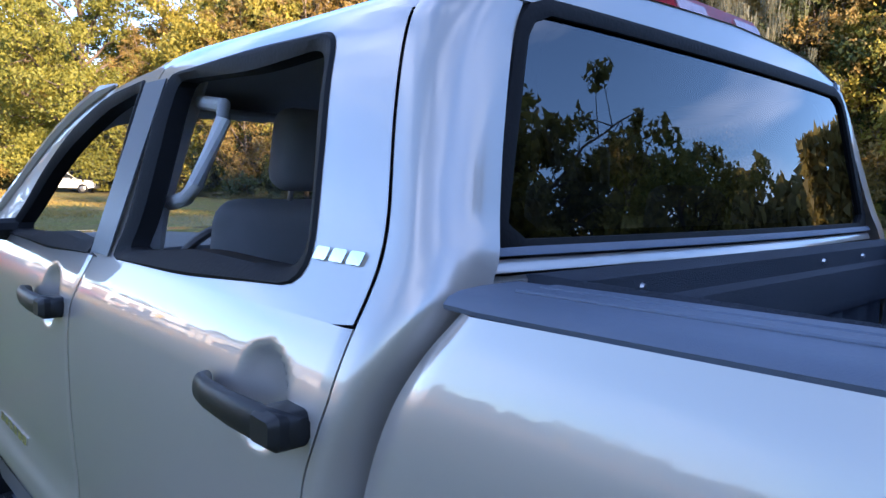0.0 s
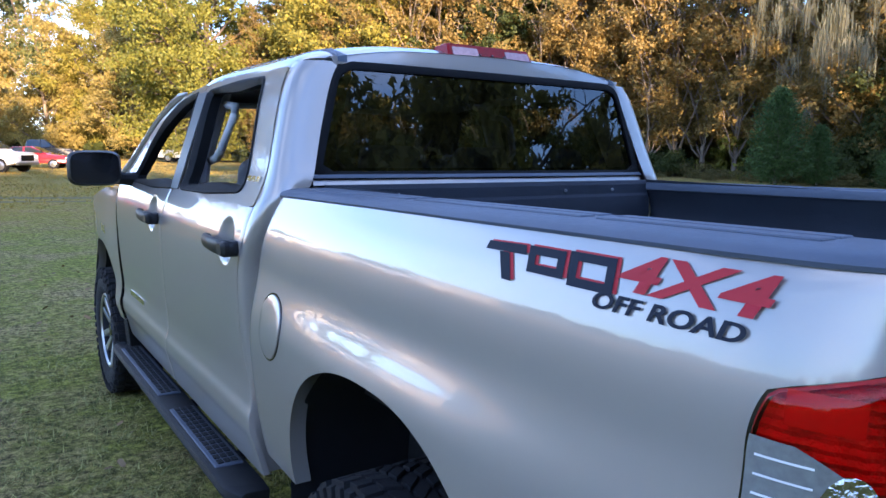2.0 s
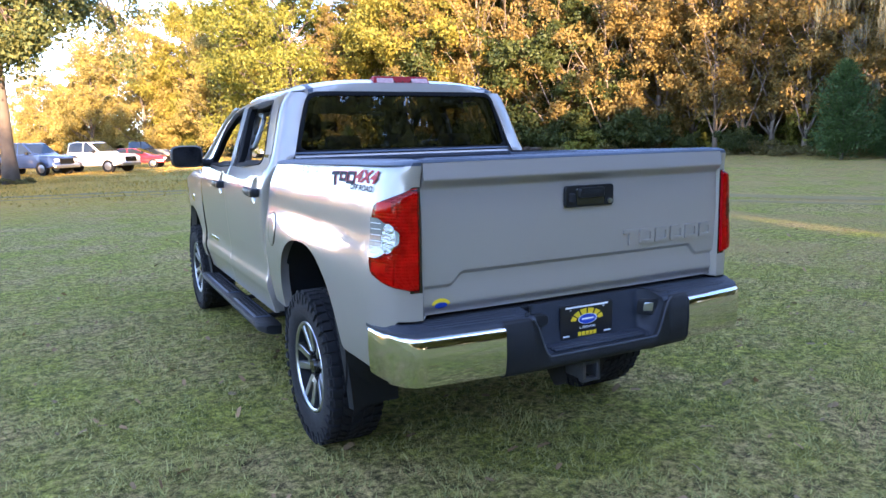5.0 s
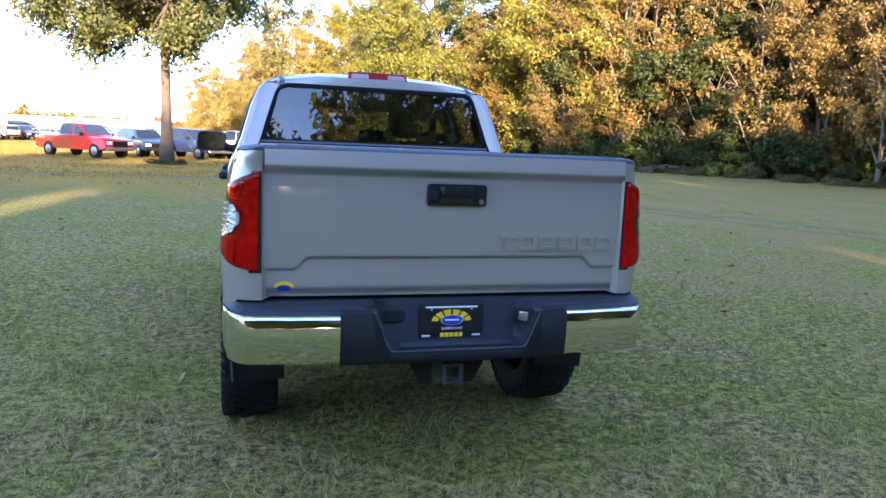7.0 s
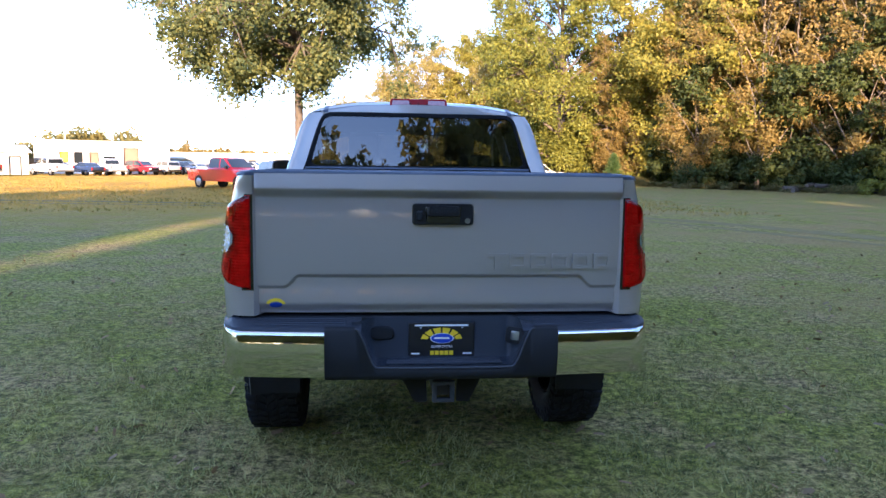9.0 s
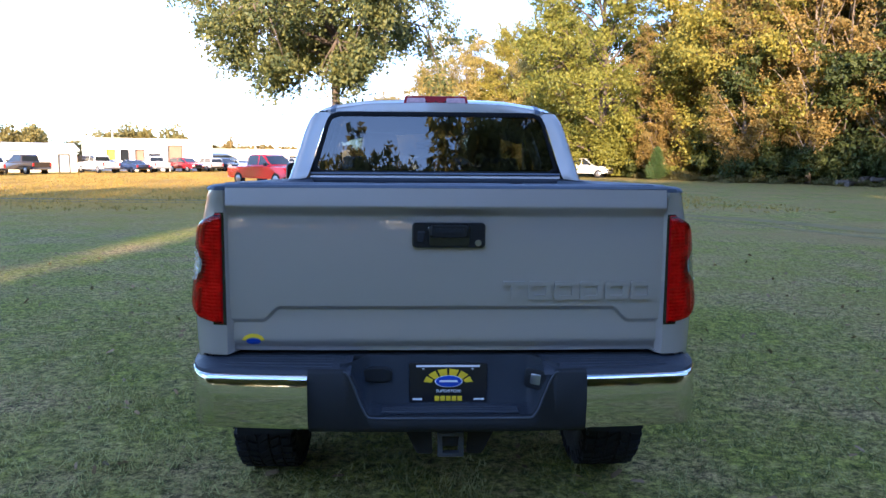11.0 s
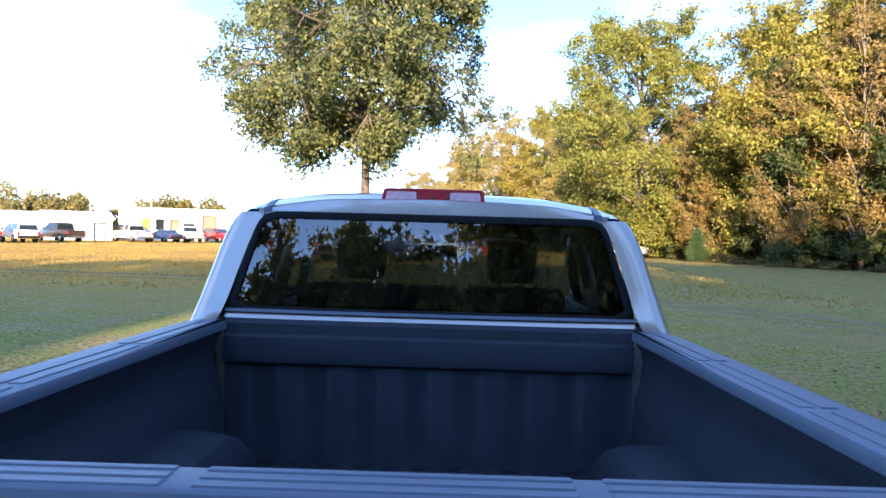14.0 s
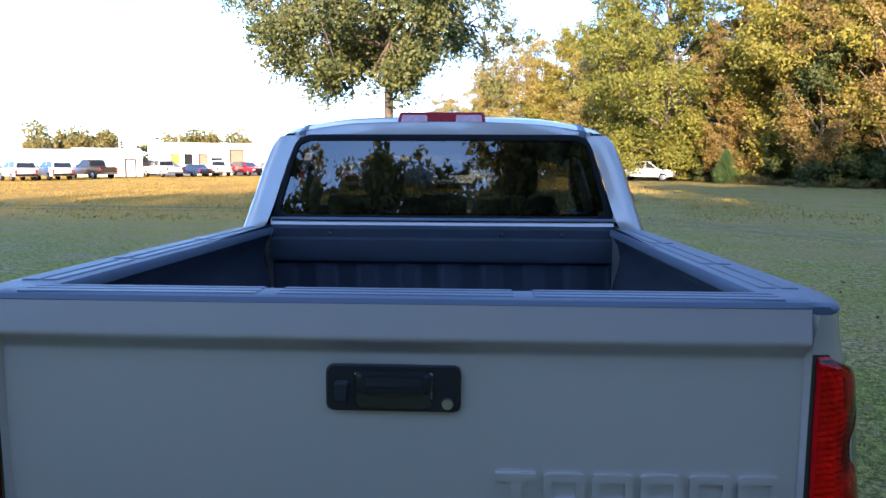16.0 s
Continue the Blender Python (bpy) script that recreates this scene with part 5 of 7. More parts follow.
# door mirrors
for s in (1, -1):
    rows = []
    for t, y in zip((0.55, 0.9, 1.0, 0.96, 0.72, 0.30), (3.80, 3.805, 3.83, 3.90, 3.96, 3.99)):
        rows.append([(-s * (1.162 + 0.128 * t * math.copysign(abs(math.cos(a)) ** 0.45, math.cos(a))), y, 1.540 + 0.092 * t * math.copysign(abs(math.sin(a)) ** 0.45, math.sin(a))) for a in np.linspace(0, 2 * math.pi, 32, endpoint=False)])
    rows[0] = [(-s * (1.162 + 0.116 * math.copysign(abs(math.cos(a)) ** 0.45, math.cos(a))), 3.808, 1.540 + 0.080 * math.copysign(abs(math.sin(a)) ** 0.45, math.sin(a))) for a in np.linspace(0, 2 * math.pi, 32, endpoint=False)]
    v, f = sheet(rows, closed_u=True, flip=s > 0)
    f.append(tuple(range(len(v) - 32, len(v))))
    mir = raw("door_mirror", v, f, HANDLEPL, truck, "black door mirror", sharp=50)
    g = [(-s * (1.162 + 0.116 * math.copysign(abs(math.cos(a)) ** 0.45, math.cos(a))), 3.812, 1.540 + 0.080 * math.copysign(abs(math.sin(a)) ** 0.45, math.sin(a))) for a in np.linspace(0, 2 * math.pi, 32, endpoint=False)]
    raw("mirror_face", g, [tuple(range(32))], GLOSSBLK, mir, "dark mirror glass", smooth=False)
    bm = bmesh.new()
    tube_into(bm, [(-s * 0.90, 3.92, 1.475), (-s * 1.00, 3.92, 1.478), (-s * 1.08, 3.90, 1.492)], [0.045, 0.035, 0.038], 10)
    part("mirror_arm", bm, HANDLEPL, mir)

# chrome badges on the left doors: plain bars
for i in range(3):
    y0 = 2.128 - i * 0.043
    v, f = slab(round_poly([(y0, 1.549), (y0 - 0.034, 1.549), (y0 - 0.039, 1.568), (y0 - 0.005, 1.568)], 0.004), 0.005, lambda u, w, d: (-(side_w(w) + d), u, w))
    raw("chrome_badge", v, f, CHROME, truck, "small chrome badge bar")
for i in range(6):
    y0 = 3.98 - i * 0.058
    v, f = slab(round_poly([(y0, 0.822), (y0 - 0.048, 0.822), (y0 - 0.048, 0.850), (y0, 0.850)], 0.004), 0.005, lambda u, w, d: (-(side_w(w) + d), u, w))
    raw("chrome_badge", v, f, CHROME, truck, "small chrome badge bar")

# ---------- cab interior ----------
def cushion(name, lo, hi, bev, parent, m=None, mat=None, label=""):
    return part(name, boxed(lo, hi, bev, 4, m), mat or SEAT, parent, label, sharp=60)


for x in (-0.40, 0.40):
    st = cushion("front_seat", (x - 0.27, 3.10, 0.86), (x + 0.27, 3.62, 1.06), 0.05, truck, label="grey fabric front seat")
    lean = pose(x, 3.12, 1.02, 12)
    cushion("seat_back", (-0.27, -0.08, 0.0), (0.27, 0.08, 0.60), 0.07, st, lean)
    cushion("headrest", (-0.13, -0.06, 0.63), (0.13, 0.05, 0.86), 0.05, st, lean)
    bm = bmesh.new()
    for dx in (-0.06, 0.06):
        tube_into(bm, [lean @ Vector((dx, 0, 0.55)), lean @ Vector((dx, 0, 0.68))], 0.008, 8)
    part("headrest_posts", bm, ALLOY, st)
st = cushion("rear_seat", (-0.72, 2.12, 0.86), (0.72, 2.58, 1.06), 0.05, truck, label="grey rear bench seat")
cushion("seat_back", (-0.72, -0.07, 0.0), (0.72, 0.07, 0.52), 0.06, st, pose(0, 2.10, 1.02, 6))
for x in (-0.42, 0.0, 0.42):
    cushion("headrest", (x - 0.12, -0.05, 0.53), (x + 0.12, 0.05, 0.66), 0.04, st, pose(0, 2.10, 1.02, 6))
rows = []
for y, z in ((3.62, 1.10), (3.66, 1.34), (3.72, 1.40), (3.90, 1.42), (4.52, 1.40)):
    rows.append([(x, y - 0.06 * (1 - (x / 0.8) ** 2) * 0.3, z + 0.02 * math.exp(-((x + 0.4) / 0.25) ** 2)) for x in np.linspace(-0.80, 0.80, 30)])
dash = raw("dashboard", *sheet(rows), DASH, truck, "dark dashboard")
bm = bmesh.new()
for x in (-0.72, -0.18, 0.18, 0.72):
    tube_into(bm, [(x, 3.66, 1.36), (x, 3.62, 1.36)], 0.05, 16)
part("air_vents", bm, GLOSSBLK, dash)
bm = bmesh.new()
c, q = Vector((-0.40, 3.50, 1.34)), Euler((radians(-65), 0, 0)).to_matrix()
ring = [c + q @ Vector((0.19 * math.cos(a), 0.19 * math.sin(a), 0)) for a in np.linspace(0, 2 * math.pi, 33)]
tube_into(bm, ring, 0.016, 8, caps=False)
for a in (0.1, math.pi - 0.1, -math.pi / 2):
    tube_into(bm, [c, c + q @ Vector((0.185 * math.cos(a), 0.185 * math.sin(a), 0))], 0.018, 8)
wheel_s = part("steering_wheel", bm, DASH, truck, "dark steering wheel")
part("wheel_hub", boxed((-0.08, -0.06, -0.02), (0.08, 0.06, 0.03), 0.025, 3, Matrix.Translation(c) @ q.to_4x4()), DASH, wheel_s)
bm = boxed((-0.13, 3.66, 1.74), (0.11, 3.69, 1.815), 0.018, 3)
part("inside_mirror", bm, GLOSSBLK, truck, "black inside mirror")
for s in (1, -1):
    bm = bmesh.new()
    tube_into(bm, [(-s * 0.875, 2.97, 1.44), (-s * 0.845, 2.99, 1.58), (-s * 0.79, 3.0, 1.75), (-s * 0.735, 3.0, 1.93)], 0.040, 10)
    bp = part("inner_door_pillar", bm, TRIMGREY, truck, "light grey pillar trim")
    bm = bmesh.new()
    tube_into(bm, [(-s * 0.815, 2.95, 1.60), (-s * 0.815, 2.86, 1.615), (-s * 0.808, 2.82, 1.65), (-s * 0.755, 2.79, 1.80), (-s * 0.742, 2.82, 1.835), (-s * 0.74, 2.94, 1.85)], 0.018, 10)
    part("grab_handle", bm, TRIMGREY, bp, "light grey grab handle")
    part("sun_visor", boxed((-s * 0.40 - 0.2, 3.42, 1.87), (-s * 0.40 + 0.2, 3.62, 1.89), 0.01, 2), HEADLINER, truck, "grey sun visor")
part("cab_floor", boxed((-0.88, 1.98, 0.72), (0.88, 4.2, 0.80), 0.01, 1), DASH, truck)
rows = [[(x, back_y(x, z) + 0.06, z) for x in np.linspace(-0.80, 0.80, 12)] for z in (0.8, 1.57)]
raw("rear_trim_panel", *sheet(rows, flip=True), DASH, truck)


# ---------- ground ----------
def ground_material():
    m = bpy.data.materials.new("mown_grass")
    m.use_nodes = True
    n, l = m.node_tree.nodes, m.node_tree.links
    b = n["Principled BSDF"]
    b.inputs["Roughness"].default_value = 0.95
    b.inputs["Specular IOR Level"].default_value = 0.15
    tc = n.new("ShaderNodeTexCoord")

    def noise_at(scale, detail=4, rough=0.6):
        t = n.new("ShaderNodeTexNoise")
        t.inputs["Scale"].default_value, t.inputs["Detail"].default_value, t.inputs["Roughness"].default_value = scale, detail, rough
        l.new(tc.outputs["Object"], t.inputs["Vector"])
        return t.outputs["Fac"]

    def ramped(fac, lo, hi):
        r = n.new("ShaderNodeMapRange")
        r.inputs["From Min"].default_value, r.inputs["From Max"].default_value = lo, hi
        l.new(fac, r.inputs["Value"])
        return r.outputs["Result"]

    def mix(fac, a, b_):
        x = n.new("ShaderNodeMix")
        x.data_type = "RGBA"
        l.new(fac, x.inputs["Factor"])
        for sock, val in (("A", a), ("B", b_)):
            if isinstance(val, tuple):
                x.inputs[sock].default_value = (*val, 1)
            else:
                l.new(val, x.inputs[sock])
        return x.outputs["Result"]

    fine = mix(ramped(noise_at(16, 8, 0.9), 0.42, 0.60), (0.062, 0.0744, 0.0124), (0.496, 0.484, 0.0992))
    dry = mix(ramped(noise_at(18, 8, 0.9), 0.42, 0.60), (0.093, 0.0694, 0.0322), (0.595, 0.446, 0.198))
    patch = ramped(noise_at(0.8, 8, 0.75), 0.42, 0.62)
    near = mix(patch, fine, dry)
    # noise multiplies tufts and the shade in the gaps between them into the colour
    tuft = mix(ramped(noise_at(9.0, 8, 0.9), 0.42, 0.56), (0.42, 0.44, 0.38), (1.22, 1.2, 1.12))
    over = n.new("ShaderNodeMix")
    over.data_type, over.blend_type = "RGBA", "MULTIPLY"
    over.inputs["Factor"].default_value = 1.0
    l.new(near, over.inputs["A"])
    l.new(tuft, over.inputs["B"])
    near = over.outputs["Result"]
    # worn, sandy ground towards the right-hand track; dry grass far off with the sun's gold in its colour
    sep = n.new("ShaderNodeSeparateXYZ")
    l.new(tc.outputs["Object"], sep.inputs[0])
    warp = n.new("ShaderNodeMath")
    warp.operation = "MULTIPLY_ADD"
    warp.inputs[1].default_value = 9.0
    l.new(noise_at(0.16, 4), warp.inputs[0])
    l.new(sep.outputs["X"], warp.inputs[2])
    side_ = ramped(warp.outputs[0], 6.5, 13.0)
    sand = mix(ramped(noise_at(20, 6, 0.75), 0.33, 0.68), (0.161, 0.112, 0.0434), (0.471, 0.329, 0.13))
    band = ramped(noise_at(0.35, 3), 0.42, 0.66)
    mul = n.new("ShaderNodeMath")
    mul.operation = "MULTIPLY"
    l.new(side_, mul.inputs[0])
    l.new(band, mul.inputs[1])
    col = mix(mul.outputs[0], near, sand)
    warp2 = n.new("ShaderNodeMath")
    warp2.operation = "MULTIPLY_ADD"
    warp2.inputs[1].default_value = 16.0
    l.new(noise_at(0.08, 4), warp2.inputs[0])
    l.new(sep.outputs["Y"], warp2.inputs[2])
    far_ = ramped(warp2.outputs[0], 21.0, 34.0)
    # golden low sunlight on the open field, put into the straw colour
    straw = mix(ramped(noise_at(6, 6, 0.7), 0.35, 0.65), (0.322, 0.18, 0.0248), (0.57, 0.329, 0.0496))
    open_ = ramped(warp.outputs[0], 9.0, 0.0)
    field = n.new("ShaderNodeMath")
    field.operation = "MULTIPLY"
    l.new(far_, field.inputs[0])
    l.new(open_, field.inputs[1])
    col = mix(field.outputs[0], col, straw)
    l.new(col, b.inputs["Base Color"])
    bp = n.new("ShaderNodeBump")
    bp.inputs["Strength"].default_value, bp.inputs["Distance"].default_value = 0.8, 0.05
    l.new(noise_at(34, 6, 0.8), bp.inputs["Height"])
    l.new(bp.outputs["Normal"], b.inputs["Normal"])
    return m


rng = np.random.default_rng(7)


def ground_z(x, y):
    r = np.hypot(x, y)
    return 0.05 * np.sin(x * 0.11 + 1.0) * np.sin(y * 0.09) * smoothstep(9, 30, r)


xs = np.r_[-1500, -600, -250, np.linspace(-120, 120, 121), 250, 600, 1500]
ys = np.r_[-1500, -600, -250, np.linspace(-120, 160, 141), 300, 700, 1500]
rows = [[(x, y, float(ground_z(x, y))) for x in xs] for y in ys]
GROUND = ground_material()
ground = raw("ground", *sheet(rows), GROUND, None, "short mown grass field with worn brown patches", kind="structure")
tagged(ground, category="ground")

# worn track that curves across the field
def track_strip(name, label, pts, half, mat, seed):
    r = np.random.default_rng(seed)
    p = np.array(pts, float)
    s_ = np.r_[0, np.cumsum(np.linalg.norm(np.diff(p, axis=0), axis=1))]
    q = np.arange(0, s_[-1], 0.12)
    x, y = curve_at(list(zip(s_, p[:, 0])), q), curve_at(list(zip(s_, p[:, 1])), q)
    d = unit_rows(np.c_[np.gradient(x), np.gradient(y)])
    v = []
    for i in range(len(q)):
        n1 = noise.noise(Vector((q[i] * 0.35, seed, 0))) * 0.5 + noise.noise(Vector((q[i] * 1.7, seed, 4))) * 0.35
        n2 = noise.noise(Vector((q[i] * 0.35, seed, 9))) * 0.5 + noise.noise(Vector((q[i] * 1.7, seed, 2))) * 0.35
        a_, b_ = half * (1 + n1) + r.normal(0, half * 0.14), half * (1 + n2) + r.normal(0, half * 0.14)
        for k in (-a_, b_):
            px_, py_ = x[i] - d[i, 1] * k, y[i] + d[i, 0] * k
            v.append((px_, py_, float(ground_z(px_, py_)) + 0.007))
    f = [(2 * i, 2 * i + 2, 2 * i + 3, 2 * i + 1) for i in range(len(q) - 1)]
    o = raw(name, v, f, mat, None, label, kind="structure")
    return tagged(o, category="track")


def unit_rows(a_):
    return a_ / np.maximum(np.linalg.norm(a_, axis=1, keepdims=True), 1e-9)


SANDY = material("worn_sandy_earth", (0.29, 0.22, 0.10), 0.95, second=(0.16, 0.14, 0.055), scale=2.5, bump=0.6, bscale=30, spec=0.1)
for off, half, sd in ((-0.95, 0.20, 3), (0.70, 0.42, 8)):
    track_strip("wheel_rut", "sandy wheel rut worn into the grass", [(24 + off, -6), (17 + off, 2.5), (12.0 + off, 10.5), (8.6 + off, 17.5), (3.0, 22.3 + off), (-5.0, 24.6 + off), (-14.0, 26.0 + off), (-30.0, 27.5 + off), (-60, 29 + off)], half, SANDY, sd)

# grass blades where the camera passes
nb = 420000
px, py = rng.uniform(-6.5, 8.0, nb), rng.uniform(-3.0, 9.0, nb)
keep = rng.random(nb) < np.clip(1.35 - 0.13 * np.hypot(px + 0.5, py + 2.0), 0.12, 1.0)
px, py = px[keep], py[keep]
tufty = np.array([noise.noise(Vector((a * 4.2, b * 4.2, 5.0))) for a, b in zip(px, py)])
keep = tufty + rng.normal(0, 0.22, len(px)) > -0.05
px, py = px[keep], py[keep]
clump = np.array([noise.noise(Vector((a * 2.1, b * 2.1, 0))) for a, b in zip(px, py)])
nb = len(px)
hgt = rng.uniform(0.012, 0.050, nb) * (1 + 0.9 * clump)
ang = rng.uniform(0, 2 * math.pi, nb)
lean = rng.normal(0, 0.035, (nb, 2))
wid = rng.uniform(0.0020, 0.0052, nb)
v = np.zeros((nb, 3, 3))
v[:, 0] = np.c_[px - np.cos(ang) * wid, py - np.sin(ang) * wid, np.zeros(nb) - 0.003]
v[:, 1] = np.c_[px + np.cos(ang) * wid, py + np.sin(ang) * wid, np.zeros(nb) - 0.003]
v[:, 2] = np.c_[px + lean[:, 0], py + lean[:, 1], hgt]
BLADE = leaf_material("grass_blades", (0.546, 0.496, 0.174), (0.0744, 0.0992, 0.0186), 0.3)
me = bulk("grass", v.reshape(-1, 3), np.arange(nb * 3).reshape(-1, 3), BLADE)
tagged(new("grass", me), "short green and straw-coloured grass blades on the ground", "grass", kind="stuff")

# standing straw on the open field, which catches the low sun
nb = 170000
px, py = rng.uniform(-62, 14, nb), 20 + 62 * rng.random(nb) ** 1.2
clump = np.array([noise.noise(Vector((a * 0.25, b * 0.25, 2.0))) for a, b in zip(px, py)])
keep = (clump + rng.normal(0, 0.25, nb) > -0.15) & (rng.random(nb) < np.clip((py - 18) / 14, 0.1, 1))
px, py, clump = px[keep], py[keep], clump[keep]
nb = len(px)
pz = ground_z(px, py)
hgt = rng.uniform(0.035, 0.085, nb) * (1 + 0.5 * clump)
ang = rng.uniform(0, 2 * math.pi, nb)
wid = rng.uniform(0.018, 0.045, nb)
lean = rng.normal(0, 0.03, (nb, 2))
v = np.zeros((nb, 3, 3))
v[:, 0] = np.c_[px - np.cos(ang) * wid, py - np.sin(ang) * wid, pz - 0.004]
v[:, 1] = np.c_[px + np.cos(ang) * wid, py + np.sin(ang) * wid, pz - 0.004]
v[:, 2] = np.c_[px + lean[:, 0], py + lean[:, 1], pz + hgt]
STRAW = leaf_material("dry_field_grass", (0.52, 0.33, 0.07), (0.22, 0.19, 0.05), 0.35)
me = bulk("field_grass", v.reshape(-1, 3), np.arange(nb * 3).reshape(-1, 3), STRAW)
tagged(new("field_grass", me), "dry straw-coloured grass standing on the open field", "grass", kind="stuff")

# fallen leaves
nl = 1500
lv, lf = [], []
for i in range(nl):
    x, y = rng.uniform(-6.5, 9), rng.uniform(-3, 11)
    s = rng.uniform(0.012, 0.042)
    m = Matrix.Translation((x, y, 0.022)) @ Euler((rng.normal(0, 0.4), rng.normal(0, 0.4), rng.uniform(0, 6.28))).to_matrix().to_4x4()
    k = len(lv)
    for a in np.linspace(0, 2 * math.pi, 8, endpoint=False):
        r = s * (0.55 + 0.45 * abs(math.cos(a)))
        lv.append(tuple(m @ Vector((r * math.cos(a), 0.7 * r * math.sin(a), 0.25 * abs(r * math.sin(a))))))
    lf.append(tuple(range(k, k + 8)))
raw("fallen_leaves", lv, lf, material("dead_leaves", (0.34, 0.20, 0.09), 0.8, second=(0.17, 0.12, 0.06), island=0.9), None, "scattered dry brown leaves on the grass", kind="stuff", smooth=False)


# ---------- trees ----------
def unit(v):
    return v / np.maximum(np.linalg.norm(v, axis=-1, keepdims=True), 1e-9)


def tri_leaves(r, pos, nrm, leaf):
    n = len(pos)
    u = unit(np.cross(nrm, r.normal(0, 1, (n, 3))))
    w = np.cross(nrm, u)
    s = leaf * r.uniform(0.6, 1.4, (n, 1))
    v = np.stack([pos - u * s, pos + u * s * 0.35 + w * s * 0.75, pos + u * s * 0.75 - w * s * 0.6], 1)
    return v.reshape(-1, 3)


def tree_meshes(name, seed, height, radius, base, leaves, leaf, mat, limbs=18, clump=1.0, trunk_r=0.3, per_limb=7, droop=0.0, flare=0.55, open_=0.0, bark=None, fork=0.22, lean=0.0):
    """A trunk that forks into limbs; each limb carries tufts of leaves; the crown is widest at the share flare of its height."""
    r = np.random.default_rng(seed)
    bm = bmesh.new()
    bend = r.normal(0, 0.025 * height, 2)
    axis = lambda t: np.array((bend[0] * t * t, bend[1] * t * t, height * 0.93 * t))  # noqa: E731
    ts = np.linspace(0, 1, 12)
    tube_into(bm, [tuple(axis(t) - (0, 0, 0.2 if t == 0 else 0)) for t in ts], [float(trunk_r * (1.5 if t == 0 else 1.08 if t < 0.1 else 1) * (1 - 0.9 * t) + 0.015) for t in ts], 10)
    q0 = base / height
    lump = r.uniform(0, 6.28, 6)
    tufts, sizes = [], []
    for i in range(limbs):
        q = (i + r.uniform(0.1, 0.9)) / limbs
        a = i * 2.4 + r.uniform(-0.6, 0.6)
        wide = (math.sin(math.pi * min(1.0, 0.5 * q / flare)) if q < flare else math.cos(math.pi / 2 * (q - flare) / (1.02 - flare))) ** 0.7
        reach = radius * max(0.22, 0.30 + 0.70 * wide) * (1 + 0.22 * math.sin(3 * a + lump[0]) + 0.14 * math.sin(5 * a + 4 * q + lump[1])) * r.uniform(0.85, 1.1)
        tip_z = base + (height - base) * q - droop * height * 0.10 * (1 - q)
        tip = np.array((bend[0] * q + lean + reach * math.cos(a), bend[1] * q + reach * math.sin(a), tip_z))
        p0 = axis(max(0.06, (q0 + (1 - q0) * q) * 0.90 - fork * (1 - 0.5 * q) * (1 - droop)))
        mid = p0 + (tip - p0) * 0.5 + np.array((0, 0, (0.10 + 0.15 * droop) * reach)) + r.normal(0, 0.08 * reach, 3)
        pts = [p0 * (1 - t) ** 2 + mid * 2 * t * (1 - t) + tip * t * t + (r.normal(0, 0.02 * reach, 3) if 0 < t < 1 else 0) for t in np.linspace(0, 1, 7)]
        r0 = trunk_r * (0.52 - 0.34 * q)
        tube_into(bm, [tuple(p) for p in pts], [float(r0 * (1 - 0.86 * t) + 0.012) for t in np.linspace(0, 1, 7)], 6)
        for k in range(per_limb):
            t = 1.0 if k == 0 else r.uniform(0.42, 1.0)
            j = min(5, int(t * 6))
            p = pts[j] + (pts[j + 1] - pts[j]) * (t * 6 - j)
            e = unit(r.normal(0, 1, 3) * (1, 1, 0.6) + unit(tip - p0) * 0.5) * (0.15 if k == 0 else r.uniform(0.18, 0.42)) * max(reach, clump * 1.6)
            e[2] -= droop * abs(r.normal(0, 0.22)) * reach
            tube_into(bm, [tuple(p), tuple(p + e * 0.5 + (0, 0, 0.08 * np.linalg.norm(e))), tuple(p + e)], [r0 * 0.34 + 0.006, r0 * 0.2 + 0.005, 0.006], 5)
            if r.random() >= open_:
                tufts.append(p + e)
                sizes.append(clump * r.uniform(0.55, 1.30) * (1 - 0.25 * q))
    trunk = bpy.data.meshes.new(name + "_trunk")
    bm.to_mesh(trunk)
    bm.free()
    finish(trunk, bark or BARK, True, 0)
    tufts, sizes = np.array(tufts), np.array(sizes)
    tufts[:, 2] = np.maximum(tufts[:, 2], base * 0.72)
    wgt = sizes ** 2
    pick = r.choice(len(tufts), leaves, p=wgt / wgt.sum())
    # a tuft is made of smaller sprays, thickest on its outer and upper side
    sprays = unit(r.normal(0, 1, (len(tufts) * 9, 3)) + (0, 0, 0.25)) * r.uniform(0.35, 1.15, (len(tufts) * 9, 1)) * (1, 1, 0.72)
    d = sprays[pick * 9 + r.integers(0, 9, leaves)]
    pos = tufts[pick] + (d + r.normal(0, 0.23, (leaves, 3)) * (1, 1, 0.8)) * sizes[pick][:, None]
    if droop:
        pos[:, 2] -= droop * np.abs(r.normal(0, 0.55, leaves)) * sizes[pick]
    pos[:, 2] = np.maximum(pos[:, 2], 0.25)
    nrm = unit(r.normal(0, 0.75, (leaves, 3)) + d + (0, 0, 0.35))
    v = tri_leaves(r, pos, nrm, leaf)
    return trunk, bulk(name + "_crown", v, np.arange(leaves * 3).reshape(-1, 3), mat)


def tree_thing(meshes, label, at, turn, scale=1.0, group="trees of the wood edge", name="tree", tall=1.0):
    e = thing(name, label, "tree", group)
    e.matrix_world = Matrix.Translation((at[0], at[1], float(ground_z(at[0], at[1])))) @ pose(0, 0, 0, 0, 0, turn) @ Matrix.Diagonal((scale, scale, scale * tall, 1))
    for nm, me in zip(("trunk", "crown"), meshes):
        o = new(nm, me)
        o.parent = e
    return e


def bearing(eye, az, r):
    return (eye[0] + r * math.sin(radians(az)), eye[1] + r * math.cos(radians(az)))


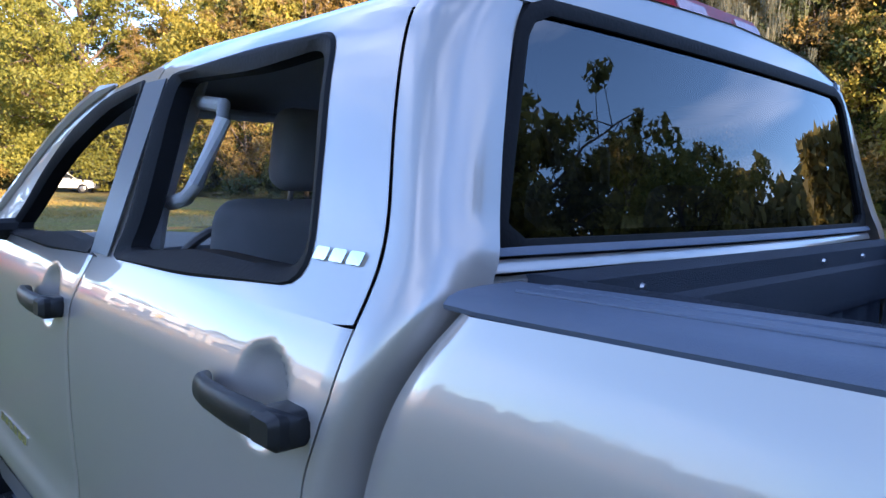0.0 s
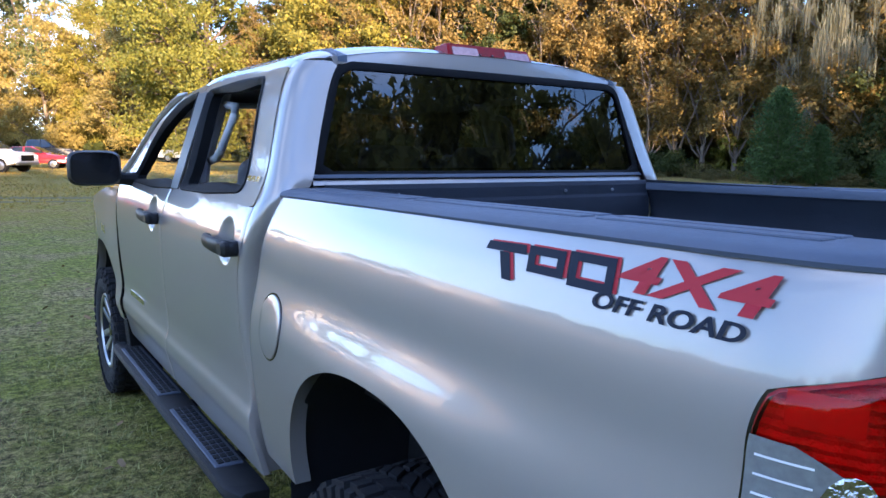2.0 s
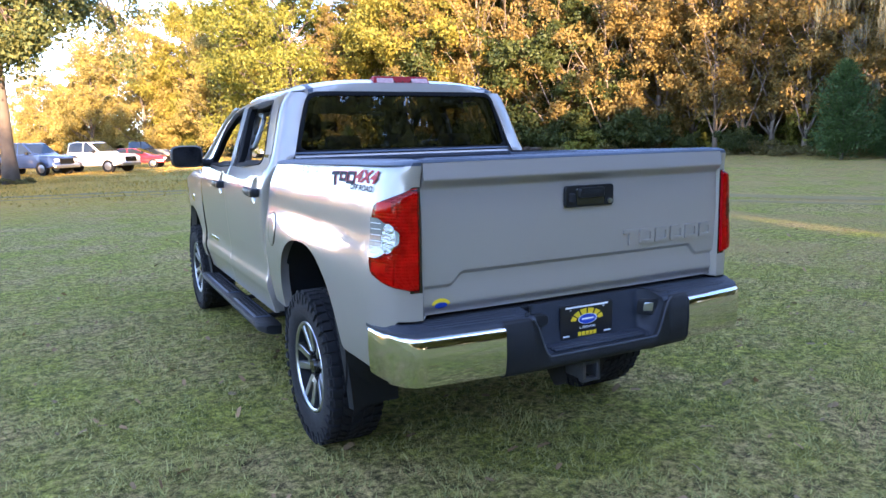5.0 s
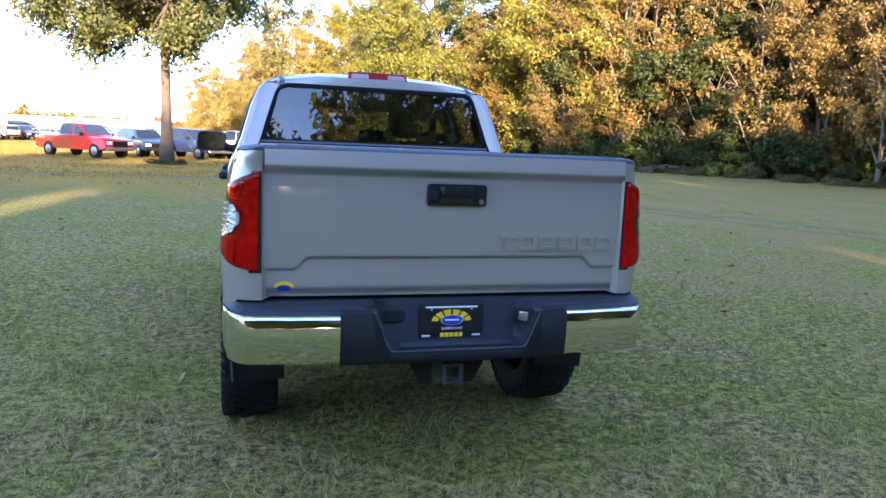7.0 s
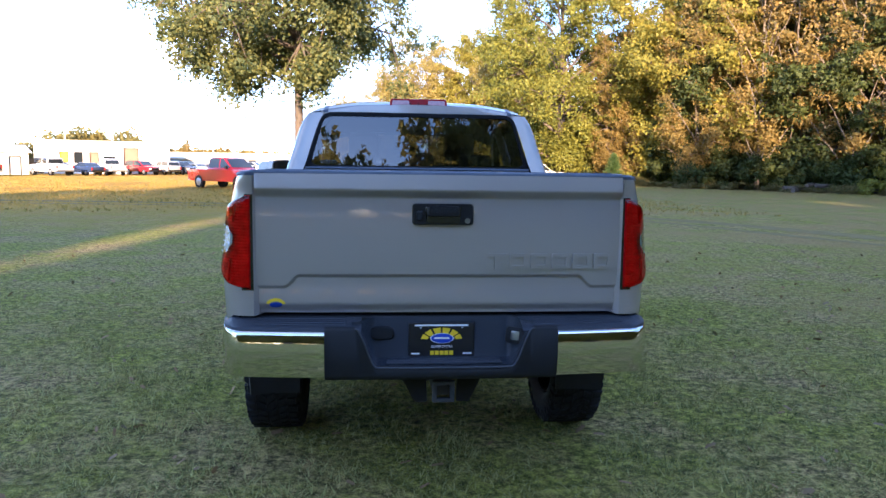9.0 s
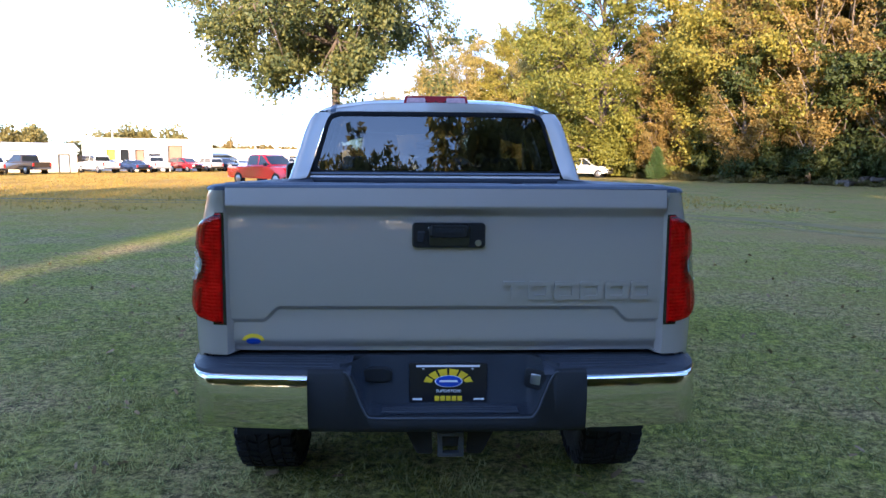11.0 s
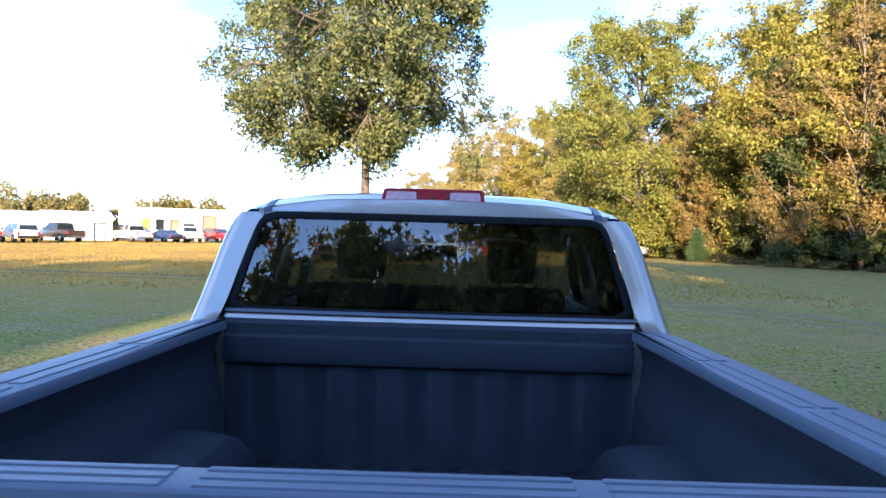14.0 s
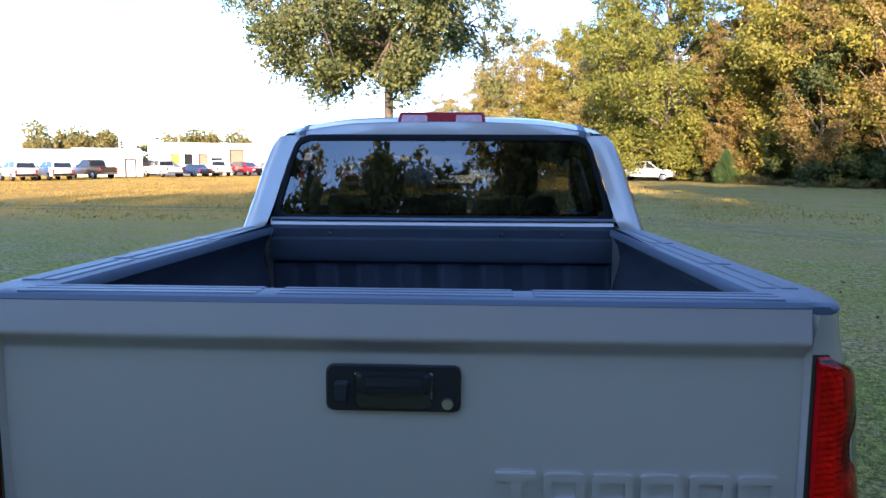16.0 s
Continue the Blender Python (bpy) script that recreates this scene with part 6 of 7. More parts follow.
HOME = (0.0, -1.5)
# paler copy of the bark, with sunlight put into its colour
PALEBARK = material("pale_sunlit_bark", (0.30, 0.24, 0.18), 0.9, second=(0.13, 0.10, 0.08), scale=3, bump=0.6, bscale=16)
PROTO = {
    "oak": (tree_meshes("oak", 11, 23, 7.6, 1.4, 110000, 0.135, LEAF_GREEN, 40, 1.55, 0.42, 10, 0.15, 0.40), "broad full-crowned tree with green and yellow leaves"),
    "gold": (tree_meshes("gold", 12, 20, 4.9, 1.6, 64000, 0.13, LEAF_GOLD, 34, 1.30, 0.30, 9, 0.1, 0.42), "tall broadleaf tree with golden-green autumn leaves"),
    "pale": (tree_meshes("pale", 13, 18, 5.0, 1.2, 42000, 0.13, LEAF_PALE, 32, 1.25, 0.22, 9, 0.05, 0.42, 0.05, PALEBARK), "thin-leaved tree with pale straw-yellow leaves"),
    "rust": (tree_meshes("rust", 14, 22, 4.2, 2.0, 36000, 0.12, LEAF_RUST, 34, 1.0, 0.22, 8, 0.1, 0.5, 0.08, PALEBARK), "slender tree with thin rust and yellow leaves"),
    "twig": (tree_meshes("twig", 15, 21, 3.4, 3.0, 12000, 0.125, LEAF_RUST, 30, 0.85, 0.15, 7, 0.0, 0.55, 0.25, PALEBARK), "bare twiggy tree with sparse orange leaves"),
    # tree kind whose leaf colour is darkened to stand for shade
    "dark": (tree_meshes("dark", 16, 21, 4.6, 1.4, 34000, 0.17, LEAF_SHADED, 30, 1.3, 0.26, 8, 0.15, 0.45), "tree in the wood with shade put into its dark green leaves"),
    "back": (tree_meshes("back", 17, 22, 5.4, 1.4, 15000, 0.31, LEAF_MID, 28, 1.8, 0.26, 8, 0.1, 0.45), "leafy tree deep in the wood"),
}


def edge(az):
    """How far the wood's edge lies at a bearing from the truck."""
    return float(np.interp(az, [-6, 2, 8, 13, 18, 23, 30, 40, 50, 60, 80, 110], [112, 104, 94, 86, 76, 66, 62, 58, 53, 48, 45, 45]))


# the trees that stand out at the edge
for kind, az, off, sc, tall, turn in (("oak", 14.6, -8, 1.08, 1.0, 20), ("pale", -2.6, 0, 0.66, 1.0, 60), ("pale", 0.6, -4, 0.86, 1.0, 10), ("pale", 4.2, -5, 0.96, 1.04, 200), ("gold", 7.8, 2, 0.98, 1.0, 90),
                                      ("pale", 9.6, -3, 0.88, 1.0, 300), ("gold", 12.0, 4, 0.90, 1.0, 40), ("rust", 18.6, -3, 0.66, 1.0, 150), ("rust", 20.6, 0, 0.78, 0.95, 15), ("gold", 23.8, 3, 1.14, 1.0, 110), ("dark", 26.2, -1, 0.80, 1.0, 70), ("gold", 27.6, 2, 1.14, 1.05, 250),
                                      ("rust", 25.0, -3, 0.80, 0.9, 180), ("twig", 29.4, -2, 1.0, 1.0, 0), ("twig", 31.4, 0, 1.08, 1.0, 45), ("dark", 34.0, 1, 1.0, 1.0, 310), ("twig", 35.6, -1, 1.02, 1.0, 80), ("dark", 37.4, 0, 0.78, 1.0, 33), ("twig", 39.4, -1, 1.0, 1.0, 222),
                                      ("twig", 41.2, 0, 1.0, 1.0, 160), ("rust", 43.4, 1, 0.98, 1.0, 12), ("twig", 46.0, 2, 1.0, 1.0, 140), ("twig", 47.6, -1, 0.95, 1.0, 260), ("twig", 49.6, 0, 1.0, 1.0, 300), ("twig", 51.6, 1, 1.0, 1.0, 77),
                                      ("twig", 53.8, 0, 0.9, 1.0, 120), ("twig", 57.0, 2, 0.95, 1.1, 10), ("rust", 60.5, 1, 0.95, 1.0, 210), ("rust", 63.5, 0, 0.9, 1.0, 50), ("dark", 66.0, 0, 0.8, 1.1, 90), ("rust", 70.0, 0, 0.9, 1.0, 30), ("gold", 75.0, 0, 0.9, 1.0, 5), ("dark", 79.0, 0, 0.9, 1.0, 95)):
    meshes, label = PROTO[kind]
    tree_thing(meshes, label, bearing(HOME, az, edge(az) + off), turn, sc, tall=tall)
# the rows behind them
rt = random.Random(21)
az = -4.0
while az < 84:
    for row, depth in ((1, 6.5), (2, 12.5)):
        a = az + rt.uniform(-0.8, 0.8) + row * 1.1
        low = 0.50 if a < 1 else 0.66 if a < 11 else 0.78 if a < 23 else 0.95
        kind = "back" if row == 2 else rt.choice(["back", "back", "gold", "rust"] if a > 18 else ["back", "gold", "pale"])
        meshes, label = PROTO[kind]
        tree_thing(meshes, label, bearing(HOME, a, edge(a) + depth + rt.uniform(-1.5, 1.5)), rt.uniform(0, 360), low * rt.uniform(0.9, 1.08))
    az += math.degrees(7.0 / edge(az))


# undergrowth along the wood edge
def bush_mesh(name, seed, w, h, leaves, leaf, mat):
    r = np.random.default_rng(seed)
    k = 26
    c = np.c_[r.uniform(-w, w, k), r.uniform(-w * 0.7, w * 0.7, k), r.uniform(0.1, 0.85, k) * h]
    pick = r.integers(0, k, leaves)
    d = unit(r.normal(0, 1, (leaves, 3)))
    pos = c[pick] + d * r.uniform(0.5, 1.0, (leaves, 1)) * (w * 0.24, w * 0.24, h * 0.16) + r.normal(0, 0.06, (leaves, 3))
    pos[:, 2] = np.abs(pos[:, 2])
    v = tri_leaves(r, pos, unit(d + r.normal(0, 0.7, (leaves, 3)) + (0, 0, 0.3)), leaf)
    return bulk(name, v, np.arange(leaves * 3).reshape(-1, 3), mat)


BUSHES = [(bush_mesh("bush_a", 31, 2.0, 2.8, 5200, 0.11, LEAF_SHADED), "undergrowth bush at the wood edge, its green leaves darkened as shade"), (bush_mesh("bush_b", 32, 1.8, 2.0, 4600, 0.10, LEAF_GREEN), "leafy green undergrowth bush"),
          (bush_mesh("bush_c", 33, 1.5, 3.2, 3800, 0.10, LEAF_RUST), "yellowing autumn undergrowth bush"), (bush_mesh("bush_d", 34, 1.7, 0.7, 4200, 0.06, WEED), "pale dry weeds at the wood edge")]
az = 3.0
while az < 84:
    for off, which, big in ((-3.8, 3, 0.8), (-2.0, 0, 0.75), (0.6, 0, 1.15), (3.6, 1, 1.5)):
        a = az + rt.uniform(-1, 1)
        me, label = BUSHES[which if rt.random() < 0.75 else rt.randrange(4)]
        o = new("bush", me)
        sc = rt.uniform(0.7, 1.25) * big * (1.35 if 17 < a < 42 and which == 0 else 1.0)
        o.matrix_world = Matrix.Translation((*bearing(HOME, a, edge(a) + off + rt.uniform(-0.7, 0.7)), 0)) @ pose(0, 0, 0, 0, 0, rt.uniform(0, 360)) @ Matrix.Diagonal((sc, sc, sc, 1))
        tagged(o, label, "bush", "undergrowth of the wood edge")
    az += math.degrees(3.6 / edge(az))

# cedars before the wood
def cedar_meshes(seed, h, w, leaves):
    r = np.random.default_rng(seed)
    bm = bmesh.new()
    tube_into(bm, [(0, 0, -0.1), (0, 0, h * 0.93)], [0.09, 0.012], 7)
    pos, out = [], []
    boughs = 90
    for i in range(boughs):
        t = (i + r.random()) / boughs
        z, a = h * (0.03 + 0.93 * t), i * 2.4 + r.uniform(-0.4, 0.4)
        reach = w * (1 - t) ** 0.75 * r.uniform(0.65, 1.12) + 0.12
        d = np.array((math.cos(a), math.sin(a), 0.30 + 0.5 * t))
        tube_into(bm, [(0, 0, z), tuple(np.array((0, 0, z)) + d * reach)], [0.02, 0.005], 4)
        n = int(leaves * (reach + 0.3) / (boughs * (w * 0.55 + 0.42)))
        s = r.uniform(0.15, 1.05, n)
        p = np.array((0, 0, z)) + d * (reach * s)[:, None] + r.normal(0, 1, (n, 3)) * (0.10 + 0.10 * reach) * (1, 1, 0.7)
        pos.append(p)
        out.append(unit(d + r.normal(0, 0.45, (n, 3))))
    pos, out = np.concatenate(pos), np.concatenate(out)
    n = len(pos)
    side_ = unit(np.cross(out, r.normal(0, 1, (n, 3))))
    s = r.uniform(0.07, 0.17, (n, 1))
    pos[:, 2] = np.maximum(pos[:, 2], 0.1)
    v = np.stack([pos - out * s * 0.4, pos + side_ * s * 0.25, pos + out * s, pos - side_ * s * 0.25], 1)
    trunk = bpy.data.meshes.new("cedar_trunk")
    bm.to_mesh(trunk)
    bm.free()
    finish(trunk, BARK)
    return trunk, bulk("cedar_crown", v.reshape(-1, 3), np.arange(n * 4).reshape(-1, 4), LEAF_CEDAR)


ced = cedar_meshes(41, 5.4, 1.75, 15000)
for az, r_, sc in ((56.2, 42, 0.98), (59.0, 43, 0.62), (66, 40, 0.9), (64, 42, 0.6), (18.8, 66, 0.55)):
    tree_thing(ced, "young dark green cedar standing before the wood", bearing(HOME, az, r_), az * 7, sc, "young cedars", "cedar")

# hanging moss on the nearer trees
def moss_mesh(seed, n, spread):
    r = np.random.default_rng(seed)
    v, f = [], []
    hang = r.normal(0, 1, (n // 22, 3)) * (spread[0], spread[0], spread[1])
    for i in range(n):
        x, y, z = hang[i % len(hang)] + r.normal(0, 0.14, 3)
        ln, w, a = r.uniform(0.4, 2.0), r.uniform(0.008, 0.022), r.uniform(0, 6.28)
        k = len(v)
        for j in range(5):
            t = j / 4
            ww = w * (1 - t * 0.8)
            ox, oy = r.normal(0, 0.04, 2)
            v += [(x + ox - ww * math.cos(a), y + oy - ww * math.sin(a), z - ln * t), (x + ox + ww * math.cos(a), y + oy + ww * math.sin(a), z - ln * t)]
            if j:
                f.append((k + 2 * j - 2, k + 2 * j - 1, k + 2 * j + 1, k + 2 * j))
    return v, f


for i, (az, r_, z) in enumerate(((57.2, 44, 9.5), (59.2, 43, 8.0), (58.4, 44, 12), (61.0, 43, 9.0), (61.8, 44, 12), (63.5, 43, 10.5))):
    v, f = moss_mesh(51 + i, 480, (1.0, 1.9))
    o = raw("hanging_moss", v, f, MOSS, None, "grey spanish moss hanging from the trees", smooth=True, sharp=0, kind="stuff")
    o.matrix_world = Matrix.Translation((*bearing(HOME, az, r_), z))
    tagged(o, category="moss")

# the lone tree on the field
LONE_AT = (-4.4, 35.6)
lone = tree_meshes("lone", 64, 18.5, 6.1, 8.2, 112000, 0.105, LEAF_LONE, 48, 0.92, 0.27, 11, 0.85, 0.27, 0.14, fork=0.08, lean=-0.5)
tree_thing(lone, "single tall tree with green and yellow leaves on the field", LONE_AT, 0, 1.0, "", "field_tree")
bush = new("bush", BUSHES[3][0])
bush.matrix_world = Matrix.Translation((LONE_AT[0], LONE_AT[1] - 0.2, 0)) @ Matrix.Diagonal((0.5, 0.4, 0.4, 1))
tagged(bush, "dry weeds round the foot of the tree", "bush")

# oaks out of view behind the truck, which shade it; gaps are cut through their crowns so that the low sun lights strips
# of the grass
SUN_SLOPE, SUN_DRIFT = math.tan(radians(SUN_ELEV)), math.tan(radians(SUN_AZ - 180))
SUN_CUTS = [(-6.88, 0.62, 4.0, 19.0), (8.46, 0.50, 3.5, 9.5), (18.6, 0.9, 27.0, 34.0)]   # x at y = 0, half width, from y, to y
OAK = [tree_meshes("oak_a", 71, 13.0, 7.2, 2.4, 15000, 0.26, LEAF_OAK, 24, 1.35, 0.42, 8, 0.1), tree_meshes("oak_b", 72, 12.5, 7.6, 2.2, 15000, 0.26, LEAF_OAK, 24, 1.4, 0.45, 8, 0.1)]


def clear_of_gaps(local, m):
    w = local @ np.array(m.to_3x3()).T + np.array(m.translation)
    hit_y = w[:, 1] + w[:, 2] / SUN_SLOPE
    lane = w[:, 0] - SUN_DRIFT * w[:, 1]
    keep = np.ones(len(w), bool)
    for x0, half, y0, y1 in SUN_CUTS:
        keep &= ~((np.abs(lane - x0) < half) & (hit_y > y0) & (hit_y < y1))
    return keep


def pruned(me, m):
    """The trunk and limbs without the thin boughs that stand in the gaps."""
    co = np.array([v.co[:] for v in me.vertices])
    faces = [tuple(p.vertices) for p in me.polygons]
    mid = np.array([co[list(p)].mean(0) for p in faces])
    keep = clear_of_gaps(mid, m) | (np.hypot(mid[:, 0], mid[:, 1]) < 1.0)
    if keep.all():
        return me
    out = bpy.data.meshes.new("oak_trunk")
    out.from_pydata([tuple(c) for c in co], [], [p for p, k in zip(faces, keep) if k])
    return finish(out, BARK, True, 0)


def thinned(me, m):
    """The crown without the leaves that stand in the gaps."""
    co = np.empty(len(me.vertices) * 3, np.float32)
    me.vertices.foreach_get("co", co)
    co = co.reshape(-1, 3, 3)
    keep = clear_of_gaps(co.mean(1), m)
    if keep.all():
        return me
    co = co[keep]
    return bulk("oak_crown", co.reshape(-1, 3), np.arange(len(co) * 3).reshape(-1, 3), LEAF_OAK)


# heights chosen lane by lane to set where the shade ends
def oak_height(lane):
    return float(np.interp(lane, [-70, -18, -10, -5, 4, 12, 17, 24, 28, 50], [14.8, 15.0, 21.5, 21.5, 17.0, 18.0, 23.5, 23.5, 15.5, 14.0]))


ro = random.Random(9)
OAK_ROWS = [(-68 + 8.6 * i + 4.2 * row + ro.uniform(-1.2, 1.2), y0 + ro.uniform(-2.5, 2.5), 0) for row, y0 in enumerate((-50, -60)) for i in range(13)]
OAK_ROWS += [(33, -18, 10.0), (31, -24, 11.5), (26, -27, 16.0), (22.5, -31, 17.5), (18.5, -35, 17.5), (13.5, -39, 15.5), (7.5, -44, 15.5)]
for i, (x, y, tall) in enumerate(OAK_ROWS):
    sc = (tall or oak_height(x - SUN_DRIFT * y)) / 13.0 * ro.uniform(0.95, 1.05)
    e = tree_thing(OAK[i % 2], "large spreading dark oak beside the field", (x, y), ro.uniform(0, 360), sc, "oaks behind the truck", "oak_tree")
    for c in e.children:
        c.data = thinned(c.data, e.matrix_world) if c.name.startswith("crown") else pruned(c.data, e.matrix_world)


# far woods round the horizon
def far_wood(r0, az0, az1, n, h, size, mat, seed):
    r = np.random.default_rng(seed)
    trees = int((az1 - az0) * r0 / 57.3 / (h * 0.16))
    ta, tr = np.radians(r.uniform(az0, az1, trees)), r0 * r.uniform(0.97, 1.08, trees)
    th, tw = h * r.uniform(0.62, 1.1, trees) * np.where(r.random(trees) < 0.08, 1.25, 1.0), h * r.uniform(0.22, 0.5, trees)
    k = r.integers(0, trees, n)
    d = unit(r.normal(0, 1, (n, 3))) * r.uniform(0.5, 1.0, (n, 1))
    pos = np.c_[tr[k] * np.sin(ta[k]) + d[:, 0] * tw[k], tr[k] * np.cos(ta[k]) + d[:, 1] * tw[k], th[k] * 0.52 + d[:, 2] * th[k] * 0.5]
    nrm = unit(r.normal(0, 1, (n, 3)))
    u = unit(np.cross(nrm, r.normal(0, 1, (n, 3))))
    q = np.cross(nrm, u)
    s = size * r.uniform(0.5, 1.3, (n, 1))
    v = np.stack([pos - u * s, pos + q * s * 0.6, pos + u * s, pos - q * s * 0.6], 1)
    return bulk("far_woods", v.reshape(-1, 3), np.arange(n * 4).reshape(-1, 4), mat)


for r0, a0, a1, n, h, sz, m, seed in ((230, -60, -18, 80000, 10.8, 0.55, LEAF_MID, 81), (260, -20, 4, 40000, 7.0, 0.5, LEAF_RUST, 84), (180, -185, -55, 14000, 12, 1.6, LEAF_GOLD, 82), (90, 82, 180, 14000, 17, 1.3, LEAF_MID, 83)):
    o = new("far_woods", far_wood(r0, a0, a1, n, h, sz, m, seed))
    tagged(o, "distant line of trees beyond the field", "woods", kind="stuff")

# the dim inside of the wood behind its first rows
n = 34000
a = np.radians(rng.uniform(8, 104, n))
rr = np.array([edge(math.degrees(q)) for q in a]) + 18 + rng.uniform(0, 6, n)
pos = np.c_[rr * np.sin(a), rr * np.cos(a), 13.0 * rng.random(n) ** 1.2 * np.clip((np.degrees(a) - 4) / 16, 0.3, 1)]
v = tri_leaves(rng, pos, unit(rng.normal(0, 1, (n, 3))), 0.75)
o = new("inner_woods", bulk("inner_woods", v, np.arange(n * 3).reshape(-1, 3), LEAF_MID))
tagged(o, "dim dense leaves deep inside the wood", "woods", kind="stuff")

# log pile and brush at the wood edge
logs = thing("brush_pile", "grey fallen logs and branches at the wood edge", "log pile")
rl = random.Random(5)
for i in range(9):
    bm = bmesh.new()
    x, y = 29.0 + rl.uniform(0, 7), 45.5 + rl.uniform(-0.5, 2.0) - 0.2 * rl.uniform(0, 7)
    a, ln = rl.uniform(-0.5, 0.5) + 0.45, rl.uniform(1.2, 2.6)
    z = rl.uniform(0.12, 0.55)
    tube_into(bm, [(x, y, z), (x + ln * math.cos(a) * 0.5, y + ln * math.sin(a) * 0.5, z + rl.uniform(-0.05, 0.1)), (x + ln * math.cos(a), y + ln * math.sin(a), z + rl.uniform(-0.1, 0.15))], [0.16, 0.14, 0.09], 8)
    part("log", bm, BARK, logs)


# ---------- parked vehicles ----------
CARGLASS = material("dark_car_glass", (0.02, 0.024, 0.028), 0.06, vary=0.1, coat=0.4)
CARRIM = material("grey_car_rim", (0.35, 0.35, 0.36), 0.3, 0.8)
LAMPWHITE = material("white_car_lamp", (0.7, 0.7, 0.7), 0.15, vary=0.05)
LAMPRED = material("red_car_lamp", (0.4, 0.02, 0.02), 0.15, vary=0.1)
CARPAINT = {}


def car_paint(name, rgb):
    if name not in CARPAINT:
        CARPAINT[name] = material(name + "_car_paint", rgb, 0.25, 0.1, vary=0.05, scale=1, coat=0.8)
    return CARPAINT[name]


def profile_solid(poly, w, soft=0.07, inset=0.0):
    """A side outline (y, z) made as wide as 2 w, its side edges rounded; inset narrows it towards the top."""
    p = np.array(poly, float)
    c = p.mean(0)
    zlo, zhi = p[:, 1].min(), p[:, 1].max()
    wid = lambda z: w - inset * (z - zlo) / (zhi - zlo)  # noqa: E731
    rings = []
    for s, k in ((-1, 1), (-1, 0), (1, 0), (1, 1)):
        q = p + (c - p) / np.linalg.norm(c - p, axis=1)[:, None] * soft * k * 0.6
        rings.append([(s * (wid(z) - (0 if k else soft * 0.5)), y, z) for y, z in q])
    v, f = sheet(rings, closed_u=True, flip=True)
    n = len(p)
    return v, f + [tuple(range(n)), tuple(range(3 * n, 4 * n))[::-1]]


VEH = {
    "pickup": dict(w=0.99, body=[(-2.9, 0.55), (-2.92, 1.15), (-0.95, 1.18), (1.25, 1.20), (2.55, 1.14), (2.85, 1.0), (2.9, 0.55), (2.5, 0.42), (-2.5, 0.45)], cab=[(-1.0, 1.17), (-0.90, 1.82), (-0.55, 1.92), (0.55, 1.90), (1.45, 1.18)], wheels=(-1.75, 1.95), r=0.40),
    "suv": dict(w=0.95, body=[(-2.4, 0.5), (-2.42, 1.08), (1.0, 1.10), (2.2, 1.02), (2.42, 0.85), (2.42, 0.45), (-2.2, 0.40)], cab=[(-2.36, 1.07), (-2.15, 1.66), (-1.7, 1.76), (0.3, 1.74), (1.3, 1.09)], wheels=(-1.45, 1.45), r=0.37),
    "sedan": dict(w=0.90, body=[(-2.35, 0.5), (-2.40, 0.95), (-1.5, 1.0), (1.0, 0.98), (2.15, 0.85), (2.35, 0.65), (2.3, 0.38), (-2.1, 0.36)], cab=[(-1.75, 0.98), (-0.95, 1.42), (0.15, 1.44), (1.15, 0.97)], wheels=(-1.4, 1.45), r=0.33),
}


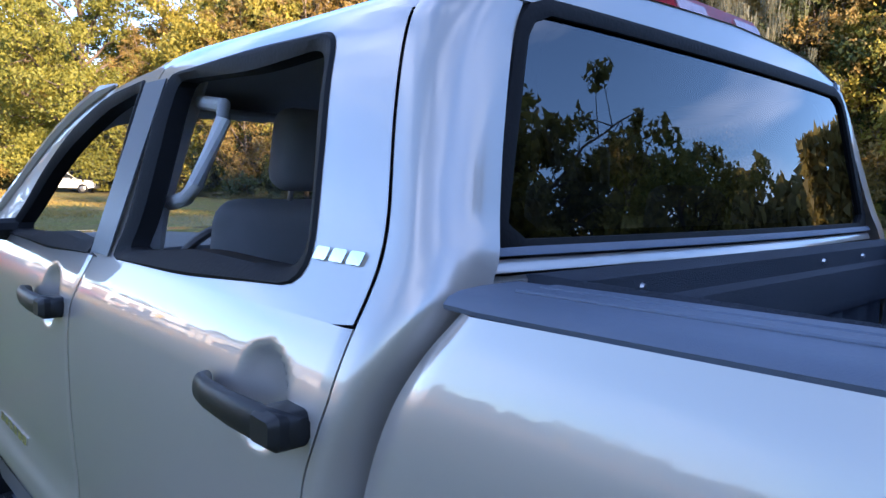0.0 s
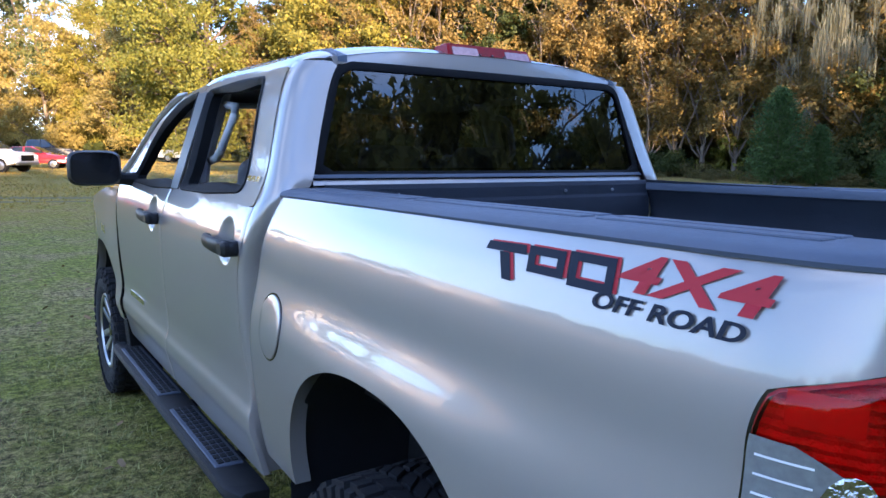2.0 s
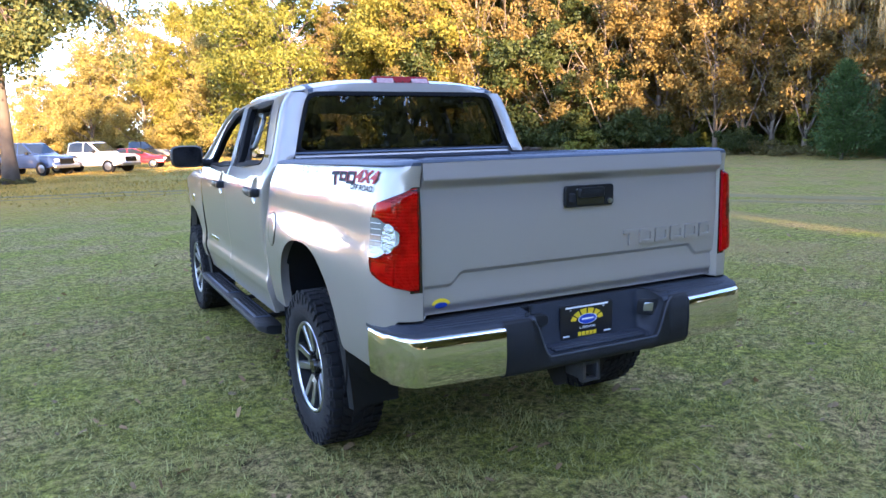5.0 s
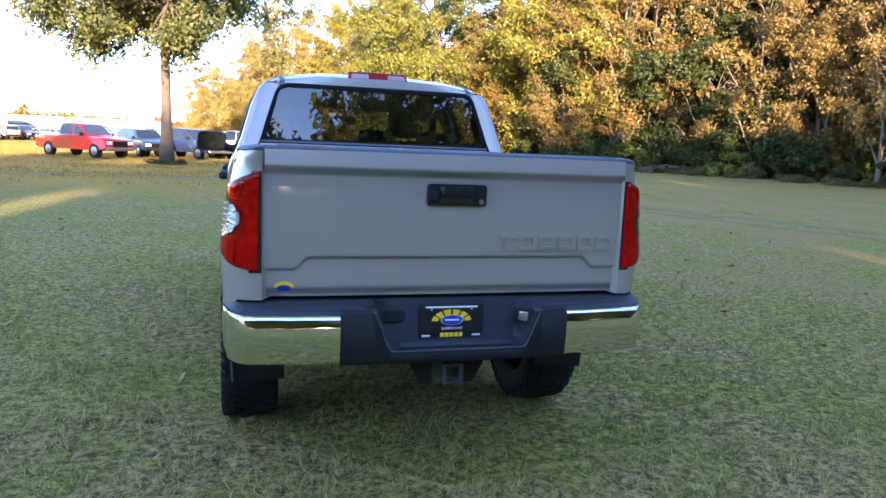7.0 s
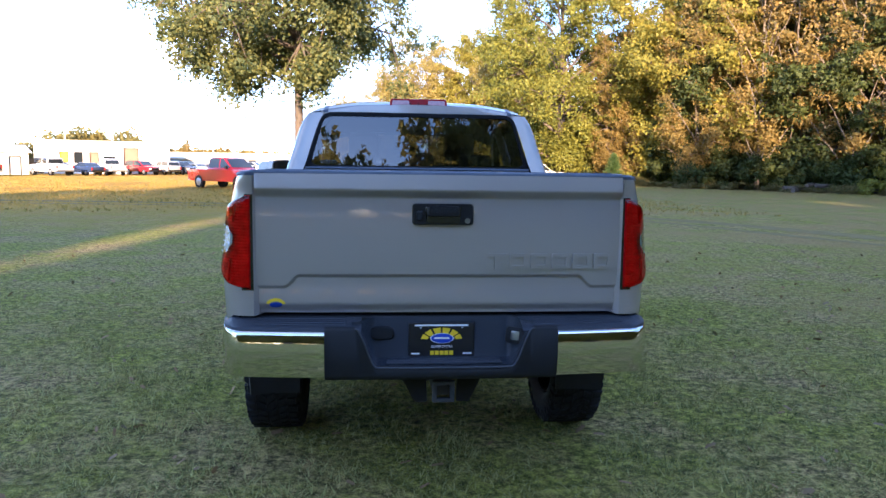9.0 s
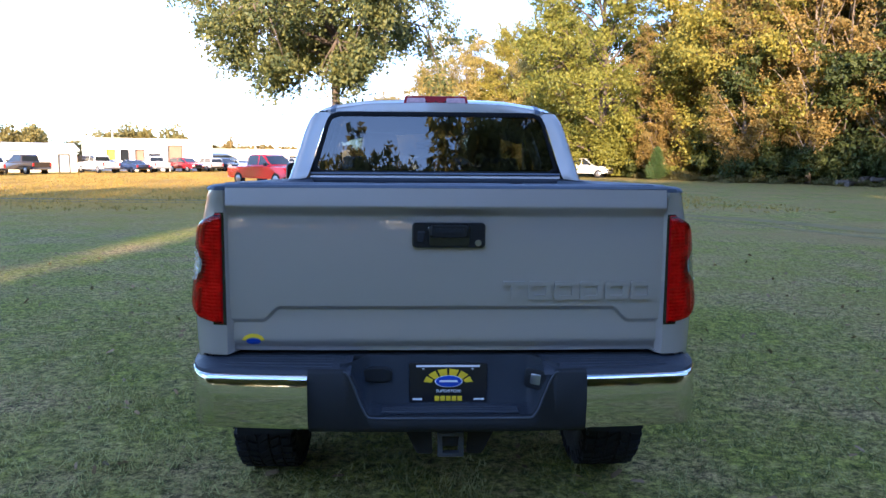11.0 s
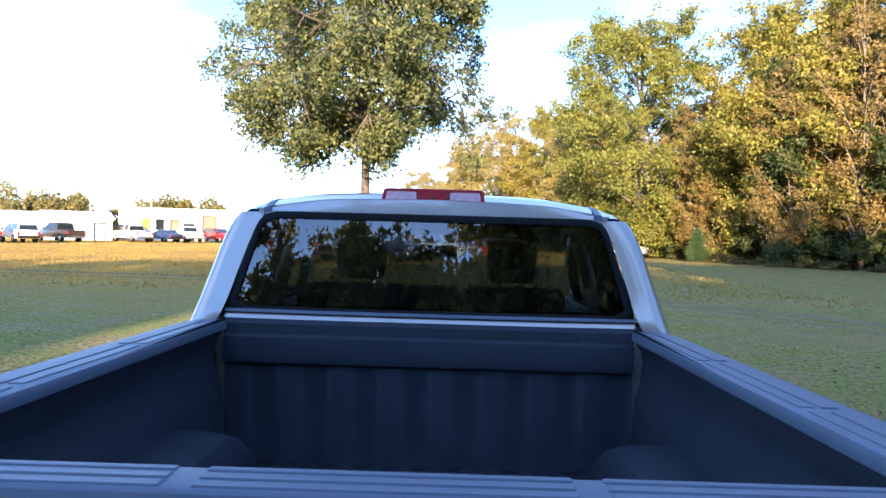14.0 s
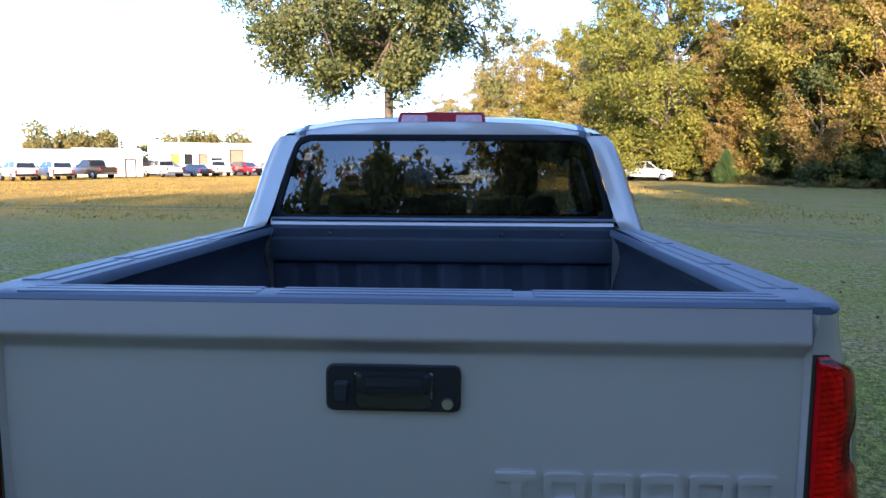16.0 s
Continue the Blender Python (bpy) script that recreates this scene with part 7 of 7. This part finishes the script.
def vehicle(kind, colour, rgb, at, heading, name="parked_car", group="vehicles parked on the field", extra=""):
    """heading: degrees clockwise from +y in which its nose points."""
    d = VEH[kind]
    words = {"pickup": "pickup truck", "suv": "sport utility car", "sedan": "saloon car"}[kind]
    e = thing("parked_pickup" if kind == "pickup" else name, f"{colour} {words} parked on the field{extra}", "pickup truck" if kind == "pickup" else "car", group)
    e.matrix_world = Matrix.Translation((at[0], at[1], float(ground_z(*at)))) @ pose(0, 0, 0, 0, 0, -heading)
    paint = car_paint(colour.replace(" ", "_").replace("-", "_"), rgb)
    raw("body", *profile_solid(d["body"], d["w"], 0.14), paint, e, sharp=50)
    cab = np.array(d["cab"])
    raw("cabin", *profile_solid(d["cab"], d["w"] - 0.06, 0.10, 0.16), paint, e, sharp=50)
    # windows: sides, front and back, inset in the cabin outline
    c = cab.mean(0)
    zlo, zhi = cab[:, 1].min(), cab[:, 1].max()
    win = c + (cab - c) * (0.88, 0.80) + (0, 0.02)
    ymid = (win[:, 0].min() + win[:, 0].max()) / 2
    for s in (1, -1):
        for half in (1, -1):
            pts = []
            for y, z in win:
                y = max(y, ymid + 0.05) if half > 0 else min(y, ymid - 0.05)
                pts.append((y, z))
            cc = np.mean(pts, axis=0)
            pts = sorted(set((round(float(a), 3), round(float(b), 3)) for a, b in pts), key=lambda p: math.atan2(p[1] - cc[1], p[0] - cc[0]))
            vv = [(s * (d["w"] - 0.06 - 0.16 * (z - zlo) / (zhi - zlo) + 0.008), y, z) for y, z in pts]
            raw("side_window", vv, [tuple(range(len(vv)))], CARGLASS, e, smooth=False)
    for i, j in ((-2, -1), (0, 1)):
        a, b = cab[i], cab[j]
        nrm = np.array((-(b - a)[1], (b - a)[0]))
        nrm = nrm / np.linalg.norm(nrm)
        if nrm @ ((a + b) / 2 - c) < 0:
            nrm = -nrm
        lo, hi = (a * 0.82 + b * 0.18, a * 0.10 + b * 0.90) if a[1] < b[1] else (b * 0.82 + a * 0.18, b * 0.10 + a * 0.90)
        lo, hi = lo + nrm * 0.012, hi + nrm * 0.012
        w0, w1 = d["w"] - 0.17, d["w"] - 0.28
        raw("windscreen", [(-w0, *lo), (w0, *lo), (w1, *hi), (-w1, *hi)], [(0, 1, 2, 3)], CARGLASS, e, smooth=False)
    if kind == "pickup":
        raw("cargo_bed", *profile_solid([(-2.82, 1.10), (-2.82, 1.19), (-1.08, 1.19), (-1.08, 1.10)], d["w"] - 0.14, 0.02), BLACKPL, e)
    for y in d["wheels"]:
        for s in (1, -1):
            bm = bmesh.new()
            bmesh.ops.create_cone(bm, segments=20, radius1=d["r"], radius2=d["r"], depth=0.24, cap_ends=True, matrix=pose(s * (d["w"] - 0.11), y, d["r"], 0, 90, 0))
            tw = part("wheel", bm, TYRE, e, sharp=40)
            bm = bmesh.new()
            bmesh.ops.create_cone(bm, segments=16, radius1=d["r"] * 0.66, radius2=d["r"] * 0.5, depth=0.03, cap_ends=True, matrix=pose(s * (d["w"] + 0.016), y, d["r"], 0, 90 * s, 0))
            part("rim", bm, CARRIM, tw, sharp=40)
    ymax, ymin = max(p[0] for p in d["body"]), min(p[0] for p in d["body"])
    top = max(p[1] for p in d["body"])
    for s in (1, -1):
        part("headlamp", boxed((s * 0.72 - 0.18, ymax - 0.16, top - 0.42), (s * 0.72 + 0.18, ymax + 0.01, top - 0.24), 0.02, 1), LAMPWHITE, e)
        part("tail_lamp", boxed((s * (d["w"] - 0.13) - 0.08, ymin - 0.02, top - 0.42), (s * (d["w"] - 0.13) + 0.08, ymin + 0.10, top - 0.10), 0.02, 1), LAMPRED, e)
        part("mirror", boxed((s * (d["w"] + 0.08) - 0.09, d["cab"][-1][0] - 0.45, top + 0.02), (s * (d["w"] + 0.08) + 0.09, d["cab"][-1][0] - 0.32, top + 0.20), 0.02, 1), BLACKPL, e)
    part("grille", boxed((-0.52, ymax - 0.05, top - 0.55), (0.52, ymax + 0.02, top - 0.22), 0.02, 1), GLOSSBLK, e)
    part("bumper", boxed((-d["w"] + 0.05, ymax - 0.10, 0.42), (d["w"] - 0.05, ymax + 0.05, 0.62), 0.04, 1), BLACKPL if kind != "pickup" else CARRIM, e)
    part("bumper", boxed((-d["w"] + 0.05, ymin - 0.06, 0.45), (d["w"] - 0.05, ymin + 0.10, 0.65), 0.04, 1), BLACKPL if kind != "pickup" else CARRIM, e)
    return e


WHITE, BLACK, REDC, BLUEC, GREYC, SILV = (0.75, 0.75, 0.74), (0.02, 0.02, 0.022), (0.42, 0.02, 0.025), (0.03, 0.06, 0.14), (0.10, 0.10, 0.11), (0.45, 0.46, 0.47)
# the far row before the buildings
for kind, col, rgb, az, r, hd in (("suv", "white", WHITE, -33.6, 74, -50), ("suv", "white", WHITE, -31.4, 75, -50), ("pickup", "dark brown", (0.05, 0.04, 0.035), -28.9, 80, -58), ("pickup", "white", WHITE, -24.2, 86, -50), ("sedan", "dark blue", (0.03, 0.05, 0.12), -22.0, 88, -55),
                                  ("pickup", "white", WHITE, -20.4, 90, -40), ("suv", "dark red", (0.30, 0.015, 0.02), -18.1, 95, 125), ("suv", "silver", SILV, -16.5, 98, -45), ("suv", "dark grey", GREYC, -15.3, 100, 130), ("sedan", "white", WHITE, -14.1, 104, 130), ("sedan", "silver", SILV, -13.1, 107, 120), ("pickup", "white", WHITE, -11.6, 112, 110), ("suv", "white", WHITE, -9.9, 116, 110)):
    vehicle(kind, col, rgb, bearing((0.08, -0.9), az, r), hd)
# the nearer row behind the field tree
vehicle("pickup", "bright red", (0.40, 0.008, 0.012), (-9.6, 43.2), 130, extra=" near the tree")
vehicle("suv", "dark blue", (0.02, 0.05, 0.13), (-6.9, 47.5), 150, extra=" near the tree")
vehicle("pickup", "dark blue", (0.02, 0.05, 0.13), (-4.1, 47.2), 135, extra=" near the tree")
vehicle("pickup", "white", WHITE, (-0.7, 48.4), 130)
vehicle("sedan", "dark red", (0.20, 0.012, 0.02), (2.4, 54.5), 112)
vehicle("pickup", "black", (0.012, 0.012, 0.013), (4.5, 73.5), 110)
vehicle("pickup", "white", WHITE, (16.6, 70.0), 120, extra=" before the wood")


# ---------- buildings ----------
WALLWHITE = material("white_metal_wall", (0.78, 0.77, 0.74), 0.6, vary=0.05, scale=0.8, bump=0.1, bscale=30)
WALLTAN = material("tan_metal_wall", (0.50, 0.44, 0.34), 0.6, vary=0.08, scale=0.8, bump=0.1, bscale=30)
WALLBRICK = material("brown_wall", (0.28, 0.17, 0.11), 0.8, vary=0.15, scale=1.5, bump=0.1, bscale=30)
ROOFM = material("pale_metal_roof", (0.62, 0.61, 0.58), 0.5, vary=0.06, scale=0.7)
WOOD = material("weathered_fence_wood", (0.26, 0.17, 0.10), 0.85, vary=0.2, scale=2)


def building(name, label, centre, turn, w, d, h, wall, gable=0.0, openings=(), roof=None):
    e = thing(name, label, "building", "buildings beyond the field")
    e.matrix_world = Matrix.Translation((centre[0], centre[1], 0)) @ pose(0, 0, 0, 0, 0, -turn)
    t = 0.2
    # the wall towards the field stands at y = -d / 2 and carries the openings
    xs_ = sorted({-w / 2, w / 2, *[q for o in openings for q in o[:2]]})
    bm = bmesh.new()
    for a, b in zip(xs_, xs_[1:]):
        mid = (a + b) / 2
        op = [o for o in openings if o[0] <= mid <= o[1]]
        if op:
            z0, z1 = op[0][2:4]
            if z0 > 0.05:
                box(bm, (a, -d / 2, 0), (b, -d / 2 + t, z0))
            box(bm, (a, -d / 2, z1), (b, -d / 2 + t, h))
        else:
            box(bm, (a, -d / 2, 0), (b, -d / 2 + t, h))
    part("front_wall", bm, wall, e, smooth=False)
    bm = bmesh.new()
    box(bm, (-w / 2, d / 2 - t, 0), (w / 2, d / 2, h))
    part("rear_wall", bm, wall, e, smooth=False)
    for s in (1, -1):
        x0, x1 = sorted((s * w / 2, s * (w / 2 - t)))
        v = [(x, y, z) for x in (x0, x1) for y, z in ((-d / 2 + t, 0), (d / 2 - t, 0), (d / 2 - t, h), *([(0, h + gable)] if gable else []), (-d / 2 + t, h))]
        n_ = len(v) // 2
        f = [tuple(range(n_)), tuple(range(n_, 2 * n_))[::-1]] + [(i, (i + 1) % n_, (i + 1) % n_ + n_, i + n_) for i in range(n_)]
        raw("side_wall", v, f, wall, e, smooth=False)
    if gable:
        for s in (1, -1):
            v = [(-w / 2 - 0.3, s * (d / 2 + 0.3), h - 0.12), (w / 2 + 0.3, s * (d / 2 + 0.3), h - 0.12), (w / 2 + 0.3, 0, h + gable + 0.06), (-w / 2 - 0.3, 0, h + gable + 0.06)]
            v += [(x, y, z + 0.12) for x, y, z in v]
            raw("roof", v, [(0, 1, 2, 3), (7, 6, 5, 4), (0, 4, 5, 1), (1, 5, 6, 2), (2, 6, 7, 3), (3, 7, 4, 0)], roof or ROOFM, e, smooth=False)
    else:
        bm = boxed((-w / 2 + t, -d / 2 + t, h - 0.4), (w / 2 - t, d / 2 - t, h - 0.25))
        part("roof", bm, roof or ROOFM, e, smooth=False)
        bm = bmesh.new()
        box(bm, (-w / 2 - 0.08, -d / 2 - 0.08, h), (w / 2 + 0.08, -d / 2 + 0.3, h + 0.12))
        part("parapet", bm, ROOFM, e, smooth=False)
    for o in openings:
        a, b, z0, z1 = o[:4]
        win = part("door" if z0 < 0.1 else "window", boxed((a, -d / 2 + 0.12, z0), (b, -d / 2 + 0.16, z1)), o[4] if len(o) > 4 else CARGLASS, e, smooth=False)
        bm = bmesh.new()
        for lo, hi in (((a, z0), (a + 0.1, z1)), ((b - 0.1, z0), (b, z1)), ((a, z1 - 0.1), (b, z1))):
            box(bm, (lo[0], -d / 2 - 0.02, lo[1]), (hi[0], -d / 2 + 0.13, hi[1]))
        part("frame", bm, BLACKPL, win, smooth=False)
    return e


c = bearing((0.08, -0.9), -20.6, 104)
building("white_building", "long white flat-roofed building with dark windows", c, -20, 15.4, 12, 4.0, WALLWHITE, 0.0,
         ((-5.0, -4.0, 1.4, 2.7, YELLOW), (-3.4, -2.4, 1.3, 2.7), (-1.7, -0.6, 0.9, 2.7, WALLBRICK), (-0.1, 1.3, 0.0, 2.2), (2.2, 4.0, 1.0, 3.3, WALLBRICK)))
c = bearing((0.08, -0.9), -14.9, 120)
building("white_garage", "low white building with a wide roller door", c, -15, 9, 8, 2.3, WALLWHITE, 0.5, ((-3, 3, 0.0, 2.0, ROOFM),))
c = bearing((0.08, -0.9), -27.9, 92)
building("pale_shed", "cream metal shed with a low gable roof", c, -34, 6.6, 7.0, 2.5, material("cream_metal_wall", (0.70, 0.66, 0.54), 0.55, vary=0.05, scale=0.8), 0.6, ((1.4, 2.6, 0.0, 2.0, ROOFM),))
c = bearing((0.08, -0.9), -32.6, 98)
building("low_white_shed", "low white open shed with a brown gable", c, -34, 11, 8, 2.2, WALLWHITE, 0.8)
c = bearing((0.08, -0.9), -36.6, 118)
building("tan_building", "tall tan metal building", c, -34, 14, 12, 5.0, WALLTAN, 0.8)
c = bearing((0.08, -0.9), -11.4, 150)
building("brown_building", "long low tan brick building far off", c, -11, 30, 10, 3.4, WALLTAN, 0.0, tuple((x, x + 1.6, 1.0, 2.2) for x in range(-13, 13, 4)))
fence = thing("wooden_fence", "weathered wooden yard fence between the sheds", "fence")
fx, fy = bearing((0.08, -0.9), -25.4, 96)
for i in range(16):
    part("fence_board", boxed((fx + i * 0.14 - 1.1, fy + i * 0.05, 0.02), (fx + i * 0.14 - 0.98, fy + i * 0.05 + 0.03, 1.8 + 0.05 * (i % 3))), WOOD, fence, smooth=False)

# light poles
for az, r, h in ((-27.0, 135, 7.2), (-22.95, 135, 8.2), (-8.6, 150, 6.5), (-12.8, 150, 6.0)):
    x, y = bearing((0.08, -0.9), az, r)
    e = thing("lamp_pole", "tall pale lamp pole behind the buildings", "lamp pole", "lamp poles")
    bm = bmesh.new()
    tube_into(bm, [(x, y, 0), (x, y, h)], [0.16, 0.09], 8)
    part("pole", bm, ROOFM, e)
    bm = bmesh.new()
    tube_into(bm, [(x - 1.0, y, h), (x, y, h + 0.1), (x + 1.0, y, h)], 0.06, 6)
    part("arm", bm, ROOFM, e)
    for s in (1, -1):
        part("lamp_head", boxed((x + s * 1.2 - 0.35, y - 0.15, h - 0.1), (x + s * 1.2 + 0.35, y + 0.15, h + 0.08), 0.03, 1), ROOFM, e)
